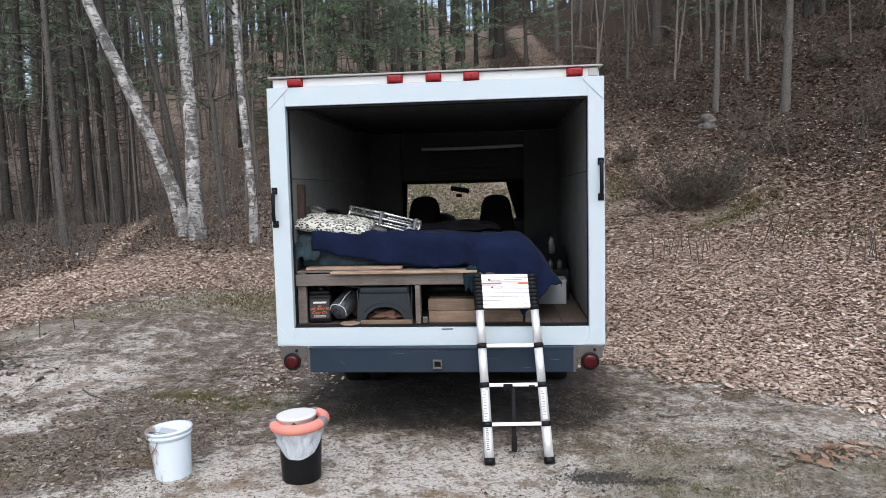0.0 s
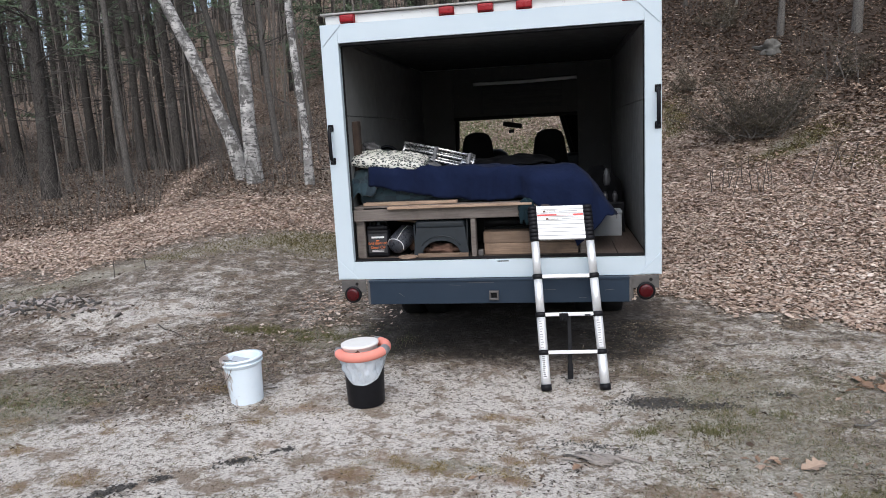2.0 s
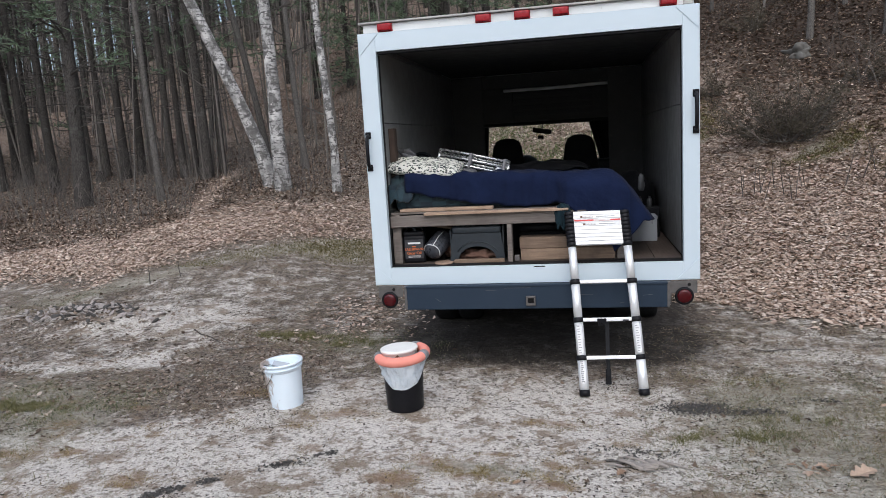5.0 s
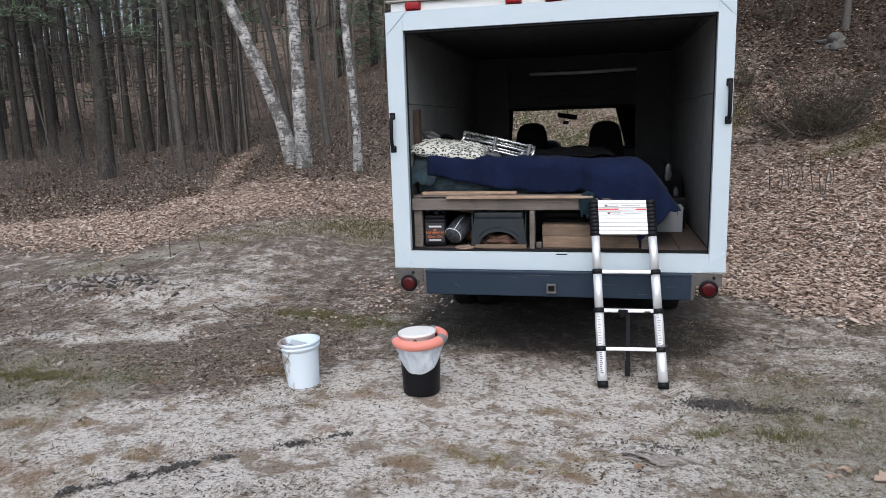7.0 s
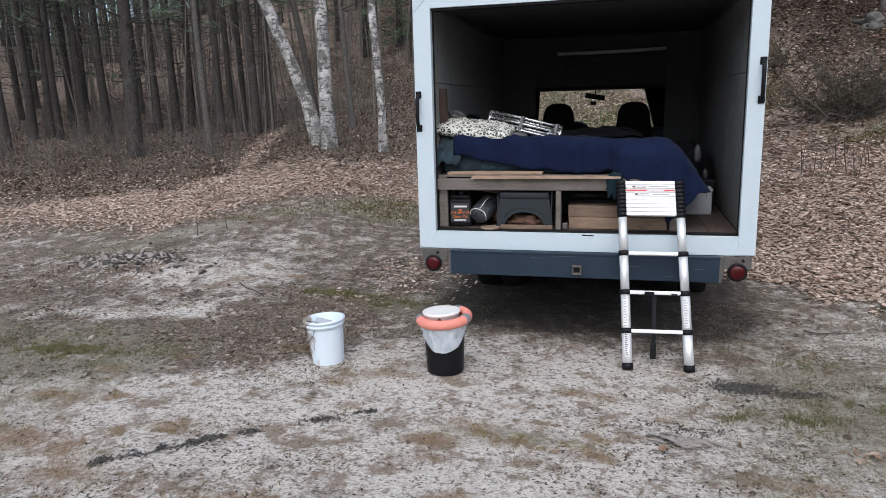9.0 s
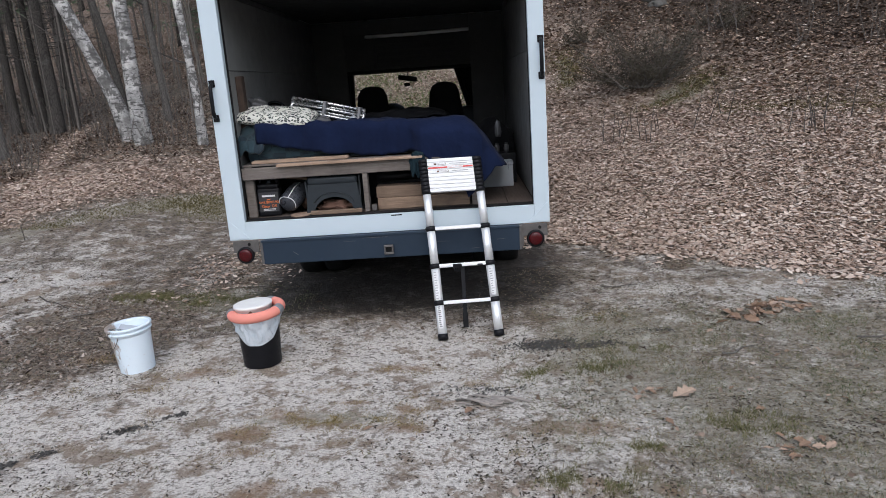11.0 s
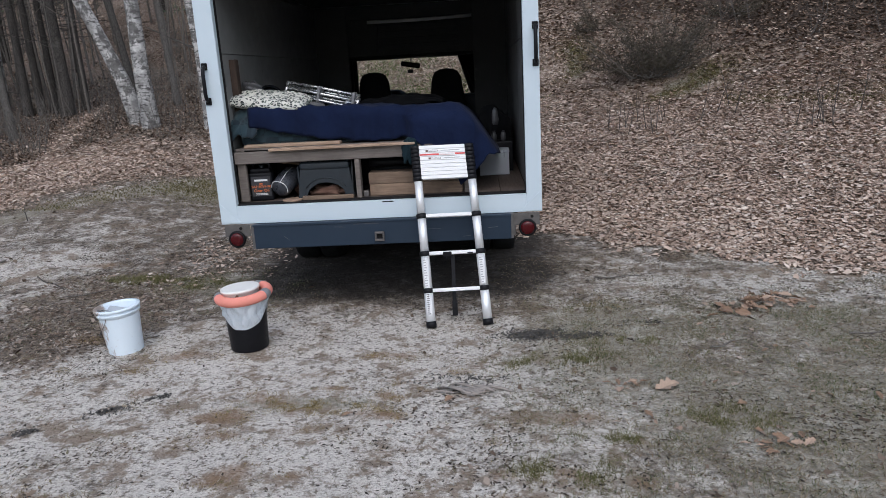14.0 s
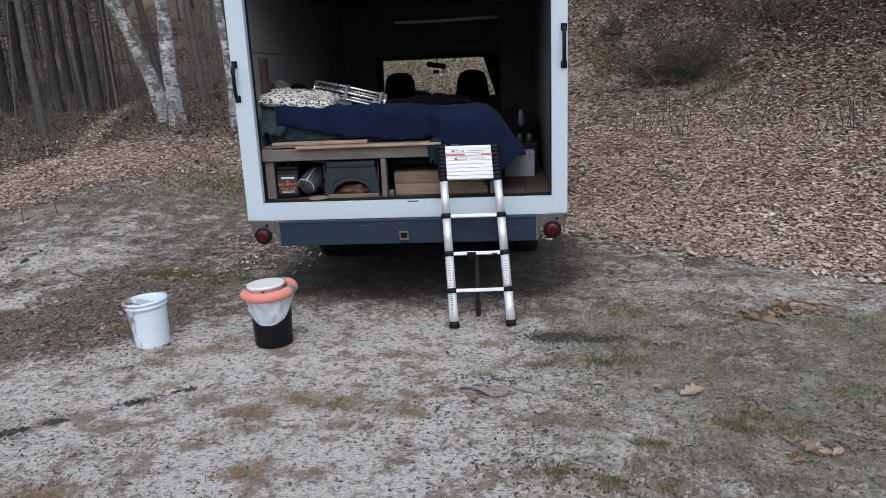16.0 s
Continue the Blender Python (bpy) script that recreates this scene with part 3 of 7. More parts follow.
def rust_patches(x, y):
    """Reddish-brown patches of needles and dead moss."""
    r = sum(np.exp(-(((x - a) / c) ** 2 + ((y - b) / d) ** 2)) for a, b, c, d in RUST)
    return np.clip(r, 0, 1) * (0.35 + 0.9 * vnoise(x, y, 7.0, 3, 40))


def golden_tuft(x, y):
    return sstep(0.36, 0.62, vnoise(x, y, 12.0, 3, 57)) * (np.exp(-(((x + 0.14) / 0.30) ** 2 + ((y + 1.70 + 0.12 * (x + 0.14)) / 0.075) ** 2)) + 0.5 * np.exp(-(((x - 1.62) / 0.2) ** 2 + ((y + 0.15) / 0.1) ** 2)) + 0.35 * rust_patches(x, y))


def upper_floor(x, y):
    """Bare dark humus high on the hill, with the evergreens' shade painted into it."""
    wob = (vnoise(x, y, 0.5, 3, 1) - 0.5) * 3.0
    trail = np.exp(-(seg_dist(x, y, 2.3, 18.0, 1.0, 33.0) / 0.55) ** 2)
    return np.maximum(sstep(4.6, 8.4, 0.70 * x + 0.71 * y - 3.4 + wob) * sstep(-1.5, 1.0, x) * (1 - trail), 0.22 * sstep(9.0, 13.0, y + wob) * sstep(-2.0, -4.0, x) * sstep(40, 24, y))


def spaced(a, b, lo, hi, step, grow=1.12):
    """Grid lines: even and close between lo and hi, ever wider outside."""
    mid = list(np.arange(lo, hi, step))
    left, right, s = [lo], [hi], step
    while left[-1] > a:
        s *= grow
        left.append(left[-1] - s)
    s = step
    while right[-1] < b:
        s *= grow
        right.append(right[-1] + s)
    return np.array(left[:0:-1] + mid + right)


def ground_material():
    m = Mat("forest_clearing_ground", 0.95)
    m.b.inputs["Specular IOR Level"].default_value = 0.2
    leaf, green, sand = m.split(m.attr("zone"))[:3]
    dark, humus, duff_shade = m.split(m.attr("soil"))[:3]
    grain = m.noise(90, 5, 0.7)
    clod = m.noise(7, 6, 0.7)
    mid = m.noise(24, 5, 0.72)
    brown = m.mix(m.ramp(clod, (0.3, 0.0), (0.7, 1.0)), (0.128, 0.101, 0.079), (0.255, 0.214, 0.176))
    brown = m.mix(m.ramp(mid, (0.49, 0.0), (0.57, 0.85)), brown, (0.048, 0.038, 0.031))
    dirt = m.mix(m.ramp(grain, (0.57, 0.0), (0.65, 0.9)), brown, (0.40, 0.372, 0.34))
    rust = m.ramp(m.noise(2.6, 6, 0.75), (0.50, 0.0), (0.66, 0.6))
    dirt = m.mix(rust, dirt, (0.175, 0.118, 0.077))
    pale = m.mix(m.ramp(grain, (0.3, 0.0), (0.7, 1.0)), (0.475, 0.437, 0.39), (0.80, 0.752, 0.695))
    pale = m.mix(m.ramp(mid, (0.53, 0.0), (0.61, 0.85)), pale, (0.135, 0.112, 0.090))
    pale = m.mix(m.ramp(m.noise(3.4, 7, 0.78), (0.50, 0.0), (0.58, 0.8)), pale, (0.215, 0.155, 0.105))
    grit = m.noise(52, 6, 0.8, (0.8, 1.5, 1))
    pale = m.mix(m.ramp(grit, (0.53, 0.0), (0.60, 0.75)), pale, (0.16, 0.138, 0.112))
    mottle = m.math("ADD", m.noise(4.2, 9, 0.80), m.math("MULTIPLY", m.math("SUBTRACT", sand, 0.18), 0.27))
    mottle = m.math("SUBTRACT", mottle, m.math("MULTIPLY", humus, 0.2))
    mask = m.ramp(mottle, (0.44, 0.0), (0.56, 1.0))
    c = m.mix(mask, dirt, pale)
    turf = m.mix(m.ramp(m.noise(40, 4), (0.35, 0.0), (0.65, 1.0)), (0.20, 0.188, 0.142), (0.40, 0.372, 0.305))
    gmask = m.ramp(m.math("ADD", green, m.math("MULTIPLY", m.math("SUBTRACT", m.noise(9, 5, 0.75), 0.5), 1.3)), (0.36, 0.0), (0.66, 0.62))
    c = m.mix(gmask, c, turf)
    cells = m.n.new("ShaderNodeTexVoronoi")
    m.l.new(m.mapped((1, 1, 1)), cells.inputs["Vector"])
    cells.inputs["Scale"].default_value = 19
    r = m.split(cells.outputs["Color"])[0]
    litter = m.ramp(r, (0.0, (0.15, 0.108, 0.08)), (0.35, (0.28, 0.212, 0.165)), (0.7, (0.42, 0.34, 0.278)), (1.0, (0.56, 0.475, 0.405)))
    litter = m.mix(m.ramp(mid, (0.44, 0.6), (0.62, 0.1)), litter, (0.085, 0.058, 0.043))
    lmask = m.ramp(m.math("ADD", leaf, m.math("MULTIPLY", m.math("SUBTRACT", m.noise(6, 5, 0.75), 0.5), 1.0)), (0.40, 0.0), (0.58, 1.0))
    c = m.mix(lmask, c, litter)
    # black for charcoal and ash, and for the shade painted below the truck
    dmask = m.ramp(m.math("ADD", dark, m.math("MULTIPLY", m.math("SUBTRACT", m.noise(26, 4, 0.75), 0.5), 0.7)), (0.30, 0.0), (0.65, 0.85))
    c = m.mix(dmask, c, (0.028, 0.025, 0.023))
    # dark humus tone with the evergreens' shade painted in
    duff_shade_mask = m.ramp(m.math("ADD", duff_shade, m.math("MULTIPLY", m.math("SUBTRACT", m.noise(3.5, 6, 0.75), 0.5), 0.9)), (0.35, 0.0), (0.7, 0.9))
    c = m.mix(duff_shade_mask, c, m.mix(mid, (0.020, 0.014, 0.010), (0.055, 0.038, 0.028)))
    stain = m.split(m.attr("stain"))[0]
    rmask = m.ramp(m.math("ADD", stain, m.math("MULTIPLY", m.math("SUBTRACT", m.noise(22, 6, 0.8), 0.5), 1.5)), (0.24, 0.0), (0.78, 0.78))
    c = m.mix(rmask, c, m.mix(m.ramp(grain, (0.35, 0.0), (0.65, 1.0)), (0.16, 0.096, 0.058), (0.30, 0.20, 0.125)))
    m.color(c)
    h = m.math("ADD", m.math("MULTIPLY", mid, 0.6), m.math("MULTIPLY", grain, 0.4))
    return m.bump(m.math("ADD", h, m.math("MULTIPLY", cells.outputs["Distance"], 0.3)), 0.9, 0.03).m


def build_ground():
    xs = spaced(-420, 420, -6.5, 5.2, 0.05)
    ys = spaced(-420, 420, -3.7, 3.4, 0.05)
    gx, gy = np.meshgrid(xs, ys)
    x, y = gx.ravel(), gy.ravel()
    z = rough_height(x, y)
    nx, ny = len(xs), len(ys)
    i = (np.arange(ny - 1)[:, None] * nx + np.arange(nx - 1)[None]).ravel()
    me = fast_mesh("ground", np.stack([x, y, z], 1), np.stack([i, i + 1, i + nx + 1, i + nx], 1), ground_material())
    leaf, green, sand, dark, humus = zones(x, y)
    # the first soil channel also carries the painted shade
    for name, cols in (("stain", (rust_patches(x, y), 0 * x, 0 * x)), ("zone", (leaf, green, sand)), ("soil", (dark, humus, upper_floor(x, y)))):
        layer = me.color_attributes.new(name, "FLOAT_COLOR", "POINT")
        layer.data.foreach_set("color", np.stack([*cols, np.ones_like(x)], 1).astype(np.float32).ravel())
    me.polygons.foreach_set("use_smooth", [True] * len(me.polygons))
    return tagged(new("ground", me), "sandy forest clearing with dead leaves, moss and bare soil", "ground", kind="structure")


build_ground()


def on_ground(x, y):
    return float(rough_height(np.array(x), np.array(y)))


# ---------------------------------------------------------------- the box truck, its open back at y = 0
def build_truck():
    truck = tagged(empty("box_truck"), "white box truck camper with its back open, parked on dirt", "truck")
    XL, XR, ZB, ZT = -1.235, 1.235, 0.70, 2.645
    # the welded frame round the opening
    part("frame_post", box(XL, -1.100, 0.0, 0.10, ZB, ZT, 0.0025, 1), M_FRAME, truck, "white painted steel frame post")
    part("frame_post", box(1.120, XR, 0.0, 0.10, ZB, ZT, 0.0025, 1), M_FRAME, truck, "white painted steel frame post")
    part("frame_header", box(-1.0997, 1.1197, 0.0, 0.10, 2.508, ZT, 0.0015, 1), M_FRAME, truck, "white painted header beam")
    part("frame_sill", box(-1.0997, 1.1197, 0.0, 0.10, ZB, 0.838, 0.0015, 1), M_FRAME, truck, "white painted sill beam with scuffs")
    part("sill_slot", box(0.03, 0.115, -0.002, 0.0005, 0.821, 0.829, 0.0005), M_DARKGAP, truck, "dark worn slot in the sill")
    s = 0.155
    for x, z, a, b in ((XL, ZT, 1, -1), (XR, ZT, -1, -1), (XL, ZB, 1, 1), (XR, ZB, -1, 1)):
        x, z = x + a * 0.008, z + b * 0.008
        part("gusset_plate", plate([(x, z), (x + a * s, z), (x, z + b * s)], -0.006, 0.0015, 0.0015), M_FRAME, truck, "triangular welded corner plate")
    part("opening_seal", box(-1.095, 1.115, 0.012, 0.09, 2.490, 2.506, 0.002), M_DARKGAP, truck, "black rubber seal")
    for x in (-1.0995, 1.1165):
        part("opening_seal", box(x, x + 0.003, 0.05, 0.09, 0.845, 2.488, 0.001), M_DARKGAP, truck, "black rubber seal")
    # roof edge with its strip of marker lamps
    part("marker_strip", box(-1.195, 1.195, 0.03, 0.10, 2.648, 2.712, 0.004), M_BODY, truck, "white strip behind the marker lamps")
    part("roof_rail", box(-1.225, 1.225, 0.0, 0.16, 2.714, 2.728, 0.003), M_RAIL, truck, "thin weathered metal roof edge")
    part("rail_end", box(1.13, 1.196, 0.024, 0.0285, 2.652, 2.71, 0.002), M_RAIL, truck)
    for x in (-1.02, -0.272, 0.013, 0.29, 1.03):
        lamp = part("marker_lamp", box(x - 0.054, x + 0.054, -0.012, 0.028, 2.656, 2.708, 0.012, 3), M_MARKER, truck, "small red marker lamp", True)
        part("lamp_base", box(x - 0.058, x + 0.058, 0.020, 0.0295, 2.650, 2.7125, 0.003), M_MARKER, lamp)
    # the box: walls of two panels with a seam, ceiling, floor boards
    for side in (-1, 1):
        xi = -1.128 if side < 0 else 1.138
        xo = side * 1.215
        part("outer_wall", box(min(xo, xo - side * 0.03), max(xo, xo - side * 0.03), 0.102, 3.60, 0.72, 2.70, 0.004), M_BODY, truck, "white outer side wall")
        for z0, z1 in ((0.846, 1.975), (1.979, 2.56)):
            part("wall_panel", box(min(xi, xi + side * 0.04), max(xi, xi + side * 0.04), 0.104, 1.15, z0, z1, 0.003), M_PANEL, truck, "cream inner wall panel, darkened for the dim interior")
            part("wall_panel", box(min(xi, xi + side * 0.04), max(xi, xi + side * 0.04), 1.154, 2.20, z0, z1, 0.003), M_PANEL, truck, "cream inner wall panel, darkened for the dim interior")
            part("wall_panel", box(min(xi, xi + side * 0.04), max(xi, xi + side * 0.04), 2.204, 3.40, z0, z1, 0.003), M_PANEL, truck, "cream inner wall panel, darkened for the dim interior")
        part("corner_trim", box(min(xi, xi - side * 0.035), max(xi, xi - side * 0.035), 0.12, 2.6, 2.525, 2.557, 0.004), M_STEEL, truck, "dark door track under the ceiling")
    part("roof_panel", box(-1.215, 1.215, 0.17, 3.60, 2.70, 2.725, 0.004), M_BODY, truck, "white roof skin")
    part("ceiling_panel", box(-1.13, 1.14, 0.102, 3.40, 2.562, 2.59, 0.003), M_CEIL, truck, "ceiling panel, darkened for the dim interior")
    for x in (-0.62, 0.28, 0.62):
        bm = box(x - 0.03, x + 0.03, 0.16, 0.26, 2.535, 2.56, 0.003)
        lathe([(0.0, -0.02), (0.018, -0.02), (0.018, 0.02), (0.0, 0.02)], 12, bm, pose(x, 0.2, 2.525, 90))
        part("door_latch", bm, M_STEEL, truck, "rusty latch under the ceiling")
    part("latch_plate", box(-0.32, 0.12, 0.125, 0.20, 2.528, 2.5605, 0.004), M_STEEL, truck, "dark latch plate under the ceiling")
    nb = 11
    w = (1.136 + 1.126) / nb
    board = None
    for k in range(nb):
        if board is None:
            board = part("floor_board", box(-w / 2 + 0.002, w / 2 - 0.002, 0.0, 3.28, -0.03, 0.0, 0.003), M_FLOOR, truck, "worn dark floor board", at=pose(-1.126 + w / 2, 0.105, 0.846))
        else:
            again("floor_board", board, truck, pose(-1.126 + w * (k + 0.5), 0.105, 0.846 + 0.002 * (k % 2)))
    part("floor_edge", box(-1.098, 1.118, 0.02, 0.102, 0.839, 0.849, 0.003), M_DARKGAP, truck, "black strip along the floor edge")
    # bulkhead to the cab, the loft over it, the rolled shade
    part("bulkhead_panel", box(-1.18, -0.745, 3.402, 3.43, 0.848, 2.555, 0.004), M_BULK, truck, "panel beside the cab opening, darkened for the dim interior")
    part("bulkhead_panel", box(0.745, 1.18, 3.402, 3.43, 0.848, 2.555, 0.004), M_BULK, truck, "panel beside the cab opening, darkened for the dim interior")
    part("bulkhead_header", box(-0.743, 0.743, 3.40, 3.43, 2.40, 2.555, 0.004), M_BULK, truck, "panel above the loft, darkened for the dim interior")
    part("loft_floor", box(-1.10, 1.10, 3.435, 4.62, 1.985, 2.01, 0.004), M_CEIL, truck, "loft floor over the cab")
    part("loft_front", box(-1.215, 1.215, 4.62, 4.66, 1.985, 2.725, 0.01), M_BODY, truck, "white loft front")
    part("loft_roof", box(-1.215, 1.215, 3.602, 4.618, 2.70, 2.725, 0.004), M_BODY, truck)
    for x in (-1.2, 1.2):
        part("loft_side", box(x - 0.015, x + 0.015, 3.602, 4.618, 1.985, 2.70, 0.004), M_BODY, truck)
    for k in range(4):
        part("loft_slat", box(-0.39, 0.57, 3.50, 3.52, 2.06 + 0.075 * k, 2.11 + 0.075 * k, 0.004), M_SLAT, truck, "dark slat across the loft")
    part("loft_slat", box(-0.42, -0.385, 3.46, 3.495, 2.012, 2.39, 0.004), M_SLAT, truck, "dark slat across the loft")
    # dark sheet behind the slats, added to stand for the loft's shade
    part("loft_lining", box(-1.12, 1.12, 3.58, 3.60, 2.012, 2.56, 0.003), M_BULK, truck, "dark sheet standing in for the loft's shade")
    part("rolled_shade", rod([(-0.485, 3.34, 2.365), (0.1, 3.34, 2.362), (0.743, 3.34, 2.377)], 0.020, 14), M_SHADE, truck, "white rolled shade under the ceiling", True)
    # cab: doors, windscreen, bonnet, dash, mirror, seats
    for side in (-1, 1):
        x = side * 0.98
        bm = plate([(3.44, 0.55), (5.15, 0.55), (5.15, 1.32), (4.86, 1.34), (3.44, 1.34)], -0.03, 0.03, 0.01)
        part("cab_door", bm, M_BODY, truck, "white cab door", at=Matrix.Translation((x, 0, 0)) @ pose(0, 0, 0, 0, 0, 90))
        # unseen side windows, given a dark tint to keep light out
        bm = plate([(3.5, 1.342), (4.84, 1.342), (4.30, 1.96), (3.5, 1.96)], -0.006, 0.006)
        part("side_window", bm, M_TINT, truck, "unseen side window, tinted to keep the cab dim", at=Matrix.Translation((x, 0, 0)) @ pose(0, 0, 0, 0, 0, 90))
    glassbm = bmesh.new()
    inner = [Vector(p) for p in ((-0.79, 4.22, 1.978), (0.525, 4.22, 1.968), (0.70, 4.86, 1.36), (-0.90, 4.86, 1.36))]
    va = [glassbm.verts.new(p) for p in inner]
    vb = [glassbm.verts.new(p + Vector((0, 0.004, 0.0045))) for p in inner]
    glassbm.faces.new(va)
    glassbm.faces.new(vb[::-1])
    for k in range(4):
        glassbm.faces.new((va[k], vb[k], vb[(k + 1) % 4], va[(k + 1) % 4]))
    screen = part("windscreen", glassbm, M_GLASS, truck, "clear sloping windscreen")
    screen.visible_shadow = False
    for a, b in (((-0.82, 4.22, 1.98), (-0.94, 4.88, 1.34)), ((0.56, 4.22, 1.97), (0.74, 4.88, 1.34))):
        part("screen_pillar", rod([a, b], 0.035, 8), M_BLACK, truck, "dark windscreen pillar")
    for a, b, out in (((-0.80, 4.23, 2.0), (-0.925, 4.89, 1.33), -1.0), ((0.55, 4.23, 2.0), (0.725, 4.89, 1.33), 1.0)):
        fill = bmesh.new()
        front = [Vector(a), Vector(b), Vector((out, 4.89, 1.33)), Vector((out, 4.23, 2.0))]
        va = [fill.verts.new(p) for p in front]
        vb = [fill.verts.new(p + Vector((0, 0.015, 0.015))) for p in front]
        fill.faces.new(va)
        fill.faces.new(vb[::-1])
        for k in range(4):
            fill.faces.new((va[k], vb[k], vb[(k + 1) % 4], va[(k + 1) % 4]))
        bmesh.ops.recalc_face_normals(fill, faces=fill.faces)
        part("pillar_filler", fill, M_BLACK, truck)
    part("cab_headliner", box(-1.0, 1.0, 3.436, 4.30, 1.955, 1.984, 0.004), M_CHASSIS, truck, "dark cab headliner")
    part("dashboard", box(-0.95, 0.95, 4.36, 4.70, 1.08, 1.455, 0.05, 4), M_GRAPHITE, truck, "dark dashboard", True)
    part("dash_cowl", lathe([(0.0, 0.10), (0.16, 0.09), (0.24, 0.04), (0.27, -0.02)], 24, None, pose(-0.42, 4.45, 1.46) @ Matrix.Diagonal((1, 0.7, 1, 1))), M_GRAPHITE, truck, "dark instrument cowl", True)
    part("bonnet", box(-0.9, 0.9, 4.9, 5.75, 0.55, 1.28, 0.10, 4), M_BODY, truck, "short white bonnet", True)
    part("front_bumper", box(-0.98, 0.98, 5.76, 5.88, 0.42, 0.62, 0.03, 3), M_BUMPER, truck)
    mir = part("inside_mirror", box(-0.125, 0.125, -0.02, 0.02, -0.032, 0.032, 0.018, 3), M_BLACK, truck, "black inside mirror", True, at=pose(-0.075, 4.10, 1.868, 0, 10, 0))
    part("mirror_stem", rod([(-0.075, 4.12, 1.88), (-0.075, 4.24, 1.95)], 0.008, 6), M_BLACK, truck)
    part("screen_tag", box(-0.145, -0.07, 4.37, 4.378, 1.765, 1.81, 0.002), M_BLACK, truck, "small dark tag on the windscreen")
    part("cab_floor", box(-0.97, 0.97, 3.44, 4.85, 0.55, 0.60, 0.004), M_CHASSIS, truck)
    for x in (-0.485, 0.405):
        seat = part("cab_seat", box(x - 0.25, x + 0.25, 3.55, 4.05, 0.95, 1.12, 0.05, 3), M_SEAT, truck, "black cloth cab seat", True)
        bm = bmesh.new()
        rings = ((0.60, 0.235, 0.075), (1.0, 0.25, 0.085), (1.30, 0.245, 0.08), (1.46, 0.215, 0.07), (1.56, 0.195, 0.06), (1.68, 0.180, 0.055), (1.755, 0.145, 0.045), (1.787, 0.085, 0.03), (1.795, 0.02, 0.01))
        prev = None
        for z, hw, hd in rings:
            ring = [bm.verts.new((x + hw * math.copysign(abs(math.cos(q)) ** 0.6, math.cos(q)), 3.57 + (1.0 - z) * -0.10 - 0.08 + hd * math.sin(q), max(z, 0.95))) for q in [2 * math.pi * k / 20 for k in range(20)]]
            if prev:
                for k in range(20):
                    bm.faces.new((prev[k], prev[(k + 1) % 20], ring[(k + 1) % 20], ring[k]))
            prev = ring
        bm.faces.new(prev)
        part("seat_back", bm, M_SEAT, seat, "", True)
        part("seat_base", box(x - 0.22, x + 0.22, 3.58, 4.0, 0.60, 0.948, 0.02), M_CHASSIS, seat)
    # back bumper, towing socket, lamps, grips
    bumper = part("rear_bumper", box(-0.98, 1.005, -0.055, 0.10, 0.508, 0.698, 0.008, 2), M_BUMPER, truck, "slate blue steel bumper, scratched")
    part("bumper_lip", box(-0.975, 1.0, -0.062, -0.056, 0.683, 0.699, 0.002), M_BUMPER, bumper)
    for x in (-0.985, 1.0):
        part("bumper_end", box(x - 0.004, x + 0.016, -0.058, 0.08, 0.512, 0.70, 0.003), M_STEEL, bumper, "bare rusty bumper end")
    for x, z, ln, tilt in ((0.40, 0.612, 0.13, 2), (0.86, 0.604, 0.07, -4), (-0.30, 0.655, 0.09, 3), (-0.72, 0.585, 0.05, 35), (0.66, 0.545, 0.06, -3), (-0.10, 0.672, 0.20, 0)):
        part("scratch", box(-ln / 2, ln / 2, -0.0008, 0.0008, -0.0011, 0.0011, 0), M_STEEL, bumper, at=pose(x, -0.0553, z, 0, tilt, 0))
    hitch = bmesh.new()
    for a in ((-0.036, 0.036, 0.618, 0.633), (-0.036, 0.036, 0.561, 0.576), (-0.036, -0.023, 0.576, 0.618), (0.023, 0.036, 0.576, 0.618)):
        box(a[0], a[1], -0.085, -0.056, a[2] - 0.022, a[3] - 0.022, 0.003, 1, hitch)
    part("towing_socket", hitch, M_STEEL, bumper, "square steel towing socket")
    # black plate in place of the shade inside the hollow socket
    part("socket_bore", box(-0.022, 0.022, -0.0605, -0.0555, 0.555, 0.595, 0.001), M_DARKGAP, bumper)
    for x, bx in ((-1.123, -1.215), (1.122, 1.015)):
        br = part("lamp_bracket", box(bx, bx + 0.2, 0.0, 0.006, 0.60, 0.694, 0.002), M_STEEL, truck, "grey steel lamp bracket")
        part("bracket_arm", box(-0.998 if x < 0 else 1.018, -0.982 if x < 0 else 1.034, 0.008, 0.09, 0.52, 0.694, 0.002), M_STEEL, br)
        part("bracket_bolt", lathe([(0.012, 0.0), (0.012, 0.008), (0.0, 0.008)], 10, None, pose(x + 0.035, -0.0005, 0.665, 90)), M_CHASSIS, br)
        lamp = part("tail_lamp", lathe([(0.0, 0.0), (0.066, 0.0), (0.068, 0.012), (0.060, 0.022), (0.052, 0.020)], 28, None, pose(x, 0.0, 0.581, 90)), M_BLACK, truck, "round red tail lamp in a black ring", True)
        part("lamp_lens", lathe([(0.052, 0.014), (0.050, 0.026), (0.036, 0.032), (0.018, 0.034), (0.0, 0.034)], 28, None, pose(x, -0.0005, 0.581, 90)), M_LENS, lamp, "dark red lens", True)
        part("lamp_housing", lathe([(0.058, -0.001), (0.05, -0.06), (0.0, -0.06)], 20, None, pose(x, 0.007, 0.581, 90)), M_BLACK, lamp, "", True)
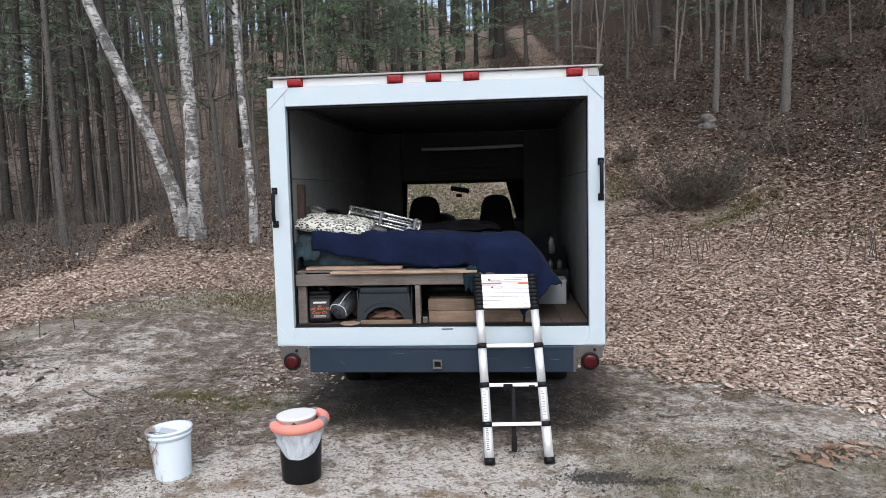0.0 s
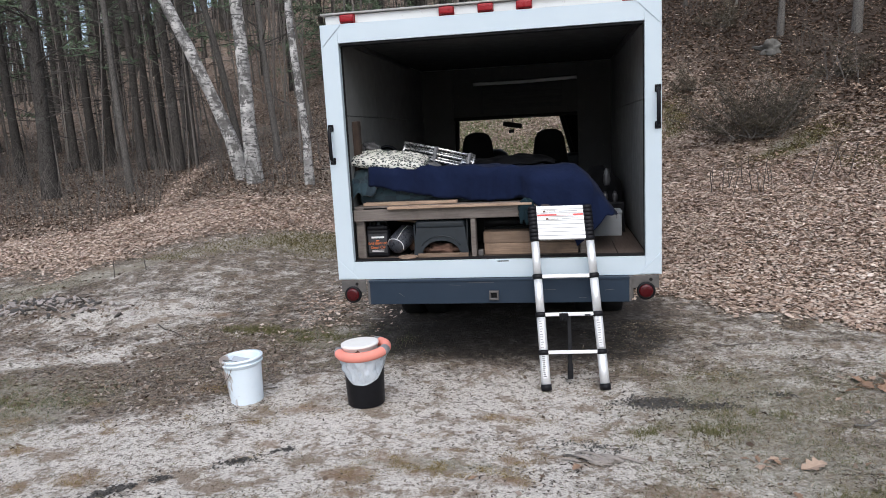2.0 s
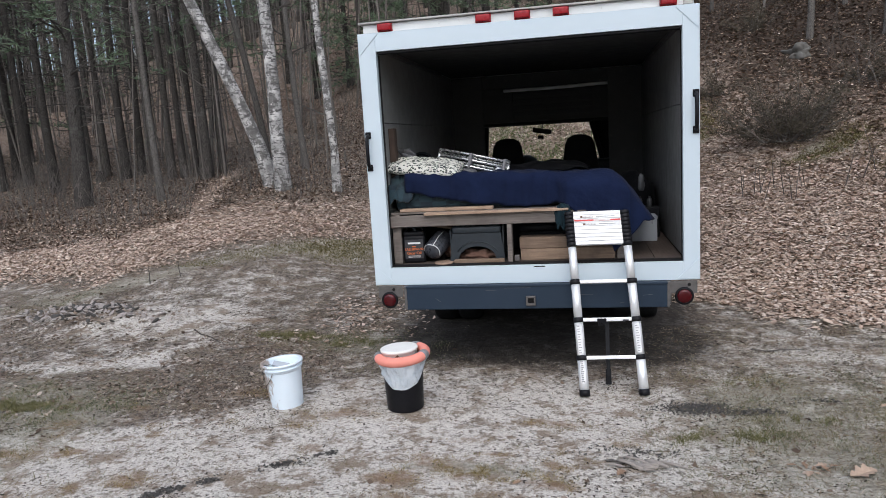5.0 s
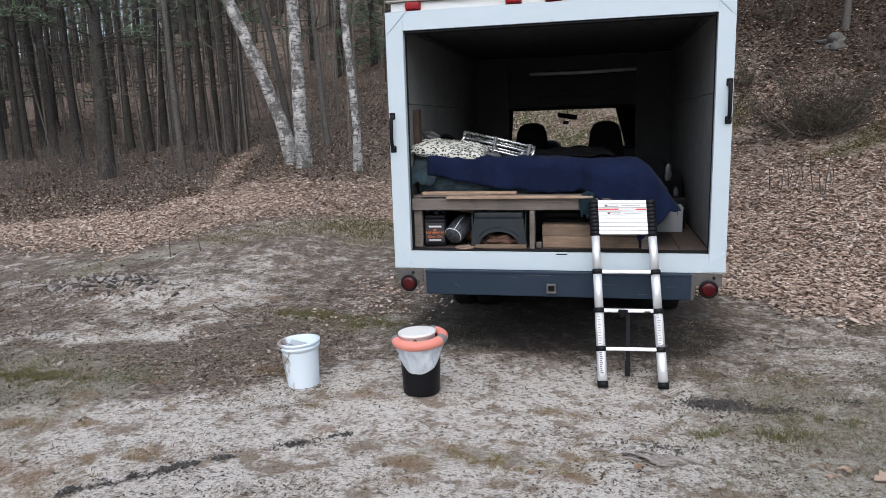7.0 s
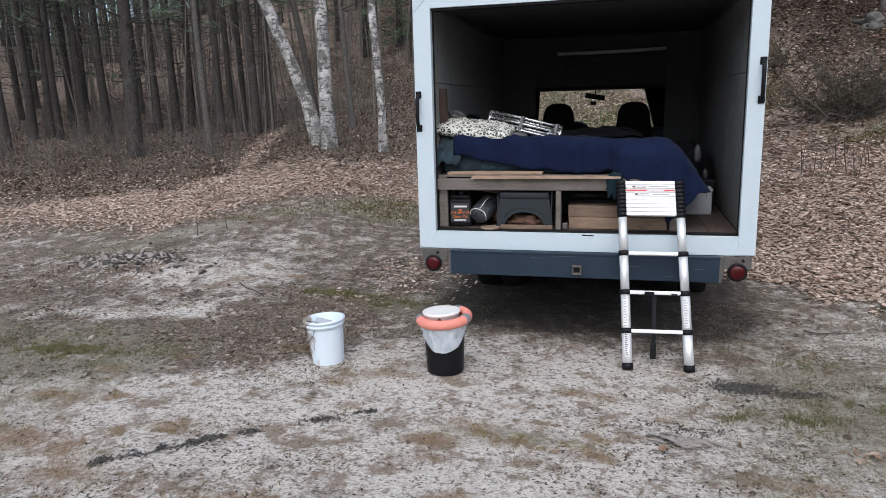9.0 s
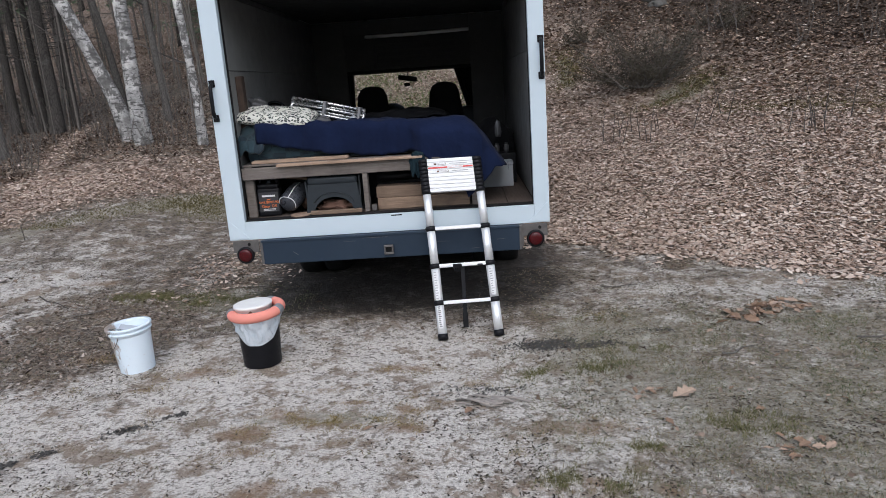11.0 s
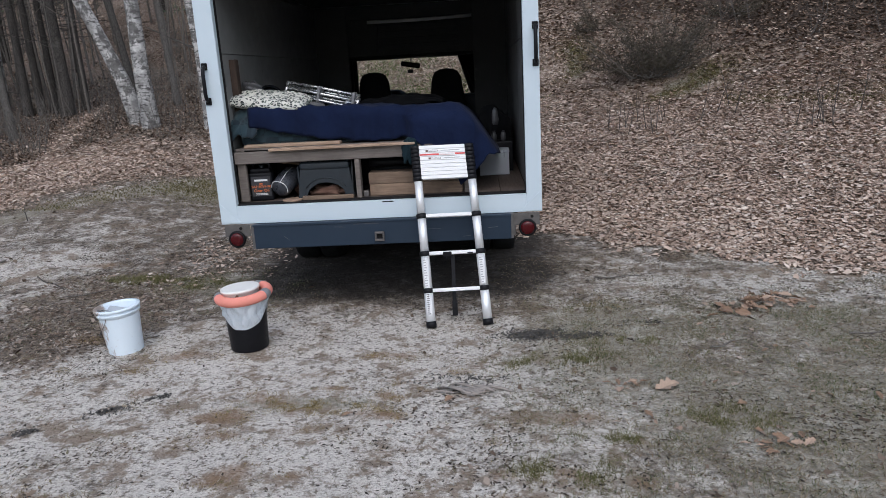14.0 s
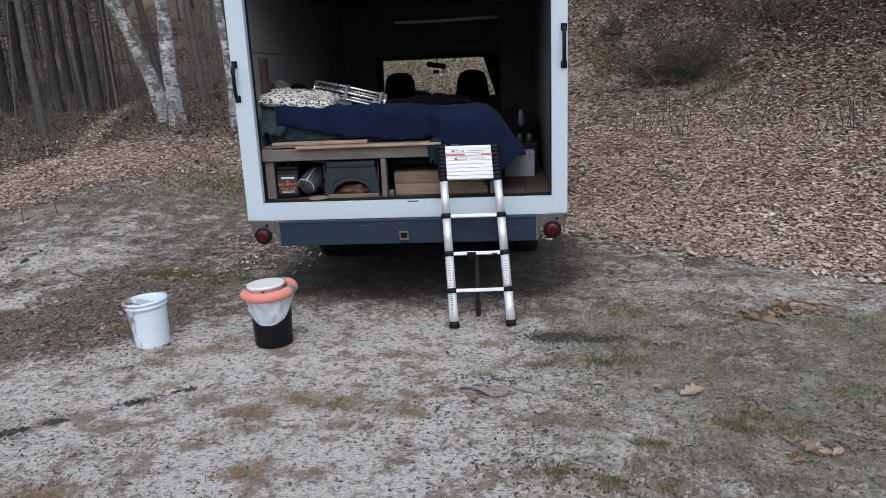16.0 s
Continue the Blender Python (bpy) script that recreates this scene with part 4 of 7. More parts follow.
    for x, z0, z1 in ((-1.205, 1.635, 1.885), (1.208, 1.785, 2.04)):
        grip = part("grab_handle", rod([(x, -0.006, z1), (x, -0.04, z1 - 0.02), (x, -0.05, z1 - 0.05), (x, -0.05, z0 + 0.05), (x, -0.04, z0 + 0.02), (x, -0.006, z0)], 0.014, 10), M_BLACK, truck, "black plastic grab handle", True)
        for z in (z0, z1):
            part("handle_foot", box(x - 0.022, x + 0.022, -0.012, -0.0005, z - 0.026, z + 0.026, 0.004), M_BLACK, grip)
    # chassis and wheels
    for x in (-0.45, 0.45):
        part("chassis_beam", box(x - 0.04, x + 0.04, 0.102, 5.7, 0.52, 0.68, 0.006), M_CHASSIS, truck)
    for y in (0.4, 1.2, 2.2, 3.2):
        part("cross_member", box(-1.2, 1.2, y - 0.03, y + 0.03, 0.69, 0.765, 0.005), M_CHASSIS, truck)
    part("underfloor", box(-1.2, 1.2, 0.12, 3.4, 0.77, 0.80, 0.003), M_CHASSIS, truck)
    part("axle", rod([(-0.9, 1.72, 0.36), (-0.12, 1.72, 0.36), (0.12, 1.72, 0.36), (0.9, 1.72, 0.36)], [0.05, 0.06, 0.13, 0.05], 12), M_CHASSIS, truck)
    part("exhaust_pipe", rod([(0.62, 2.6, 0.48), (0.62, 0.9, 0.47), (0.72, 0.35, 0.45)], 0.03, 10), M_STEEL, truck)
    tyre_p = [(0.20, -0.10), (0.30, -0.11), (0.365, -0.10), (0.385, -0.06), (0.385, 0.06), (0.365, 0.10), (0.30, 0.11), (0.20, 0.10), (0.20, -0.10)]
    first = None
    for x, y, z in ((-0.98, 1.72, 0.36), (-0.74, 1.72, 0.36), (0.74, 1.72, 0.36), (0.98, 1.72, 0.36), (-0.86, 4.75, 0.40), (0.86, 4.75, 0.42)):
        m = Matrix.Translation((x, y, z)) @ pose(0, 0, 0, 0, 90, 0)
        if first is None:
            wheel = part("wheel", lathe(tyre_p, 32), M_TYRE, truck, "black tyre on a steel rim", True, at=m)
            rim = part("rim", lathe([(0.0, 0.02), (0.08, 0.03), (0.10, 0.0), (0.17, 0.0), (0.202, 0.09)], 24), M_STEEL, wheel, "grey steel rim", True)
            first = (wheel, rim)
        else:
            o = again("wheel", first[0], truck, m)
            tagged(o, "black tyre on a steel rim")
            again("rim", first[1], o, Matrix())
    part("wall_hinge", box(-1.127, -1.118, 0.13, 0.17, 1.73, 1.83, 0.003), M_STEEL, truck, "small steel hinge plate")
    return truck


build_truck()


# ---------------------------------------------------------------- the bed in the back of the truck and what is stowed under it
FLOOR = 0.850


def build_bed():
    bed = tagged(empty("bed_platform"), "rough timber bed platform across the truck, made of old boards", "bed frame")
    part("front_rail", box(-1.100, 0.735, 0.075, 0.115, 1.150, 1.240, 0.004), M_BOARD, bed, "weathered grey front board with knots")
    part("leg", box(-1.098, -1.030, 0.117, 0.155, FLOOR, 1.245, 0.004), M_BOARD, bed)
    part("leg", box(-0.174, -0.136, 0.080, 0.165, FLOOR, 1.149, 0.004), M_BOARD, bed)
    part("leg", box(0.655, 0.735, 0.117, 0.155, FLOOR, 1.245, 0.004), M_BOARD, bed)
    for x in (-1.06, 0.70):
        part("leg", box(x - 0.03, x + 0.03, 1.92, 1.98, FLOOR, 1.245, 0.004), M_BOARD, bed)
    part("side_rail", box(-1.10, -1.062, 0.16, 1.90, 1.17, 1.245, 0.004), M_BOARD, bed)
    part("side_rail", box(0.697, 0.735, 0.16, 1.90, 1.17, 1.245, 0.004), M_BOARD, bed)
    part("deck", box(-1.100, 0.735, 0.118, 1.99, 1.248, 1.262, 0.002), M_BOARD, bed, "grey plywood deck")
    k = tagged(part("loose_plank", box(-1.03, -0.28, 0.128, 0.218, 1.2635, 1.288, 0.004), M_PLANK), "pale sawn pine plank lying on the bed frame", "plank", "planks on the bed frame")
    k = tagged(part("loose_plank", box(-0.816, 0.30, 0.035, 0.122, 1.2415, 1.260, 0.003), M_PLANK), "thin pale pine plank lying along the bed's front board", "plank", "planks on the bed frame")

    # mattress in its plaid sheet
    bm = box(-1.09, 0.70, 0.225, 1.98, 1.263, 1.49, 0.06, 4)
    bmesh.ops.subdivide_edges(bm, edges=list(bm.edges), cuts=5, use_grid_fill=True)
    for v in bm.verts:
        v.co.y += 0.02 * noise.noise(v.co * 5)
        if v.co.z > 1.3:
            v.co.z += 0.012 * noise.noise(v.co * 4) - 0.066 * (v.co.y - 0.225) - 0.006
    tagged(part("mattress", bm, M_PLAID, None, "", True), "thick mattress in a dark teal plaid flannel sheet", "mattress")

    # the navy blanket: flat on top, hanging over the front and over the aisle side
    bm = bmesh.new()
    nu, nv = 110, 90
    x0, x1, yb, yf = -0.985, 0.63, 1.95, 0.205
    grid = []
    for i in range(nu + 1):
        row = []
        s = i / nu * (x1 - x0 + 0.50)
        for j in range(nv + 1):
            q = j / nv
            xt = min(x0 + s, x1)
            over_x = max(0.0, x0 + s - x1)
            fall = np.interp(xt, [-0.985, -0.78, -0.58, -0.39, 0.0, 0.2, 0.32, 0.5, 0.63], [0.16, 0.205, 0.235, 0.27, 0.285, 0.26, 0.30, 0.45, 0.58])
            if over_x > 0:
                fall = 0.60 * max(0.0, 1 - over_x / 0.50) + 0.02
            run = (yb - yf) + fall
            p = q * run
            y = max(yb - p, yf)
            over_y = max(0.0, p - (yb - yf))
            z = 1.505 + 0.022 * math.exp(-((xt + 0.2) / 0.5) ** 2) + 0.040 * max(0.0, (0.1 - xt) / 1.1) - 0.060 * (y - 0.205)
            # rounded edges
            if over_y > 0:
                t = min(over_y / 0.10, 1.0)
                y -= 0.045 * math.sin(t * math.pi / 2)
                z -= over_y - 0.03 * t
            if over_x > 0:
                t = min(over_x / 0.12, 1.0)
                xt += 0.03 * math.sin(t * math.pi / 2) + 0.55 * over_x
                z -= (over_x - 0.02 * t) * 0.80
                y += 0.10 * over_x
            if over_x > 0 and over_y > 0:
                xt += 0.10 * min(over_x, over_y)
                z += 0.30 * min(over_x, over_y)
                y -= 0.05 * min(over_x, over_y)
            if over_y > 0:
                y -= 0.105 * min(1, over_y / 0.12) * max(0.0, min(1.0, (xt - 0.22) / 0.08))
            w = Vector((xt * 3.2, y * 2.4, z * 1.5))
            z += 0.018 * noise.noise(w) + 0.011 * noise.noise(w * 3.1)
            fold = 0.5 + 0.5 * math.sin(xt * 17 + 2.2 * noise.noise(Vector((xt * 2, 0, 3))))
            y += (0.026 * fold + 0.024 * noise.noise(Vector((xt * 5, z * 3, 1)))) * min(1, over_y / 0.08)
            z += 0.032 * max(0, noise.noise(Vector((xt * 2.2 + y * 3.5, y * 1.2 - xt * 2.0, 7)))) * (1 if y < 0.9 else 0.5)
            # long soft creases running over the edge
            crease = 1 - abs(noise.noise(Vector((xt * 3.4 + y * 1.1, y * 1.3, 11)))) * 5
            z += 0.014 * max(0.0, crease)
            if over_y > 0:
                y -= 0.020 * max(0.0, 1 - abs(noise.noise(Vector((xt * 5.5, z * 1.2, 21)))) * 4)
            # bedding bunched up towards the head
            z += 0.03 * max(0.0, min(1.0, (y - 1.2) / 0.6)) * (0.6 + noise.noise(Vector((xt * 3, y * 3, 2))))
            row.append(bm.verts.new((xt, y, z)))
        grid.append(row)
    for i in range(nu):
        for j in range(nv):
            bm.faces.new((grid[i][j], grid[i + 1][j], grid[i + 1][j + 1], grid[i][j + 1]))
    blanket = part("blanket", bm, M_NAVY, None, "", True)
    sol = blanket.modifiers.new("thickness", "SOLIDIFY")
    sol.thickness, sol.offset = 0.008, 1.0
    tagged(blanket, "navy blue fleece blanket thrown over the bed, hanging to the floor", "blanket")

    def drape(name, cx, cy, w, d, z, seed, material, label, cat, tip=0.0):
        """A rumpled heap of cloth with a hanging front."""
        bm = bmesh.new()
        n = 22
        rows = []
        for i in range(n + 1):
            r = []
            for j in range(n + 1):
                u, v = i / n - 0.5, j / n - 0.5
                e = max(abs(u), abs(v)) * 2
                zz = z + 0.045 * noise.noise(Vector((u * 5 + seed, v * 5, seed))) - tip * max(0, -v - 0.05) * 2 - 0.06 * e ** 4
                r.append(bm.verts.new((cx + w * u + 0.02 * noise.noise(Vector((v * 6, seed, u * 3))), cy + d * v * (1 if tip == 0 else 0.8), zz)))
            rows.append(r)
        for i in range(n):
            for j in range(n):
                bm.faces.new((rows[i][j], rows[i + 1][j], rows[i + 1][j + 1], rows[i][j + 1]))
        ob = part(name, bm, material, None, "", True)
        s = ob.modifiers.new("thickness", "SOLIDIFY")
        s.thickness, s.offset = 0.012, 1.0
        return tagged(ob, label, cat)

    drape("flannel_sheet", -1.035, 0.31, 0.21, 0.42, 1.545, 3.0, M_PLAID, "dark teal flannel sheet bunched at the mattress corner", "sheet", 0.16)
    drape("flannel_flap", 0.262, 0.065, 0.10, 0.08, 1.266, 8.0, M_TEAL, "dark teal flannel corner hanging off the bed front", "sheet", 0.11)
    drape("dark_jacket", 0.05, 1.55, 0.85, 0.55, 1.540, 5.0, M_SEAT, "black jacket lying at the head of the bed", "jacket")
    drape("clothes_heap", -0.80, 0.82, 0.40, 0.36, 1.62, 12.0, M_SEAT, "dark clothes heaped behind the pillow", "clothes")


build_bed()


def build_pillow():
    bm = bmesh.new()
    bmesh.ops.create_grid(bm, x_segments=36, y_segments=24, size=0.5)
    top = {}
    for v in list(bm.verts):
        u, w = v.co.x * 2, v.co.y * 2
        puff = max(0.0, (1 - u ** 4) * (1 - w ** 4)) ** 0.55
        top[v] = (u, w, puff)
    low = bmesh.ops.duplicate(bm, geom=list(bm.verts) + list(bm.faces))
    for v, twin in [(v, low["vert_map"][v]) for v in top]:
        u, w, puff = top[v]
        x, y = u * (0.315 - 0.015 * w * w), w * (0.175 - 0.012 * u * u)
        lump = 0.016 * noise.noise(Vector((u * 3, w * 3, 1))) + 0.010 * noise.noise(Vector((u * 8, w * 5, 4)))
        v.co = Vector((x, y, 0.008 + puff * (0.056 + lump)))
        twin.co = Vector((x, y, 0.0 - puff * 0.045))
    bmesh.ops.remove_doubles(bm, verts=bm.verts, dist=0.009)
    ob = part("pillow", bm, M_PILLOW, None, "", True)
    ob.matrix_basis = pose(-0.850, 0.36, 1.602, 12, 6, -3)
    tagged(ob, "white pillow with a dark leaf print, lying on the blanket", "pillow")


build_pillow()


def build_folded_chair():
    chair = tagged(empty("folding_chair", pose(-0.485, 0.62, 1.615, 0, 13, -4)), "folded camp chair of bare metal tube lying on the bed", "folding chair")
    for k, (y, z) in enumerate(((-0.02, 0.062), (-0.05, 0.018), (0.03, 0.03), (-0.07, -0.034), (0.02, -0.02))):
        part("tube", rod([(-0.30, y, z), (0.0, y - 0.004, z + 0.003), (0.305, y, z - 0.004)], 0.0115, 10), M_CHAIR, chair, "bare metal tube", True)
    for x in (-0.30, 0.30):
        part("tube", rod([(x, -0.02, 0.066), (x + 0.008, -0.06, 0.01), (x, -0.07, -0.036)], 0.0115, 10), M_CHAIR, chair, "bare metal tube", True)
    for x in (-0.02, 0.27):
        part("clamp", box(x - 0.012, x + 0.012, -0.086, -0.010, -0.046, 0.080, 0.004), M_TAPE, chair, "grey plastic clamp")
    part("webbing", box(-0.27, 0.26, -0.03, 0.06, -0.05, -0.036, 0.006, 2), M_GRAPHITE, chair, "dark folded seat cloth", True)


build_folded_chair()

# a stick of wood and a hinge on the wall behind the pillow
tagged(part("wall_batten", box(-1.1265, -1.075, 0.30, 0.375, 1.50, 1.935, 0.004), M_DARKWOOD), "dark brown wooden batten standing against the wall", "batten")


def build_fan():
    """A small dark cage fan lying behind the pillow."""
    fan = tagged(empty("small_fan", pose(-0.93, 0.62, 1.642, -18, 6, 14)), "small black table fan leaning against the wall", "fan")
    part("housing", lathe([(0.10, -0.03), (0.115, -0.02), (0.115, 0.03), (0.10, 0.035)], 28, None, pose(0, 0.10, 0, 90)), M_BLACK, fan, "", True)
    for r in (0.03, 0.055, 0.08, 0.10):
        part("cage_ring", rod([(r * math.cos(q), 0.075, 0.0 + r * math.sin(q)) for q in [2 * math.pi * k / 28 for k in range(29)]], 0.003, 5, caps=False), M_GRAPHITE, fan)
    part("hub", lathe([(0.0, -0.03), (0.03, -0.03), (0.03, 0.03), (0.0, 0.03)], 16, None, pose(0, 0.10, 0, 90)), M_BLACK, fan, "", True)


build_fan()


def text_on(name, words, size, material, parent, m, extrude=0.0006):
    cu = bpy.data.curves.new(name, "FONT")
    cu.body, cu.size, cu.extrude = words, size, extrude
    cu.align_x, cu.align_y = "CENTER", "CENTER"
    cu.materials.append(material)
    ob = new(name, cu)
    ob.parent = parent
    ob.matrix_basis = m
    return ob


def build_oil_jug():
    jug = tagged(empty("oil_jug", pose(-0.938, 0.20, FLOOR, 0, 0, 3) @ Matrix.Diagonal((1.08, 1, 1.03, 1))), "black gear oil jug with orange lettering, under the bed", "oil jug")
    bm = box(-0.083, 0.083, -0.055, 0.055, 0.0, 0.215, 0.018, 3)
    part("body", bm, M_BLACK, jug, "", True)
    part("shoulder", box(-0.076, 0.076, -0.048, 0.048, 0.213, 0.245, 0.014, 3), M_BLACK, jug, "", True)
    part("handle", rod([(-0.06, 0, 0.240), (-0.058, 0, 0.272), (-0.03, 0, 0.282), (0.03, 0, 0.280), (0.06, 0, 0.272), (0.062, 0, 0.24)], 0.011, 10), M_BLACK, jug, "", True)
    part("cap", lathe([(0.02, 0.24), (0.022, 0.268), (0.0, 0.27)], 18, None, pose(0.0, 0.02, 0.0)), M_GRAPHITE, jug, "", True)
    label = part("label", box(-0.070, 0.070, -0.0575, -0.0552, 0.035, 0.185, 0.001), M_INK, jug, "black printed label")
    part("brand_bar", box(-0.045, 0.05, -0.0605, -0.0578, 0.150, 0.164, 0.0005), M_WHITEINK, label, "white bar of print")
    part("print_bar", box(-0.012, 0.012, -0.0605, -0.0578, 0.126, 0.134, 0.0005), M_ORANGEINK, label)
    text_on("grade_print", "SAE 80W-90", 0.027, M_ORANGEINK, label, pose(0, -0.0585, 0.108, 90))
    text_on("name_print", "Gear Oil", 0.031, M_ORANGEINK, label, pose(0, -0.0585, 0.078, 90))
    for z in (0.056, 0.047):
        part("print_bar", box(-0.045, 0.045, -0.0605, -0.0578, z - 0.002, z + 0.002, 0.0003), M_WHITEINK, label)


build_oil_jug()


def build_sleeping_mat():
    roll = tagged(empty("stuff_sack", pose(-0.785, 0.115, FLOOR + 0.088, 24, 0, -20)), "grey stuff sack rolled tight, lying under the bed", "stuff sack")
    bm = lathe([(0.0, -0.012), (0.04, -0.010), (0.066, 0.004), (0.080, 0.03), (0.082, 0.12), (0.080, 0.20), (0.06, 0.235), (0.0, 0.24)], 32, None, pose(0, 0, 0, -90))
    for v in bm.verts:
        v.co += v.co.normalized() * 0.008 * noise.noise(v.co * 24) + v.co.normalized() * 0.004 * noise.noise(v.co * 60)
    part("sack", bm, plain("grey_nylon", (0.040, 0.043, 0.052), 0.32, 0, 0.75, 22, 1.0), roll, "", True)
    part("drawstring", rod([(0.072 * math.cos(q), 0.004 + 0.004 * math.sin(3 * q), 0.072 * math.sin(q)) for q in [-0.4 + 3.4 * k / 18 for k in range(19)]], 0.003, 6), M_WHITEINK, roll, "pale drawstring", True)
    part("drawstring", rod([(0.030, 0.004, 0.066), (0.036, 0.05, 0.078), (0.028, 0.12, 0.081), (0.034, 0.20, 0.077)], 0.003, 6), M_WHITEINK, roll, "pale drawstring", True)


build_sleeping_mat()


def build_step_stool():
    stool = tagged(empty("step_stool", pose(-0.420, 0.24, FLOOR)), "dark grey plastic step stool under the bed", "step stool")
    bm = bmesh.new()
    # front face with its arch, given depth
    outline = [(-0.222, 0.0), (-0.192, 0.232), (-0.172, 0.258), (0.172, 0.258), (0.192, 0.232), (0.222, 0.0), (0.155, 0.0)]
    outline += [(0.150 * math.cos(q), 0.105 * math.sin(q) + 0.02) for q in [math.pi * k / 14 for k in range(15)]]
    outline += [(-0.155, 0.0)]
    part("front", plate(outline, -0.115, -0.098), M_GRAPHITE, stool)
    part("back", plate(outline, 0.098, 0.115), M_GRAPHITE, stool)
    part("tread", box(-0.196, 0.196, -0.125, 0.125, 0.225, 0.288, 0.026, 4), M_GRAPHITE, stool, "ribbed plastic tread", True)
    for x in (-1, 1):
        part("side", plate([(-0.098, 0.0), (0.098, 0.0), (0.098, 0.268), (-0.098, 0.268)], -0.006, 0.006), M_GRAPHITE, stool, at=Matrix.Translation((x * 0.206, 0, 0)) @ pose(0, 0, 0, 0, x * 6.5, 90))
    for k in range(9):
        part("rib", box(-0.17 + 0.0425 * k - 0.008, -0.17 + 0.0425 * k + 0.008, -0.10, 0.10, 0.288, 0.293, 0.002), M_GRAPHITE, stool)
    part("brow", rod([(0.165 * math.cos(q), -0.118, 0.118 * math.sin(q) + 0.045) for q in [math.pi * (0.12 + 0.76 * k / 14) for k in range(15)]], 0.005, 6), M_GRAPHITE, stool, "", True)


build_step_stool()


def lump(name, m, size, seed, material, label, cat, n=3, rough=0.25, group="", smooth=True):
    """A rounded uneven lump: a bag, a stone."""
    bm = bmesh.new()
    bmesh.ops.create_icosphere(bm, subdivisions=n, radius=1)
    for v in bm.verts:
        v.co *= 1 + rough * noise.noise(v.co * 1.6 + Vector((seed, 0, 0))) + 0.3 * rough * noise.noise(v.co * 5 + Vector((0, seed, 0)))
        v.co = Vector((v.co.x * size[0], v.co.y * size[1], max(v.co.z, -0.8) * size[2]))
    ob = part(name, bm, material, None, "", smooth)
    ob.matrix_basis = m
    return tagged(ob, label, cat, group)


lump("brown_bag", pose(-0.42, 0.24, FLOOR + 0.042), (0.145, 0.08, 0.052), 2.0, M_BROWNCLOTH, "brown leather bag pushed under the step stool", "bag", 4, 0.5)
lump("brown_bag", pose(-0.665, 0.36, FLOOR + 0.08), (0.06, 0.09, 0.085), 5.0, M_BROWNCLOTH, "small brown bag leaning beside the stool", "bag")
tagged(part("wood_strip", box(-0.60, -0.20, 0.075, 0.110, FLOOR, FLOOR + 0.030, 0.003), M_BLOCK), "thin brown wood strip on the truck floor", "wood strip")
tagged(part("wood_strip", box(-0.19, 0.19, -0.016, 0.016, 0.0, 0.022, 0.003), M_BLOCK), "brown broom stick end lying behind the jug", "wood strip").matrix_basis = pose(-0.70, 0.33, 1.10, 0, 8, -4)
tagged(part("wooden_disc", lathe([(0.0, 0.0), (0.075, 0.0), (0.078, 0.006), (0.075, 0.012), (0.0, 0.012)], 28, None, pose(-0.685, 0.10, FLOOR)), M_PLANK), "pale round wooden disc lying on the floor", "wooden disc")
for z0, x0, y0, yaw in ((FLOOR, 0.28, 0.21, 0.0), (FLOOR + 0.091, 0.275, 0.213, 0.4)):
    ob = part("timber_block", box(-0.36, 0.36, -0.07, 0.07, 0.0, 0.089, 0.004), M_BLOCK)
    ob.matrix_basis = pose(x0, y0, z0, 0, 0, yaw)
    tagged(ob, "sawn pine block stacked under the bed", "timber", "stacked timber blocks")
tagged(part("black_pipe", rod([(-0.09, 0.30, 1.087), (0.0, 0.30, 1.089), (0.60, 0.31, 1.089)], [0.045, 0.032, 0.032], 14), M_BLACK, None, "", True), "black plastic pipe lying on the timber", "pipe")
tagged(part("black_case", box(-0.10, 0.62, 0.36, 0.62, FLOOR, 1.05, 0.012, 2), M_BLACK), "black plastic case under the bed", "case")
tagged(part("white_bracket", box(-0.125, -0.085, 0.10, 0.15, FLOOR, FLOOR + 0.05, 0.008, 2), M_STEEL), "small grey metal bracket on the floor", "bracket")
tagged(part("dark_tote", box(-1.0, 0.6, 0.75, 1.6, FLOOR, 1.15, 0.03, 3), M_BLACK), "black storage tote deep under the bed", "tote")


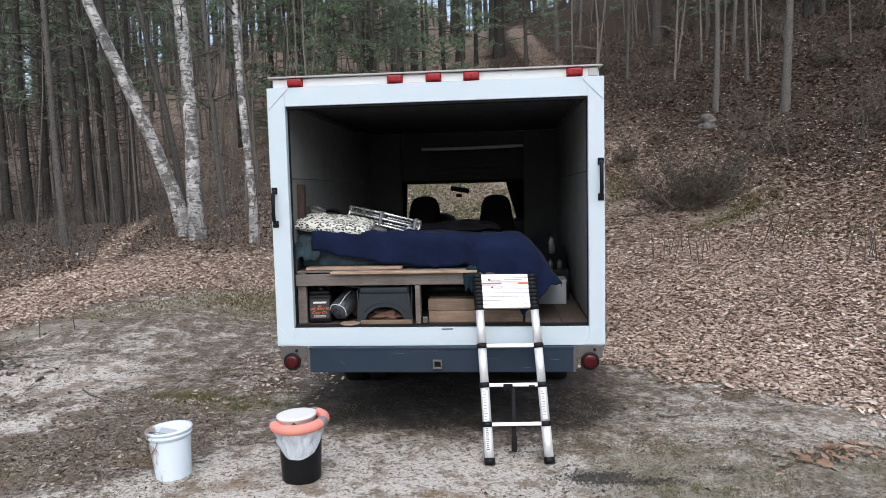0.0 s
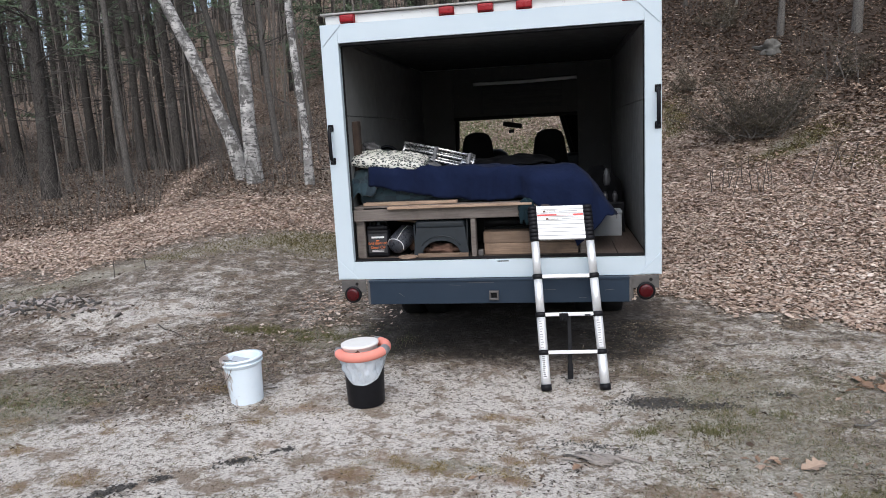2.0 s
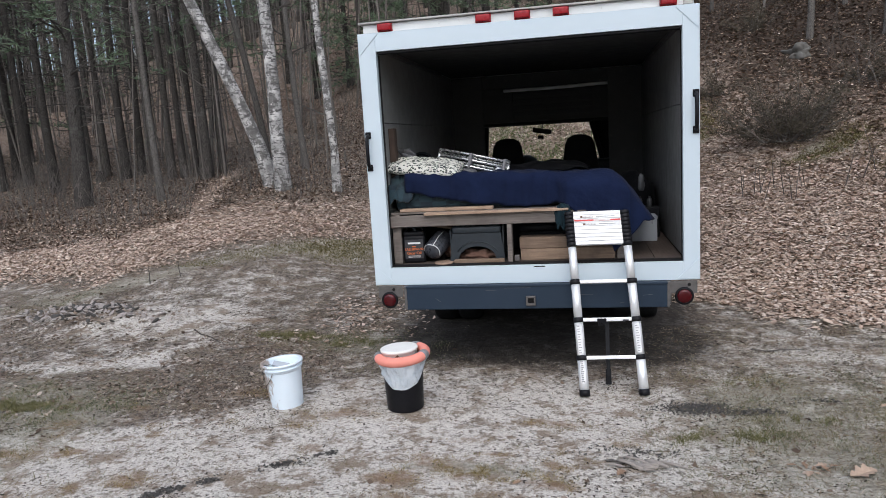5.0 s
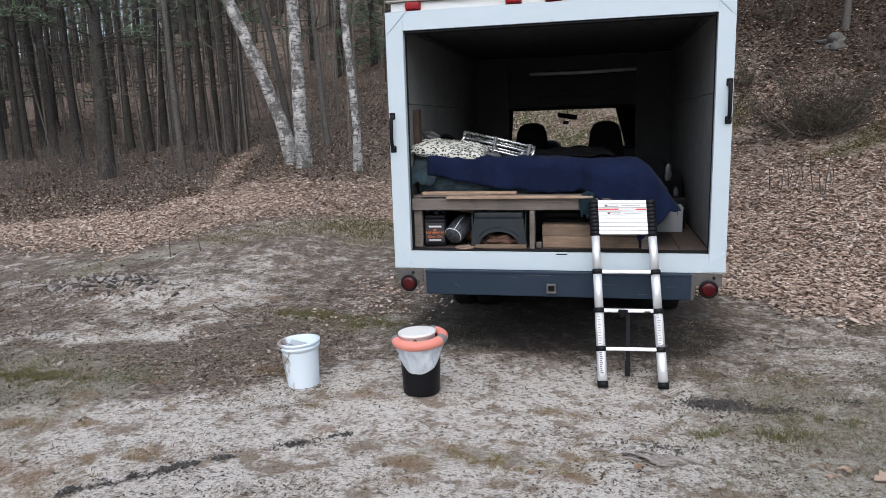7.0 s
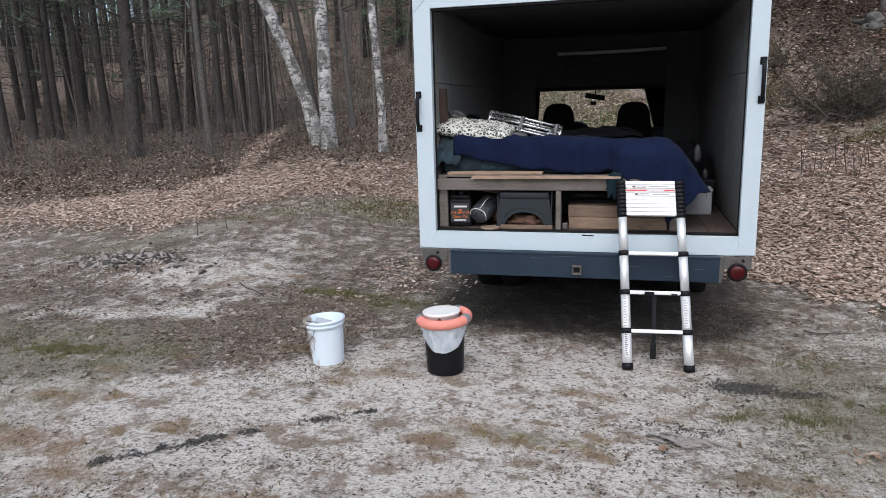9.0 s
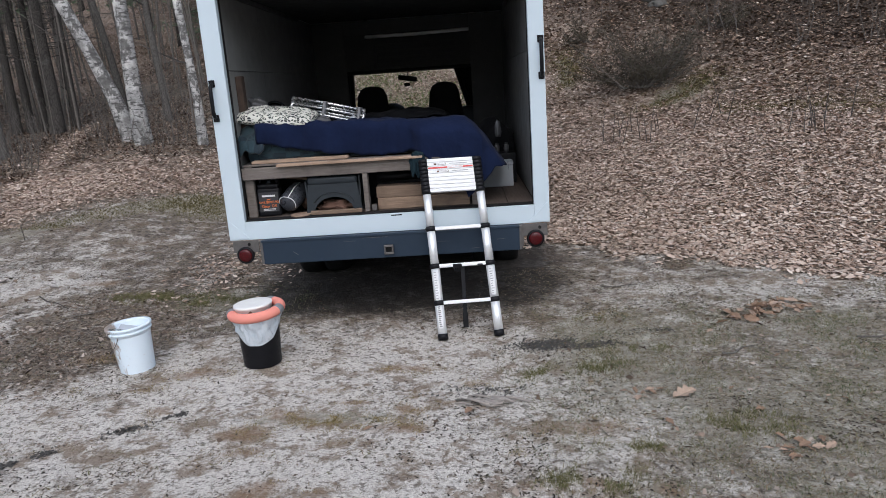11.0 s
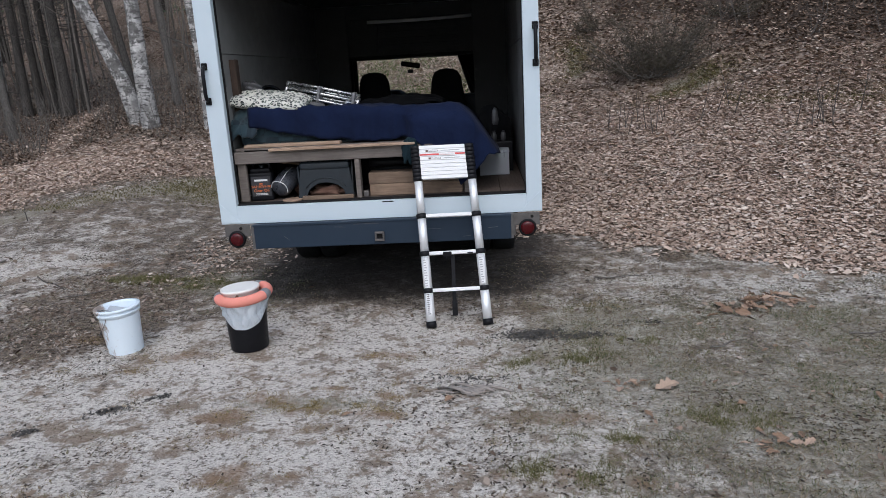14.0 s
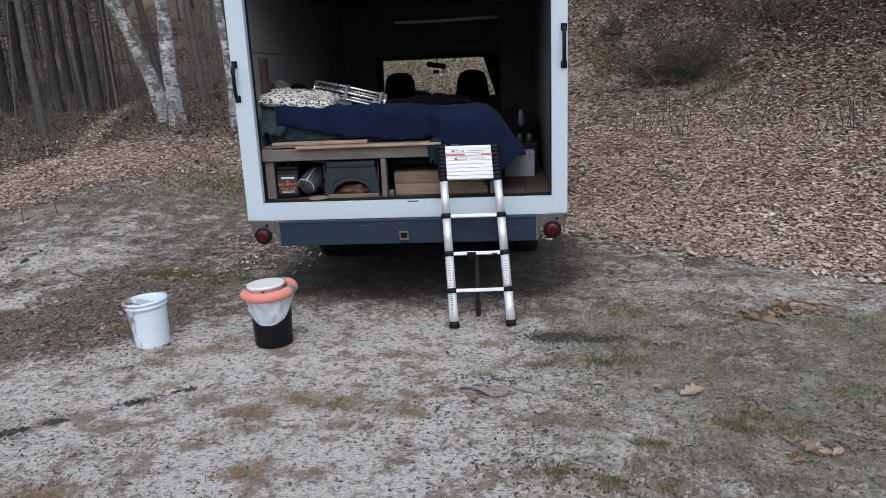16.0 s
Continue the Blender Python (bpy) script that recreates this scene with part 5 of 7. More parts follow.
def build_aisle():
    carton = tagged(empty("white_carton", pose(0.905, 1.04, FLOOR)), "white cardboard carton standing in the aisle", "carton")
    part("body", box(-0.13, 0.13, -0.10, 0.10, 0.0, 0.19, 0.004), M_CARTON, carton)
    part("lid", box(-0.134, 0.134, -0.104, 0.104, 0.192, 0.218, 0.003), M_CARTON, carton)
    part("tape_line", box(0.085, 0.089, -0.1062, -0.1042, 0.15, 0.218, 0.0005), M_INK, carton)
    # dark coat and bag against the far end of the aisle
    lump("dark_duffel", pose(0.90, 1.75, 1.10), (0.20, 0.30, 0.30), 4.0, M_SEAT, "black duffel bag standing in the aisle", "bag", 4, 0.2)
    lump("dark_backpack", pose(0.92, 2.3, 1.085), (0.18, 0.25, 0.30), 9.0, M_SEAT, "dark backpack by the cab opening", "backpack", 4, 0.2)
    lump("white_bag", pose(0.930, 1.22, 1.335), (0.030, 0.022, 0.085), 6.0, M_DIM, "small grey-white bag hanging in the aisle", "bag", 3, 0.3)
    for x in (0.915, 1.0):
        b = tagged(empty("water_bottle", pose(x, 1.22, 1.12)), "smoky plastic bottle on a dark crate", "bottle", "bottles in the aisle")
        part("body", lathe([(0.0, 0.0), (0.022, 0.0), (0.024, 0.05), (0.02, 0.07), (0.012, 0.08)], 18), M_DIM, b, "", True)
        part("cap", lathe([(0.013, 0.078), (0.013, 0.092), (0.0, 0.093)], 14), M_INK, b)
    tagged(part("dark_crate", box(0.79, 1.08, 1.16, 1.36, FLOOR, 1.12, 0.01, 2), M_BLACK), "black plastic crate behind the carton", "crate")


build_aisle()
lump("plastic_bag", pose(-1.02, 0.50, 1.71, 0, 20, 0), (0.07, 0.05, 0.045), 13.0, M_DIM, "crumpled grey plastic bag behind the pillow", "bag", 4, 0.7)
lump("slipper", pose(-0.50, 0.40, 1.555, 0, 8, 10), (0.075, 0.045, 0.028), 17.0, M_DIM, "dark blue-grey slipper lying on the blanket", "slipper", 3, 0.12)
lump("paper_scrap", pose(-0.27, 0.55, 1.545, 0, 0, 20), (0.030, 0.020, 0.022), 19.0, M_CARTON, "small crumpled white paper beside the folded chair", "paper", 2, 0.6)


# ---------------------------------------------------------------- the telescopic ladder leaning on the sill
def build_ladder():
    lad = tagged(empty("telescopic_ladder"), "half-extended aluminium telescopic ladder leaning on the truck", "ladder")
    gl, gr = on_ground(0.384, -0.435), on_ground(0.796, -0.400)
    fl, fr = Vector((0.384, -0.435, gl + 0.002)), Vector((0.796, -0.400, gr + 0.002))
    tl, tr = Vector((0.305, 0.004, 1.228)), Vector((0.700, 0.004, 1.231))
    at = lambda a, b, z: a.lerp(b, (z - a.z) / (b.z - a.z))
    levels = [-0.035, 0.214, 0.470, 0.733, 0.985]
    for a, b in ((fl, tl), (fr, tr)):
        foot = rod([at(a, b, a.z), at(a, b, a.z + 0.042)], [0.038, 0.038], 14)
        part("rubber_foot", foot, M_BLACK, lad, "black rubber foot", True)
        for k in range(4):
            r = 0.0335 - 0.0012 * k
            part("rail_tube", rod([at(a, b, levels[k] + 0.012), at(a, b, levels[k + 1] - 0.008)], r, 20), M_ALU, lad, "brushed aluminium tube", True)
            if k:
                part("collar", rod([at(a, b, levels[k] - 0.017), at(a, b, levels[k] - 0.010), at(a, b, levels[k] + 0.010), at(a, b, levels[k] + 0.017)], [0.034, 0.040, 0.040, 0.034], 18), M_BLACK, lad, "black locking collar", True)
        n = 9
        for k in range(n):
            z = 0.985 + (1.229 - 0.985) * k / n
            h = 0.25 / n
            part("collar", rod([at(a, b, z), at(a, b, z + 0.004), at(a, b, z + h - 0.005), at(a, b, z + h - 0.001)], [0.033, 0.037, 0.037, 0.033], 18), M_BLACK, lad, "black locking collar", True)

    def rung(z, h, d, name, material, label=""):
        p, q = at(fl, tl, z), at(fr, tr, z)
        mid, along = (p + q) / 2, (q - p).normalized()
        up = (tl - fl).normalized()
        up = (up - along * up.dot(along)).normalized()
        m = Matrix.Translation(mid) @ Matrix((along, up.cross(along), up)).transposed().to_4x4()
        half = (q - p).length / 2 - 0.028
        return part(name, box(-half, half, -d / 2, d / 2, -h / 2, h / 2, min(h, d) * (0.2 if material is None or z < 0.9 else 0.07), 2), material, lad, label, at=m), half

    for z in levels[1:4]:
        rung(z, 0.026, 0.045, "rung", M_RUNG, "pale flat ladder rung")
    n = 9
    for k in range(n):
        z = 0.990 + 0.238 * (k + 0.5) / n
        r, half = rung(z, 0.0262, 0.046, "rung", M_RUNG, "pale rung stacked with the others")
        front = -0.0245
        if k == 6:
            part("red_stripe", box(-half * 0.98, half * 0.98, front - 0.0006, front + 0.001, -0.0058, 0.0058, 0), M_RED, r, "red warning stripe")
            part("print_bar", box(-half * 0.15, half * 0.55, front - 0.0014, front, -0.0045, 0.0045, 0), M_WHITEINK, r)
        if k in (5, 7):
            x = -half * (0.35 if k == 5 else 0.45)
            part("print_box", box(x - 0.045, x + 0.045, front - 0.0006, front + 0.001, -0.007, 0.006, 0), M_BROWNCLOTH, r)
            part("print_bar", box(x - 0.028, x + 0.042, front - 0.0012, front, -0.0055, 0.0045, 0), M_WHITEINK, r)
            part("print_bar", box(x + 0.07, half * 0.75, front - 0.0006, front + 0.001, -0.002, 0.002, 0), M_GREYINK, r)
    # strap and catch on the middle rung, and the strap's loose end
    mid = (at(fl, tl, 0.470) + at(fr, tr, 0.470)) / 2
    catch = part("catch", box(-0.035, 0.03, -0.032, -0.0235, -0.018, 0.016, 0.004), M_BLACK, lad, "black strap catch", at=Matrix.Translation(mid - Vector((0.035, 0, 0))))
    for x in (-0.024, -0.006, 0.012):
        part("catch_tooth", rod([(x, -0.03, -0.012), (x, -0.036, -0.036)], 0.005, 6), M_BLACK, catch)
    for x in (-0.12, 0.13):
        part("rung_slot", box(-0.02, 0.02, -0.0245, -0.0225, -0.006, 0.006, 0.002), M_INK, lad, at=Matrix.Translation(mid + Vector((x, 0, 0))))
    part("strap", box(-0.014, 0.014, -0.003, 0.003, -0.40, 0.0, 0.001), M_BLACK, lad, "black webbing strap", at=Matrix.Translation(mid - Vector((0.0, -0.02, 0.01))) @ pose(0, 0, 0, -14))
    part("strap_end", box(-0.020, 0.020, -0.008, 0.008, 0.0, 0.115, 0.005, 2), M_BLACK, lad, "thick black strap end", at=Matrix.Translation((mid.x, -0.31, on_ground(0.58, -0.31) + 0.045)) @ pose(0, 0, 0, -10))
    # instruction stickers on the lower tubes
    for (a, b), z0, z1, sw in (((fl, tl), 0.235, 0.43, 0.018), ((fr, tr), 0.245, 0.43, 0.016), ((fl, tl), 0.045, 0.19, 0.016)):
        p, q = at(a, b, z0), at(a, b, z1)
        d = (q - p).normalized()
        off = Vector((0, -0.0345, 0)) - d * Vector((0, -0.0345, 0)).dot(d)
        m = Matrix.Translation((p + q) / 2 + off) @ Vector((0, 0, 1)).rotation_difference(d).to_matrix().to_4x4()
        st = part("sticker", box(-sw, sw, -0.0008, 0.0014, -(q - p).length / 2, (q - p).length / 2, 0), M_WHITEINK, lad, "white instruction sticker", at=m)
        for k in range(11):
            zz = (q - p).length * (k / 11 - 0.45)
            part("print_bar", box(-sw * 0.75, sw * (0.1 + 0.6 * rng.random()), -0.0016, -0.0007, zz, zz + 0.006, 0), M_INK if z0 < 0.1 else M_GREYINK, st)


build_ladder()


# ---------------------------------------------------------------- the two pails
def build_white_pail():
    x, y = -1.725, -0.77
    pail = tagged(empty("white_pail", pose(x, y, on_ground(x, y) - 0.004, 1.5, -2.5, -18) @ Matrix.Diagonal((0.96, 0.96, 0.92, 1))), "dirty white plastic pail holding a clear jar, on the ground", "pail")
    part("body", lathe([(0.0, 0.0), (0.110, 0.0), (0.112, 0.0), (0.118, 0.006), (0.1185, 0.012), (0.1386, 0.295), (0.139, 0.30), (0.143, 0.30), (0.143, 0.318), (0.140, 0.318), (0.143, 0.362), (0.147, 0.362), (0.138, 0.364), (0.134, 0.35), (0.113, 0.01), (0.0, 0.008)], 48), M_BUCKET, pail, "white plastic with muddy scuffs", True)
    for z, r in ((0.322, 0.151), (0.355, 0.156)):
        part("rim_ring", lathe([(r - 0.012, z - 0.010), (r, z - 0.008), (r + 0.001, z), (r, z + 0.008), (r - 0.012, z + 0.009)], 48), M_BUCKET, pail, "", True)
    part("handle", rod([(0.150 * math.cos(q) * 1.02, 0.150 * math.sin(q), 0.31 - 0.155 * math.sin((q - 2.2) / 2.75 * math.pi) ** 0.7) for q in [2.2 + 2.75 * k / 20 for k in range(21)]], 0.0028, 6), M_STEEL, pail, "thin wire handle", True)
    part("handle_ear", box(-0.166, -0.148, -0.02, 0.02, 0.285, 0.325, 0.004), M_BUCKET, pail)
    jar = part("jar", lathe([(0.0, 0.0), (0.045, 0.0), (0.047, 0.10), (0.036, 0.125), (0.036, 0.14), (0.033, 0.14), (0.033, 0.122), (0.043, 0.10), (0.042, 0.004), (0.0, 0.004)], 24), M_GLASS, pail, "clear jar", True, at=pose(0.015, -0.03, 0.275, 68, 0, -50))
    part("jar_ring", lathe([(0.037, 0.118), (0.039, 0.130), (0.037, 0.140)], 24), M_STEEL, jar, "", True)
    part("paper", box(-0.06, 0.06, -0.04, 0.04, 0, 0.006, 0.002), M_CARTON, pail, "crumpled white paper", at=pose(-0.04, 0.03, 0.315, 12, 18, 30))
    part("contents", lathe([(0.0, 0.27), (0.13, 0.268)], 24), M_CARTON, pail)


build_white_pail()


def build_black_pail():
    x, y = -0.84, -0.79
    pail = tagged(empty("black_pail", pose(x, y, on_ground(x, y) - 0.004, 0, 0, 0) @ Matrix.Diagonal((0.99, 0.99, 0.95, 1))), "black camp toilet pail with an orange foam ring and clear bag", "pail")
    part("body", lathe([(0.0, 0.0), (0.118, 0.0), (0.120, 0.0), (0.127, 0.006), (0.1273, 0.012), (0.1397, 0.294), (0.140, 0.30), (0.145, 0.33), (0.135, 0.33), (0.118, 0.012), (0.0, 0.01)], 48), M_BLACK, pail, "black plastic", True)
    bm = bmesh.new()
    n, rows = 72, 12
    grid = []
    for j in range(rows + 1):
        v = j / rows
        ring = []
        for k in range(n):
            q = 2 * math.pi * k / n
            low = 0.182 + 0.115 * abs(math.cos(q - 0.15)) ** 3.4 + 0.014 * noise.noise(Vector((math.cos(q) * 2, math.sin(q) * 2, 4)))
            z = 0.378 - (0.378 - low) * v
            r = 0.163 - 0.022 * v + 0.022 * noise.noise(Vector((math.cos(q) * 6, math.sin(q) * 6, v * 2.5))) + 0.010 * noise.noise(Vector((math.cos(q) * 18, math.sin(q) * 18, v * 6)))
            if v > 0.85:
                r -= (v - 0.85) * 0.05
            r = max(r, 0.131 + 0.045 * z)
            ring.append(bm.verts.new((r * math.cos(q), r * math.sin(q), z)))
        grid.append(ring)
    for j in range(rows):
        for k in range(n):
            bm.faces.new((grid[j][k], grid[j][(k + 1) % n], grid[j + 1][(k + 1) % n], grid[j + 1][k]))
    part("bag", bm, M_BAG, pail, "crumpled clear plastic bag", True)
    part("seat_pail", lathe([(0.122, 0.30), (0.124, 0.436), (0.130, 0.438), (0.130, 0.453), (0.118, 0.456), (0.06, 0.449), (0.0, 0.447)], 40), M_WHITEPL, pail, "white lid", True, at=pose(0, 0, 0.0, 0, -2.5, 0))
    part("lid_notch", plate([(-0.024, 0.412), (0.024, 0.412), (0.0, 0.434)], -0.1285, -0.122), M_BROWNCLOTH, pail)
    # the foam ring: open at the back, its ends taped
    R, r = 0.160, 0.035
    q0, q1 = radians(188), radians(188 + 245)
    pts = [(R * math.cos(q), R * math.sin(q), 0.402 + 0.010 * math.sin(q) + 0.008 * math.cos(q)) for q in [q0 + (q1 - q0) * k / 44 for k in range(45)]]
    ring = part("foam_ring", rod(pts, [r * 0.8] + [r] * 43 + [r * 0.8], 18), M_NOODLE, pail, "orange foam ring", True)
    for a, b in ((0, 3), (27, 30), (41, 44)):
        part("tape", rod(pts[a : b + 1], r + 0.0022, 18), M_TAPE, ring, "grey tape", True)


build_black_pail()


# ---------------------------------------------------------------- trees
UP = Vector((0, 0, 1))


def wander(start, direction, length, steps, bend, lift=0.0):
    """A slightly crooked line."""
    pts, p, d = [start.copy()], start.copy(), direction.normalized()
    for _ in range(steps):
        d = (d + Vector((rng.uniform(-bend, bend), rng.uniform(-bend, bend), rng.uniform(-bend, bend) + lift))).normalized()
        p = p + d * (length / steps)
        pts.append(p.copy())
    return pts


def trunk_line(h, lean=0.0, bend=0.02, steps=12):
    pts = []
    ph, ph2 = rng.uniform(0, 6), rng.uniform(0, 6)
    for k in range(steps + 1):
        z = h * k / steps
        pts.append(Vector((lean * z + bend * h * 0.12 * math.sin(z * 0.5 + ph), bend * h * 0.12 * math.sin(z * 0.43 + ph2), z)))
    off = pts[0].copy()
    return [p - Vector((off.x, off.y, 0)) for p in pts]


def point_on(pts, z):
    for a, b in zip(pts, pts[1:]):
        if b.z >= z:
            return a.lerp(b, (z - a.z) / max(1e-6, b.z - a.z))
    return pts[-1]


def radii_for(pts, r, h):
    return [max(0.012, r * (1 - 0.82 * (p.z / h)) + (0.35 * r if k == 0 else 0)) for k, p in enumerate(pts)]


def pine(name, h, r, live_from, spread, tufts, size=0.2, label="", dead=20):
    """A pine: a straight trunk, dead snags below, needled boughs above."""
    tree = empty(name)
    pts = trunk_line(h, rng.uniform(-0.015, 0.015), 0.04)
    pts[0].z = -0.25
    Soup().tube(pts, radii_for(pts, r, h), 9).object("trunk", M_PINEBARK, tree, "grey-brown furrowed pine trunk", True)
    limbs, crown = Soup(), Soup()
    for _ in range(dead):
        z = rng.uniform(1.2, max(2.5, live_from + 1.5))
        q = rng.uniform(0, 6.28)
        d = Vector((math.cos(q), math.sin(q), rng.uniform(-0.25, 0.25)))
        ln = rng.uniform(0.4, 2.1)
        b = wander(point_on(pts, z), d, ln, 4, 0.18)
        limbs.tube(b, [0.014, 0.011, 0.008, 0.006, 0.003], 3)
        for _ in range(2):
            k = rng.randrange(1, 4)
            limbs.tube(wander(b[k], d + Vector((rng.uniform(-1, 1), rng.uniform(-1, 1), rng.uniform(-0.5, 0.5))), ln * 0.4, 2, 0.2), [0.006, 0.004, 0.002], 3)
    z = live_from
    while z < h - 0.3:
        reach = spread * (1 - (z - live_from) / (h - live_from)) ** 0.7 + 0.25
        for _ in range(4 if z < 9 else 3):
            q = rng.uniform(0, 6.28)
            d = Vector((math.cos(q), math.sin(q), rng.uniform(-0.15, 0.35)))
            b = wander(point_on(pts, z + rng.uniform(-0.2, 0.2)), d, reach * rng.uniform(0.6, 1.1), 5, 0.12, 0.02)
            limbs.tube(b, [0.022, 0.017, 0.012, 0.009, 0.006, 0.003], 4)
            for _ in range(tufts if z < max(live_from + 3, 8.5) else 1):
                f = rng.random() ** 0.6 * 4.99
                k = int(f)
                p = b[k].lerp(b[k + 1], f - k) + Vector((rng.gauss(0, 0.13), rng.gauss(0, 0.13), rng.gauss(0.02, 0.06)))
                for _ in range(8):
                    dd = Vector((rng.gauss(0, 1) + d.x * 0.8, rng.gauss(0, 1) + d.y * 0.8, rng.gauss(0.25, 0.6))).normalized() * size * rng.uniform(0.6, 1.1)
                    crown.sliver(p, dd, size * 0.11)
        z += rng.uniform(0.55, 0.95)
    tagged(limbs.object("branchwork", M_PINEBARK, tree), kind="stuff")
    tagged(crown.object("crown", M_NEEDLE, tree, "soft green needles in tufts"), kind="stuff")
    return tagged(tree, label or "tall pine with dead lower snags and a green crown", "tree", "pines of the wood")


def bare_tree(name, h, r, material, lean=(0, 0), twigs=26, first=2.0, label="", group="", twig_len=1.6, fork=3):
    """A leafless tree: trunk, limbs and fine twigs."""
    tree = empty(name)
    steps = 14
    ph = rng.uniform(0, 6)
    pts = [Vector((lean[0] * z + 0.05 * math.sin(0.8 * z + ph) * min(1, z), lean[1] * z + 0.05 * math.sin(0.6 * z + ph * 2) * min(1, z), z)) for z in [h * k / steps for k in range(steps + 1)]]
    pts[0].z = -0.25
    rad = [max(0.01, r * (1 - 0.75 * k / steps) * (1 + 0.06 * math.sin(k * 2.1 + ph)) + (0.3 * r if k == 0 else 0)) for k in range(steps + 1)]
    Soup().tube(pts, rad, 12).object("trunk", material, tree, "", True)
    limbs, fine = Soup(), Soup()
    for _ in range(twigs):
        z = rng.uniform(first, h * 0.97)
        q = rng.uniform(0, 6.28)
        d = Vector((math.cos(q), math.sin(q), rng.uniform(0.1, 1.0)))
        ln = twig_len * rng.uniform(0.4, 1.1)
        rb = min(0.03, r * 0.28)
        b = wander(point_on(pts, z), d, ln, 5, 0.16, 0.05)
        limbs.tube(b, [rb, rb * 0.8, rb * 0.6, rb * 0.45, rb * 0.3, rb * 0.15], 4)
        for _ in range(fork):
            k = rng.randrange(1, 5)
            s = wander(b[k], d + Vector((rng.uniform(-1, 1), rng.uniform(-1, 1), rng.uniform(-0.3, 0.8))), ln * 0.5, 3, 0.22)
            fine.tube(s, [rb * 0.35, rb * 0.25, rb * 0.18, 0.0015], 3)
            fine.tube(wander(s[1], Vector((rng.uniform(-1, 1), rng.uniform(-1, 1), rng.uniform(-0.2, 0.8))), ln * 0.3, 2, 0.2), [rb * 0.2, rb * 0.14, 0.001], 3)
    tagged(limbs.object("branchwork", material if material is not M_BIRCH else M_GREYBARK, tree), kind="stuff")
    tagged(fine.object("twigwork", M_TWIG, tree, "fine brown leafless twigs"), kind="stuff")
    return tagged(tree, label, "tree", group)


def plant(tree, x, y, turn=0.0, scale=1.0, tall=1.0, sink=0.0):
    tree.matrix_basis = Matrix.Translation((x, y, float(height(np.array(x), np.array(y))) - sink)) @ Matrix.Rotation(turn, 4, "Z") @ Matrix.Diagonal((scale, scale, scale * tall, 1))
    return tree


def another(tree, x, y, turn, scale=1.0):
    c = copy_thing(tree, Matrix())
    plant(c, x, y, turn, scale)
    return c


def build_trees():
    # birches at the edge of the wood
    plant(bare_tree("birch_tree", 13, 0.148, M_BIRCH, (-0.37, -0.02), 16, 6.0, "leaning white birch with peeling dark-scarred bark", "birches"), -6.05, 8.85)
    plant(bare_tree("birch_tree", 15, 0.150, M_BIRCH, (-0.035, 0.0), 24, 3.5, "upright white birch with rough grey patches", "birches"), -5.66, 8.40)
    plant(bare_tree("birch_tree", 12, 0.085, M_BIRCH, (-0.03, 0.01), 20, 1.5, "slender white birch with a few side shoots", "birches"), -4.45, 8.26)
    plant(bare_tree("grey_tree", 11, 0.075, M_GREYBARK, (-0.03, 0.0), 18, 3.0, "thin grey tree standing before the pines", "grey trees"), -8.4, 8.25)
    plant(bare_tree("birch_tree", 13, 0.10, M_BIRCH, (-0.01, 0.0), 18, 4.0, "pale birch among dark pine trunks", "birches"), -12.4, 14.0)
    plant(bare_tree("grey_tree", 12, 0.085, M_GREYBARK, (-0.16, 0.0), 22, 3.0, "thin leaning tree with smooth grey bark", "grey trees"), -6.6, 9.9)
    plant(bare_tree("grey_tree", 13, 0.075, M_GREYBARK, (-0.07, 0.02), 22, 2.5, "thin grey tree beside the birches", "grey trees"), -6.0, 10.6)
    # pines: four shapes, then planted many times
    kinds = [
        pine("pine_tree", 19, 0.17, 4.4, 2.9, 6, 0.26, "", 30),
        pine("pine_tree", 21, 0.15, 3.5, 2.7, 6, 0.26, "", 28),
        pine("pine_tree", 17, 0.13, 3.0, 2.5, 6, 0.25, "", 26),
        pine("pine_tree", 20, 0.16, 5.4, 2.9, 6, 0.26, "", 36),
    ]
    low = [pine("young_pine", 11, 0.10, 1.4, 2.4, 20, 0.24, "young pine green almost to the ground", 5), pine("young_pine", 9, 0.085, 1.0, 2.1, 20, 0.24, "young pine green almost to the ground", 4)]
    front = ((-14.86, 9.21, 0.123), (-15.34, 10.56, 0.122), (-14.97, 10.81, 0.113), (-14.57, 10.69, 0.102), (-15.27, 11.99, 0.109), (-14.35, 11.38, 0.113), (-12.74, 10.39, 0.119), (-10.48, 8.45, 0.177), (-12.44, 12.03, 0.101), (-11.5, 11.55, 0.12), (-11.31, 11.96, 0.105), (-10.79, 11.7, 0.079), (-9.98, 11.24, 0.106), (-9.65, 11.28, 0.09), (-9.34, 11.37, 0.082), (-8.78, 10.86, 0.159), (-8.57, 11.32, 0.088))
    base = (0.17, 0.15, 0.13, 0.16)
    used = [False] * 4
    for n, (x, y, r) in enumerate(front):
        k = (0, 3, 1, 2)[n % 4]
        s = 0.88 * r / base[k]
        if not used[k]:
            used[k] = True
            plant(kinds[k], x, y, rng.uniform(0, 6), s, 1 / s)
        else:
            c = another(kinds[k], x, y, rng.uniform(0, 6))
            plant(c, x, y, rng.uniform(0, 6), s, 1 / s)
    placed = [(x, y) for x, y, _ in front] + [(-6.2, 8.9), (-5.7, 8.4), (-4.5, 8.3), (-8.4, 8.25)]

    def clear_of(x, y, gap):
        return all((x - a) ** 2 + (y - b) ** 2 > gap * gap for a, b in placed)

    tries = 0
    made = 0
    while made < 58 and tries < 4000:
        tries += 1
        x, y = rng.uniform(-34, -3.5), rng.uniform(11.5, 42)
        if x > -8 - 0.28 * (y - 11) and y < 15 or not clear_of(x, y, 1.4) or seg_dist(x, y, -5.6, 5.2, -8.6, 14.0) < 1.0:
            continue
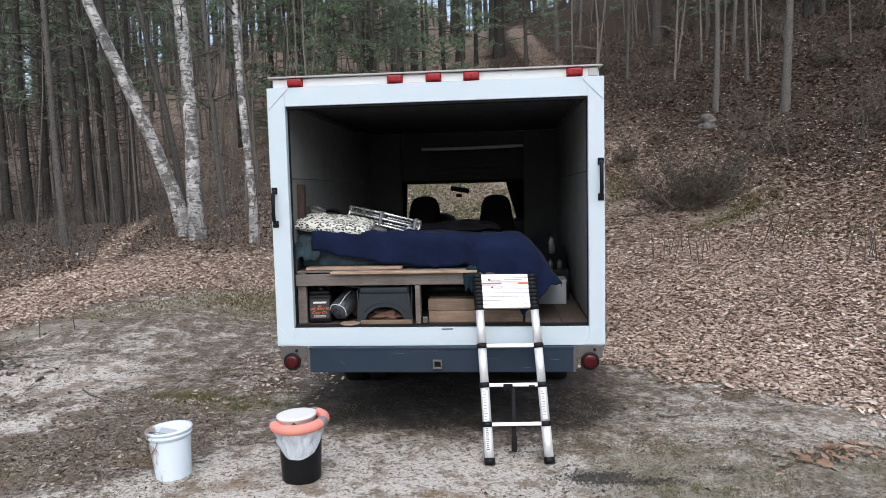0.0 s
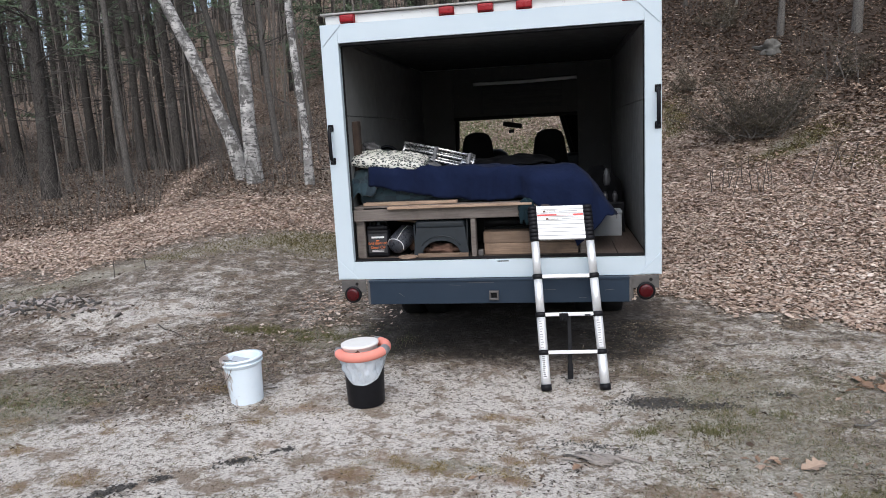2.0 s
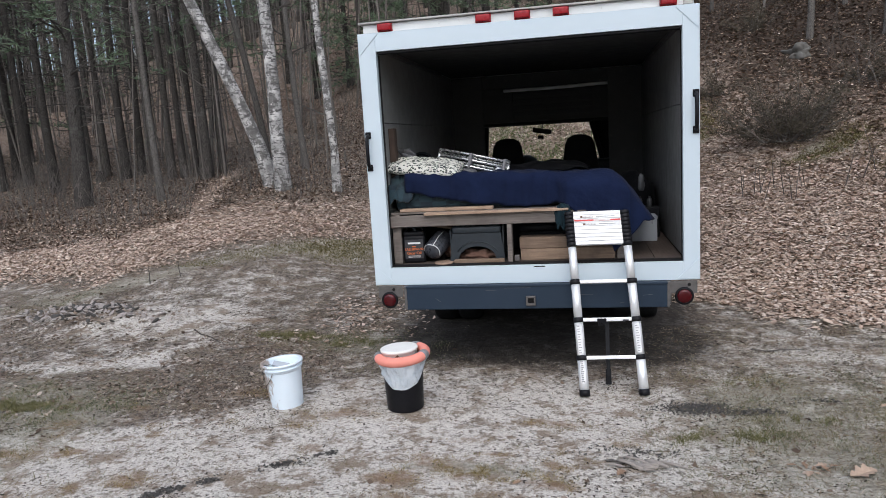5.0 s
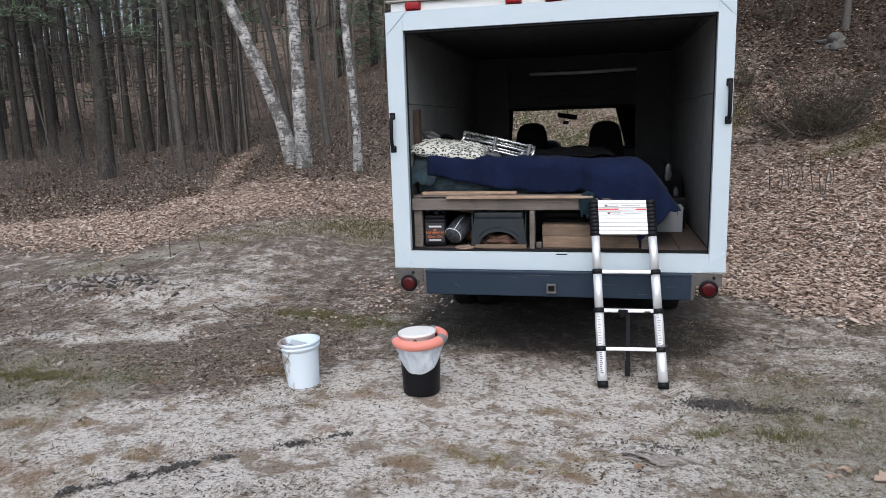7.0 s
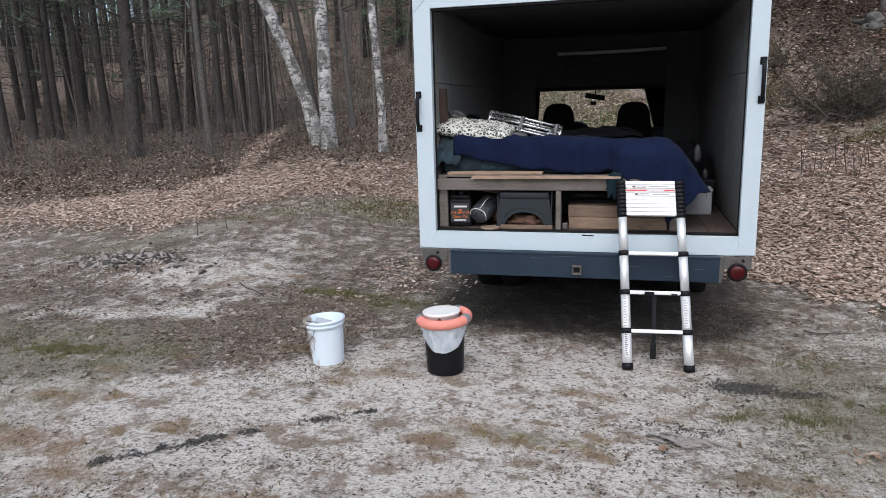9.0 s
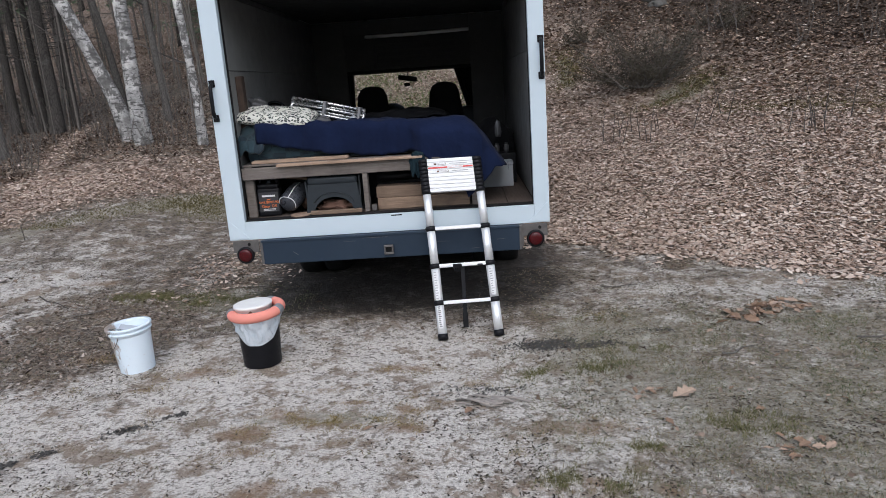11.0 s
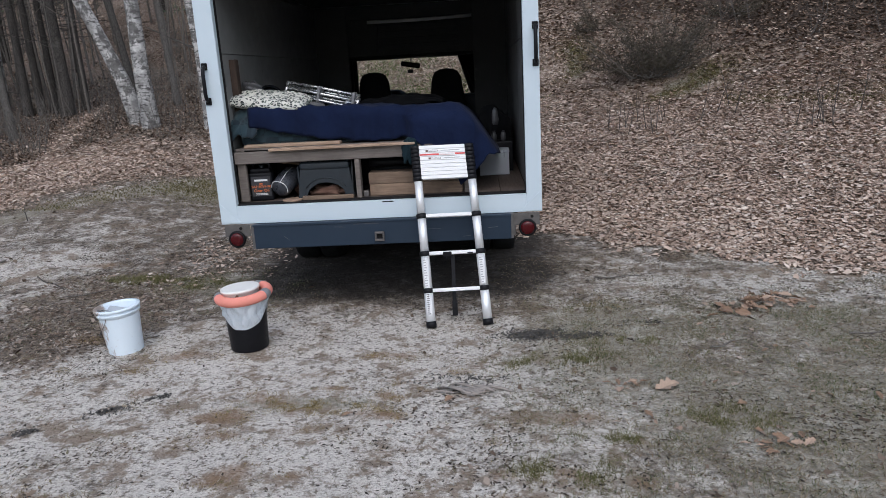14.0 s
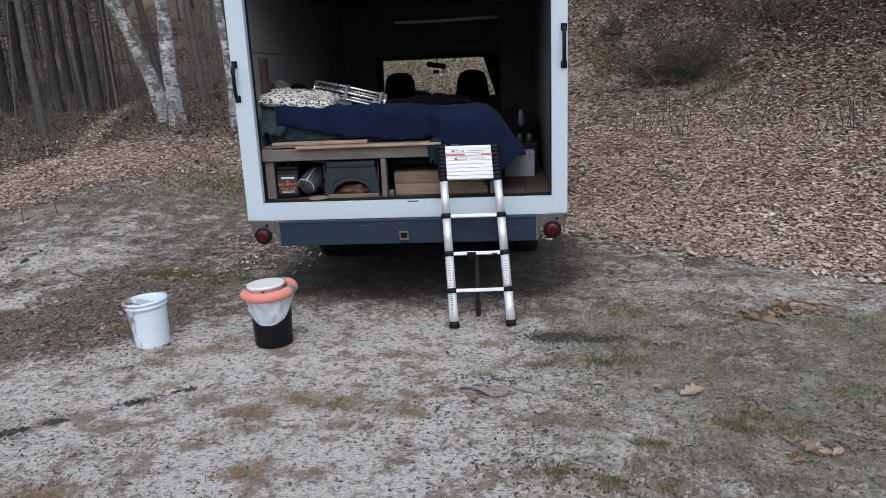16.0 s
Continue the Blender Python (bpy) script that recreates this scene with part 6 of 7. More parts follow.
        placed.append((x, y))
        made += 1
        k = rng.choice((0, 0, 1, 2, 3, 3))
        another(kinds[k], x, y, rng.uniform(0, 6), rng.uniform(0.5, 0.85))
    for x, y in ((-16.5, 10.5), (-18.5, 9.0), (-21, 7.5), (-19.5, 12.5), (-23, 10.5), (-17.4, 7.2)):
        placed.append((x, y))
        another(kinds[rng.randrange(4)], x, y, rng.uniform(0, 6), rng.uniform(0.8, 1.1))
    # the hill: slim grey trunks, and pines along and behind the crest
    slim = [bare_tree("slim_tree", 12, 0.09, M_GREYBARK, (0.01, 0), 20, 3.5, "slim bare grey tree on the leafy hill", "slim trees on the hill"), bare_tree("slim_tree", 10, 0.06, M_GREYBARK, (-0.02, 0.01), 22, 2.0, "slim bare grey tree on the leafy hill", "slim trees on the hill")]
    plant(slim[0], 5.21, 11.07, 1.0, 0.72)
    plant(slim[1], 3.95, 14.95, 2.0, 0.8)
    for x, y, r in ((6.47, 10.45, 0.088), (6.25, 12.15, 0.052), (2.64, 22.74, 0.10), (6.67, 14.44, 0.055), (6.8, 17.5, 0.055), (9.2, 11.2, 0.075), (4.14, 31.2, 0.12)):
        k = 0 if r > 0.07 else 1
        placed.append((x, y))
        another(slim[k], x, y, rng.uniform(0, 6), r / (0.09, 0.06)[k])
    n = 0
    while n < 46:
        x, y = rng.uniform(2, 34), rng.uniform(15, 48)
        if not clear_of(x, y, 1.5) or y < 15 + 0.1 * x:
            continue
        placed.append((x, y))
        n += 1
        another(slim[rng.randrange(2)], x, y, rng.uniform(0, 6), rng.uniform(0.6, 1.3))
    for n, (x, y, s) in enumerate(((0.34, 25.27, 1.25), (-1.39, 26.69, 1.2), (0.0, 29, 0.9), (-3.0, 23.0, 0.9), (-4.2, 27.0, 1.0), (1.2, 33.5, 1.0), (3.0, 37.0, 1.0), (6.0, 39.0, 0.9), (9.5, 36.0, 1.0), (13, 38, 1.0), (17, 34, 0.9), (21, 33, 1.0), (-2.2, 34.0, 1.0), (-6.0, 31.0, 1.0))):
        placed.append((x, y))
        another(kinds[n % 4], x, y, rng.uniform(0, 6), s)
    # pines mostly out of view, added to shade the upper hill
    for n, (x, y, s) in enumerate(((10.6, 8.2, 0.9), (12.2, 10.6, 1.0), (11.4, 13.6, 0.95), (14.4, 12.8, 1.0), (9.6, 17.0, 0.9), (5.6, 19.0, 0.9), (12.6, 6.6, 0.9))):
        another(kinds[(n + 1) % 3], x, y, rng.uniform(0, 6), s)
    plant(low[0], -3.6, 17.5, 0.4, 1.0)
    plant(low[1], -5.6, 19.5, 1.4, 1.1)
    for x, y, s in ((-2.2, 19.5, 0.9), (-4.6, 16.0, 0.8), (-2.6, 15.2, 0.7), (-6.4, 17.0, 0.9), (-1.4, 18.0, 0.8), (1.4, 22.0, 0.8), (9.2, 21.5, 0.9), (11.8, 22.5, 1.0), (14.5, 15.5, 0.8), (17.5, 19.0, 1.1), (9.8, 16.5, 0.75), (12.4, 17.2, 0.9), (8.0, 18.8, 0.8), (14.8, 20.5, 1.0), (10.6, 19.4, 0.9), (19.5, 22.5, 1.2), (6.2, 21.8, 0.8), (-4.8, 23, 1.2), (-1.0, 21.5, 0.75), (-7.4, 22, 1.2), (-0.6, 24.5, 0.9), (4.6, 26.5, 1.0), (7.4, 25.0, 1.1), (11.5, 27.5, 1.1), (16.2, 24.5, 1.2), (13.8, 18.5, 0.9), (-17.0, 14.5, 1.05), (-24.0, 14.0, 1.2), (-8.6, 18.6, 1.15), (-10.6, 21.0, 1.3), (-6.9, 20.5, 1.2)):
        another(low[rng.randrange(2)], x, y, rng.uniform(0, 6), s)

    # thin saplings between the trees
    thicket = Soup()
    n = 0
    while n < 430:
        if n % 5 < 4:
            x, y = rng.uniform(-26, -3), rng.uniform(9.5, 30)
            if x > -5.2 and y < 12 or seg_dist(x, y, -5.6, 5.2, -8.6, 14.0) < 0.7:
                continue
        else:
            x, y = rng.uniform(1.5, 22), rng.uniform(12.5, 34)
        n += 1
        z = float(height(np.array(x), np.array(y)))
        h, r = rng.uniform(2.5, 8), rng.uniform(0.014, 0.04)
        lean = Vector((rng.uniform(-0.12, 0.12), rng.uniform(-0.12, 0.12), 1))
        b = Vector((x, y, z))
        thicket.tube([b - UP * 0.1, b + lean * h * 0.5, b + lean * h + Vector((rng.uniform(-0.3, 0.3), 0, 0))], [r, r * 0.7, r * 0.2], 4)
        for _ in range(9):
            p = b + lean * h * rng.uniform(0.25, 0.97)
            a = rng.uniform(0, 6.28)
            t = p + Vector((math.cos(a), math.sin(a), rng.uniform(-0.1, 0.9))) * rng.uniform(0.4, 1.5)
            thicket.tube([p, p.lerp(t, 0.5) + UP * 0.05, t], [r * 0.35, r * 0.25, 0.002], 3)
    tagged(thicket.object("sapling_thicket", M_TWIG), "thin bare saplings crowding between the trees", "saplings", kind="stuff")

    # the far wood: trunks without number behind the rest
    far, green = Soup(), Soup()
    for _ in range(740):
        q, dist = rng.uniform(-1.2, 0.95), rng.uniform(36, 85)
        x, y = dist * math.sin(q), -5 + dist * math.cos(q)
        if q > -0.12 and dist < 42:
            continue
        z = float(height(np.array(x), np.array(y)))
        h = rng.uniform(9, 17)
        r = rng.uniform(0.06, 0.18)
        lean = Vector((rng.uniform(-0.05, 0.05), rng.uniform(-0.05, 0.05), 1))
        far.tube([Vector((x, y, z - 0.2)), Vector((x, y, z)) + lean * h * 0.5, Vector((x, y, z)) + lean * h], [r * 1.1, r * 0.7, r * 0.2], 5)
        for _ in range(7):
            p = Vector((x, y, z)) + lean * h * rng.uniform(0.2, 0.95)
            a = rng.uniform(0, 6.28)
            far.tube([p, p + Vector((math.cos(a), math.sin(a), rng.uniform(0.0, 0.8))) * rng.uniform(0.8, 2.4)], [0.035, 0.008], 3)
        if rng.random() < 0.5:
            start = rng.uniform(0.15, 0.5)
            for _ in range(170):
                f = rng.uniform(start, 1.0)
                a, rr = rng.uniform(0, 6.28), (1.1 - f) * 2.6 * rng.random() ** 0.5 + 0.2
                p = Vector((x, y, z)) + lean * h * f + Vector((math.cos(a) * rr, math.sin(a) * rr, rng.uniform(-0.3, 0.3)))
                green.sliver(p, Vector((math.cos(a), math.sin(a), rng.gauss(0.1, 0.4))) * rng.uniform(0.4, 0.9), 0.22)
    # and unseen trees round the rest of the clearing, added to block low light
    for _ in range(230):
        q, dist = rng.uniform(1.15, 5.05), rng.uniform(32, 62)
        x, y = dist * math.sin(q), -5 + dist * math.cos(q)
        z = float(height(np.array(x), np.array(y)))
        h, r = rng.uniform(9, 15), rng.uniform(0.08, 0.18)
        b = Vector((x, y, z))
        far.tube([b - UP * 0.2, b + UP * h * 0.5, b + UP * h], [r * 1.1, r * 0.7, r * 0.2], 5)
        for _ in range(45):
            f = rng.uniform(0.12, 1.0)
            a, rr = rng.uniform(0, 6.28), (1.15 - f) * 3.0 * rng.random() ** 0.5 + 0.2
            p = b + UP * h * f + Vector((math.cos(a) * rr, math.sin(a) * rr, rng.uniform(-0.3, 0.3)))
            green.sliver(p, Vector((math.cos(a), math.sin(a), rng.gauss(0.1, 0.4))) * rng.uniform(1.0, 1.9), 0.55)
    tagged(far.object("far_wood", M_TWIG), "dense far wood of bare grey-brown trunks, and an added unseen ring", "woods", kind="stuff")
    tagged(green.object("far_needles", M_NEEDLE), "green needles of the far pines and of the added unseen ring", "foliage", kind="stuff")


build_trees()


# ---------------------------------------------------------------- undergrowth
M_BUSH = needles("dull_bush_leaves", (0.05, 0.043, 0.030), (0.125, 0.105, 0.077))


def bush(x, y, n, size, label, group=""):
    z = float(height(np.array(x), np.array(y)))
    thing = tagged(empty("hill_bush", pose(x, y, z)), label, "bush", group)
    stems, fine = Soup(), Soup()
    for _ in range(n):
        q = rng.uniform(0, 6.28)
        d = Vector((math.cos(q) * 1.0, math.sin(q) * 0.7, rng.uniform(0.3, 1.2)))
        b = wander(Vector((rng.gauss(0, 0.22), rng.gauss(0, 0.15), -0.05)) * size, d, size * rng.uniform(0.6, 1.45), 5, 0.2)
        stems.tube(b, [0.010, 0.008, 0.006, 0.005, 0.004, 0.002], 3)
        for _ in range(16):
            k = rng.randrange(1, 5)
            p = b[k].lerp(b[k + 1], rng.random())
            for _ in range(6):
                fine.sliver(p + Vector((rng.gauss(0, 0.04), rng.gauss(0, 0.04), rng.gauss(0, 0.04))), Vector((rng.gauss(0, 1), rng.gauss(0, 1), rng.gauss(0.4, 0.8))).normalized() * rng.uniform(0.06, 0.16), 0.012)
    tagged(stems.object("stem_mass", M_TWIG, thing), kind="stuff")
    tagged(fine.object("leaf_mass", M_BUSH, thing, "dull dark leaves"), kind="stuff")
    return thing


bush(3.95, 7.6, 85, 1.1, "dark twiggy evergreen bush growing on the leafy bank")
small = bush(5.6, 8.9, 12, 0.6, "low dull bush on the upper hillside", "low bushes on the hill")
for x, y, s in ((3.2, 9.6, 0.8), (7.4, 9.2, 1.1), (4.4, 12.2, 1.2), (6.0, 13.4, 1.2), (8.3, 12.0, 1.3), (2.4, 13.0, 1.0), (9.6, 14.0, 1.3), (3.4, 16.8, 1.4), (5.4, 16.0, 1.3), (7.9, 15.6, 1.4), (10.8, 11.6, 1.2), (12.2, 14.2, 1.4), (1.9, 17.4, 1.2), (9.0, 9.6, 1.0), (3.9, 19.6, 1.5), (6.6, 19.8, 1.5)):
    c = copy_thing(small, Matrix())
    plant(c, x, y, rng.uniform(0, 6), s)


def shoots(x, y, n, h, spread=0.18):
    for _ in range(n):
        px, py = x + rng.gauss(0, spread), y + rng.gauss(0, spread * 0.6)
        s = Soup()
        b = wander(Vector((0, 0, -0.03)), Vector((rng.uniform(-0.2, 0.2), rng.uniform(-0.2, 0.2), 1)), h * rng.uniform(0.6, 1.1), 5, 0.06)
        s.tube(b, [0.0075, 0.007, 0.006, 0.005, 0.004, 0.002], 4)
        for _ in range(3):
            k = rng.randrange(1, 5)
            s.tube(wander(b[k], Vector((rng.uniform(-1, 1), rng.uniform(-1, 1), 0.9)), h * 0.25, 2, 0.1), [0.003, 0.002, 0.001], 3)
        ob = s.object("bare_shoot", M_TWIG)
        ob.matrix_basis = pose(px, py, float(height(np.array(px), np.array(py))))
        tagged(ob, "thin bare brown shoot standing in dead leaves", "shoot", "bare shoots in the leaves")


for x, y, n, h in ((2.86, 5.75, 6, 0.5), (3.2, 5.22, 4, 0.6), (3.45, 5.6, 2, 0.4), (4.47, 5.48, 4, 0.85), (5.15, 4.25, 6, 0.5), (5.54, 4.35, 3, 0.8), (-4.75, 8.35, 7, 1.5), (-5.1, 8.0, 5, 0.7), (-4.9, 2.9, 2, 0.35), (-7.6, 5.2, 2, 0.4)):
    shoots(x, y, n, h)

# stones and a stump
M_DARKROCK = plain("lichened_dark_rock", (0.11, 0.105, 0.095), 0.95, 0, 0.5, 9, 0.8)
lump("hill_rock", pose(4.85, 10.5, float(height(np.array(4.85), np.array(10.5))) + 0.02), (0.24, 0.20, 0.17), 3.0, M_DARKROCK, "grey rough rock lying on the hillside", "rock", 4, 0.95)
st = lathe([(0.16, -0.2), (0.13, 0.05), (0.12, 0.25), (0.10, 0.28), (0.0, 0.26)], 14, None, Matrix())
for v in st.verts:
    v.co += Vector((noise.noise(v.co * 9), noise.noise(v.co * 9 + Vector((4, 0, 0))), noise.noise(v.co * 7 + Vector((0, 5, 0))))) * 0.03
tagged(part("tree_stump", st, M_PINEBARK, None, "", True), "small dark broken stump at the wood's edge", "stump").matrix_basis = pose(-12.2, 11.4, float(height(np.array(-12.2), np.array(11.4))))


def scatter(n, x0, x1, y0, y1, weight, seed):
    """n places in a stretch of ground, taken by weight."""
    g = np.random.default_rng(seed)
    xs, ys = np.zeros(0), np.zeros(0)
    while len(xs) < n:
        x, y = g.uniform(x0, x1, 60000), g.uniform(y0, y1, 60000)
        keep = g.random(60000) < weight(x, y)
        xs, ys = np.r_[xs, x[keep]], np.r_[ys, y[keep]]
    return xs[:n], ys[:n], g


def leaf_sheet(name, n, area, weight, size, seed, lift, label, material=None, flat=0.25, cat="leaves", long=1.7, simple=False):
    x, y, g = scatter(n, *area, weight, seed)
    z = rough_height(x, y) + g.random(n) * lift
    a = g.uniform(0, 2 * np.pi, n)
    s = size * g.uniform(0.5, 1.3, n)
    long = long * g.uniform(0.75, 1.2, n)
    ux, uy = np.cos(a), np.sin(a)
    tilt, roll = g.normal(0, flat, n), g.normal(0, flat, n)
    c = np.stack([x, y, z], 1)
    u = np.stack([ux, uy, tilt], 1) * (s * long / 2)[:, None]
    v = np.stack([-uy, ux, roll], 1) * (s / 2)[:, None]
    curl = (g.uniform(0.0, 0.4, n) * s)[:, None] * np.array([[0, 0, 1.0]])
    ring = [c - u, c - 0.25 * u + v + curl * 0.6, c + 0.45 * u + 0.75 * v + curl * 0.5, c + u + curl * 0.4, c + 0.35 * u - 0.8 * v + curl * 0.6, c - 0.35 * u - v + curl * 0.5]
    ragged = lambda p: p + g.normal(0, 0.11, (n, 3)) * np.array([[1, 1, 0.7]]) * s[:, None]
    ring = [ragged(p) for p in ring]
    if simple:
        ring = [ragged(p) for p in (c - u, c + v + curl * 0.5, c + u + curl * 0.3, c - v + curl * 0.5)]
        b = (np.arange(n) * 4)[:, None]
        me = fast_mesh(name, np.stack(ring, 1).reshape(-1, 3), np.concatenate([b + np.array([[0, 2, 1]]), b + np.array([[0, 3, 2]])], 0), material or M_LEAF)
        return tagged(new(name, me), label, cat, kind="stuff")
    verts = np.stack(ring, 1).reshape(-1, 3)
    b = (np.arange(n) * 6)[:, None]
    faces = np.concatenate([b + np.array([[0, 3, 2]]), b + np.array([[0, 2, 1]]), b + np.array([[0, 5, 4]]), b + np.array([[0, 4, 3]])], 0)
    me = fast_mesh(name, verts, faces, material or M_LEAF)
    return tagged(new(name, me), label, cat, kind="stuff")


def leaf_weight(x, y):
    leaf, green, sand, dark, humus = zones(x, y)
    d = np.hypot(x, y + 5)
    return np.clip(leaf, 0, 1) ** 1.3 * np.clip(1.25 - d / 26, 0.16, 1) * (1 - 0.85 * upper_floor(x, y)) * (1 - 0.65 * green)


def stray_weight(x, y):
    leaf, green, sand, dark, humus = zones(x, y)
    return (0.022 + 0.20 * sstep(-1.5, -2.1, x) * sstep(-1.1, -0.5, y) * sstep(1.4, 0.6, y) + 0.16 * leaf + 0.10 * green + 0.15 * np.exp(-(((x + 1.9) / 0.8) ** 2 + ((y - 1.6) / 0.9) ** 2)) + 0.9 * np.exp(-(((x + 5) / 0.9) ** 2 + ((y - 1.45) / 0.45) ** 2)) + 0.35 * np.exp(-(((x - 2.75) / 0.45) ** 2 + ((y + 0.4) / 0.12) ** 2))) * (1 - 0.85 * sand) * sstep(6, 4.5, y) * (1 - 0.8 * sstep(1.3, 1.1, np.abs(x)) * sstep(-0.2, 0.2, y))


leaf_sheet("leaf_litter", 122000, (-13, 9, 0.2, 6.4), leaf_weight, 0.032, 21, 0.020, "thick litter of dry brown oak leaves", None, 0.22)
leaf_sheet("broken_leaves", 65000, (-13, 9, 0.2, 6.4), leaf_weight, 0.026, 24, 0.018, "small broken pieces of dry brown leaf", None, 0.3, "leaves", 1.8, True)
leaf_sheet("hill_leaf_litter", 92000, (-20, 15, 6.2, 26), leaf_weight, 0.042, 23, 0.02, "dry brown leaves over the hill and woodland floor", None, 0.2, "leaves", 1.7, True)
def damp_weight(x, y):
    d = np.hypot(x, y + 5)
    return sstep(2.6, 6.0, 0.70 * x + 0.71 * y - 3.4) * sstep(-0.5, 1.5, x) * np.clip(1.3 - d / 24, 0.1, 1)


leaf_sheet("damp_leaves", 85000, (0, 15, 4, 24), damp_weight, 0.043, 25, 0.02, "damp brown leaves matted over the upper hill", M_DAMP, 0.32, "leaves", 1.7, True)
leaf_sheet("stray_leaves", 6000, (-8, 4.5, -3.6, 5.5), stray_weight, 0.025, 22, 0.006, "stray dry leaves scattered over the dirt", M_STRAY, 0.3)


def crumb_weight(x, y):
    return sstep(-1.3, -2.0, x) * sstep(-1.3, -0.7, y) * sstep(1.5, 0.8, y) * sstep(0.48, 0.66, vnoise(x, y, 2.2, 3, 61))


leaf_sheet("leaf_crumbs", 3600, (-6, -1.2, -1.4, 1.6), crumb_weight, 0.018, 26, 0.006, "broken grey-brown leaves trodden into the dirt", M_STRAY, 0.35, "leaves", 1.8, True)


def blade_sheet(name, n, area, weight, h, width, seed, material, label, cat, lean=0.6):
    x, y, g = scatter(n, *area, weight, seed)
    z = rough_height(x, y) - 0.004
    a, b = g.uniform(0, 2 * np.pi, n), g.uniform(0, 2 * np.pi, n)
    hh = h * g.uniform(0.4, 1.2, n)
    c = np.stack([x, y, z], 1)
    side = np.stack([np.cos(a), np.sin(a), 0 * a], 1) * width / 2
    tip = c + np.stack([np.cos(b) * hh * lean * g.random(n), np.sin(b) * hh * lean * g.random(n), hh], 1)
    verts = np.stack([c - side, c + side, tip], 1).reshape(-1, 3)
    me = fast_mesh(name, verts, np.arange(3 * n).reshape(-1, 3), material)
    return tagged(new(name, me), label, cat, kind="stuff")


def grass_weight(x, y):
    leaf, green, sand, dark, humus = zones(x, y)
    patchy = sstep(0.45, 0.7, vnoise(x, y, 3.5, 3, 31))
    return np.clip(green * (0.15 + patchy) * (1 - 0.6 * sand) * sstep(2.8, 1.6, y), 0, 1)


TUFTS = ((0.95, -1.17, 0.10, 0.05), (1.25, -1.12, 0.30, 0.07), (1.70, -0.87, 0.24, 0.06), (1.50, -0.23, 0.10, 0.07), (1.16, -2.42, 0.18, 0.10), (0.98, -2.40, 0.08, 0.05), (1.97, -1.97, 0.20, 0.12), (1.45, -2.15, 0.16, 0.08), (2.3, -1.2, 0.2, 0.06), (-1.8, 0.75, 0.30, 0.12), (-2.4, 0.95, 0.4, 0.12), (-3.9, -0.95, 0.45, 0.15))


def tuft_weight(x, y):
    return np.clip(sum(np.exp(-(((x - a) / c) ** 2 + ((y - b) / d) ** 2)) for a, b, c, d in TUFTS), 0, 1) * sstep(0.42, 0.66, vnoise(x, y, 11.0, 3, 55))


def bank_weight(x, y):
    return zones(x, y)[1] ** 1.5


def glade_weight(x, y):
    return zones(x, y)[1] * sstep(2.2, 1.6, np.abs(x))


def bracken_weight(x, y):
    d = np.hypot(x, y + 5)
    wob = 1.4 * (vnoise(x, y, 0.9, 3, 1) - 0.5)
    return sstep(-0.4, 0.6, y - wood_edge(x) + 0.5 * wob) * sstep(-2.0, -3.6, x) * (1 - 0.95 * way_in(x, y, 0.22)) * np.clip(1.5 - d / 24, 0.12, 1) * (0.3 + vnoise(x, y, 1.6, 3, 33))


def brush_weight(x, y):
    d = np.hypot(x, y + 5)
    woods = sstep(0.0, 1.4, y - wood_edge(x) + 1.2 * (vnoise(x, y, 0.9, 3, 1) - 0.5)) * sstep(-2.5, -4.0, x) * (0.25 + 0.75 * sstep(18, 13, y)) * (1 - way_in(x, y, 0.32))
    slope = sstep(5.2, 7.5, 0.7 * x + 0.71 * y - 3.4) * sstep(0, 2, x)
    return np.clip((woods + 0.18 * slope) * (0.25 + vnoise(x, y, 0.7, 3, 33)) * np.clip(1.5 - d / 24, 0.18, 1), 0, 1)


blade_sheet("glade_grass", 6500, (-5, 5, 7, 16), glade_weight, 0.10, 0.014, 43, M_FERN, "green grass and moss on the slope ahead", "grass", 1.2)
blade_sheet("bank_moss", 26000, (-7, 9, 3.4, 10), bank_weight, 0.032, 0.012, 44, M_MOSS, "low yellow-green moss on the bank and by the leaves", "moss", 1.2)
blade_sheet("bush_moss", 11000, (2, 7, 5.8, 10.2), bush_moss, 0.032, 0.014, 48, M_MOSS, "dark yellow-green moss round the foot of the bush", "moss", 1.3)
blade_sheet("golden_moss", 14000, (-4.5, 2.2, -3, 1), golden_tuft, 0.014, 0.006, 45, M_GOLD, "golden dry moss in patches on the sand", "moss", 1.3)
blade_sheet("grass_tufts", 13500, (-5, 3, -3, 1.6), tuft_weight, 0.035, 0.004, 47, M_TUFT, "small tufts of live green grass on the dirt", "grass", 1.2)
blade_sheet("short_grass", 90000, (-7, 5, -3.6, 5.8), grass_weight, 0.026, 0.0034, 41, M_GRASS, "short sparse grass and moss on the dirt", "grass", 1.2)
leaf_sheet("bracken_floor", 95000, (-24, -2.5, 3.5, 24), bracken_weight, 0.034, 46, 0.035, "flattened brown bracken and damp leaves under the trees", M_BRACKEN, 0.35, "bracken", 2.0, True)
blade_sheet("dry_undergrowth", 20000, (-26, 24, 4.5, 44), brush_weight, 0.15, 0.009, 42, M_DRY, "dark dry brown undergrowth at the wood's edge", "undergrowth", 0.9)


def straw_weight(x, y):
    leaf, green, sand, dark, humus = zones(x, y)
    streaks = sstep(0.42, 0.68, vnoise(x * 1.6, y * 3.0, 2.4, 4, 37))
    return np.clip((0.05 + streaks) * (1 - 0.7 * sand) * (1 - 0.5 * leaf) * (1 - 0.97 * np.clip(1.3 * dark, 0, 1)), 0, 1)


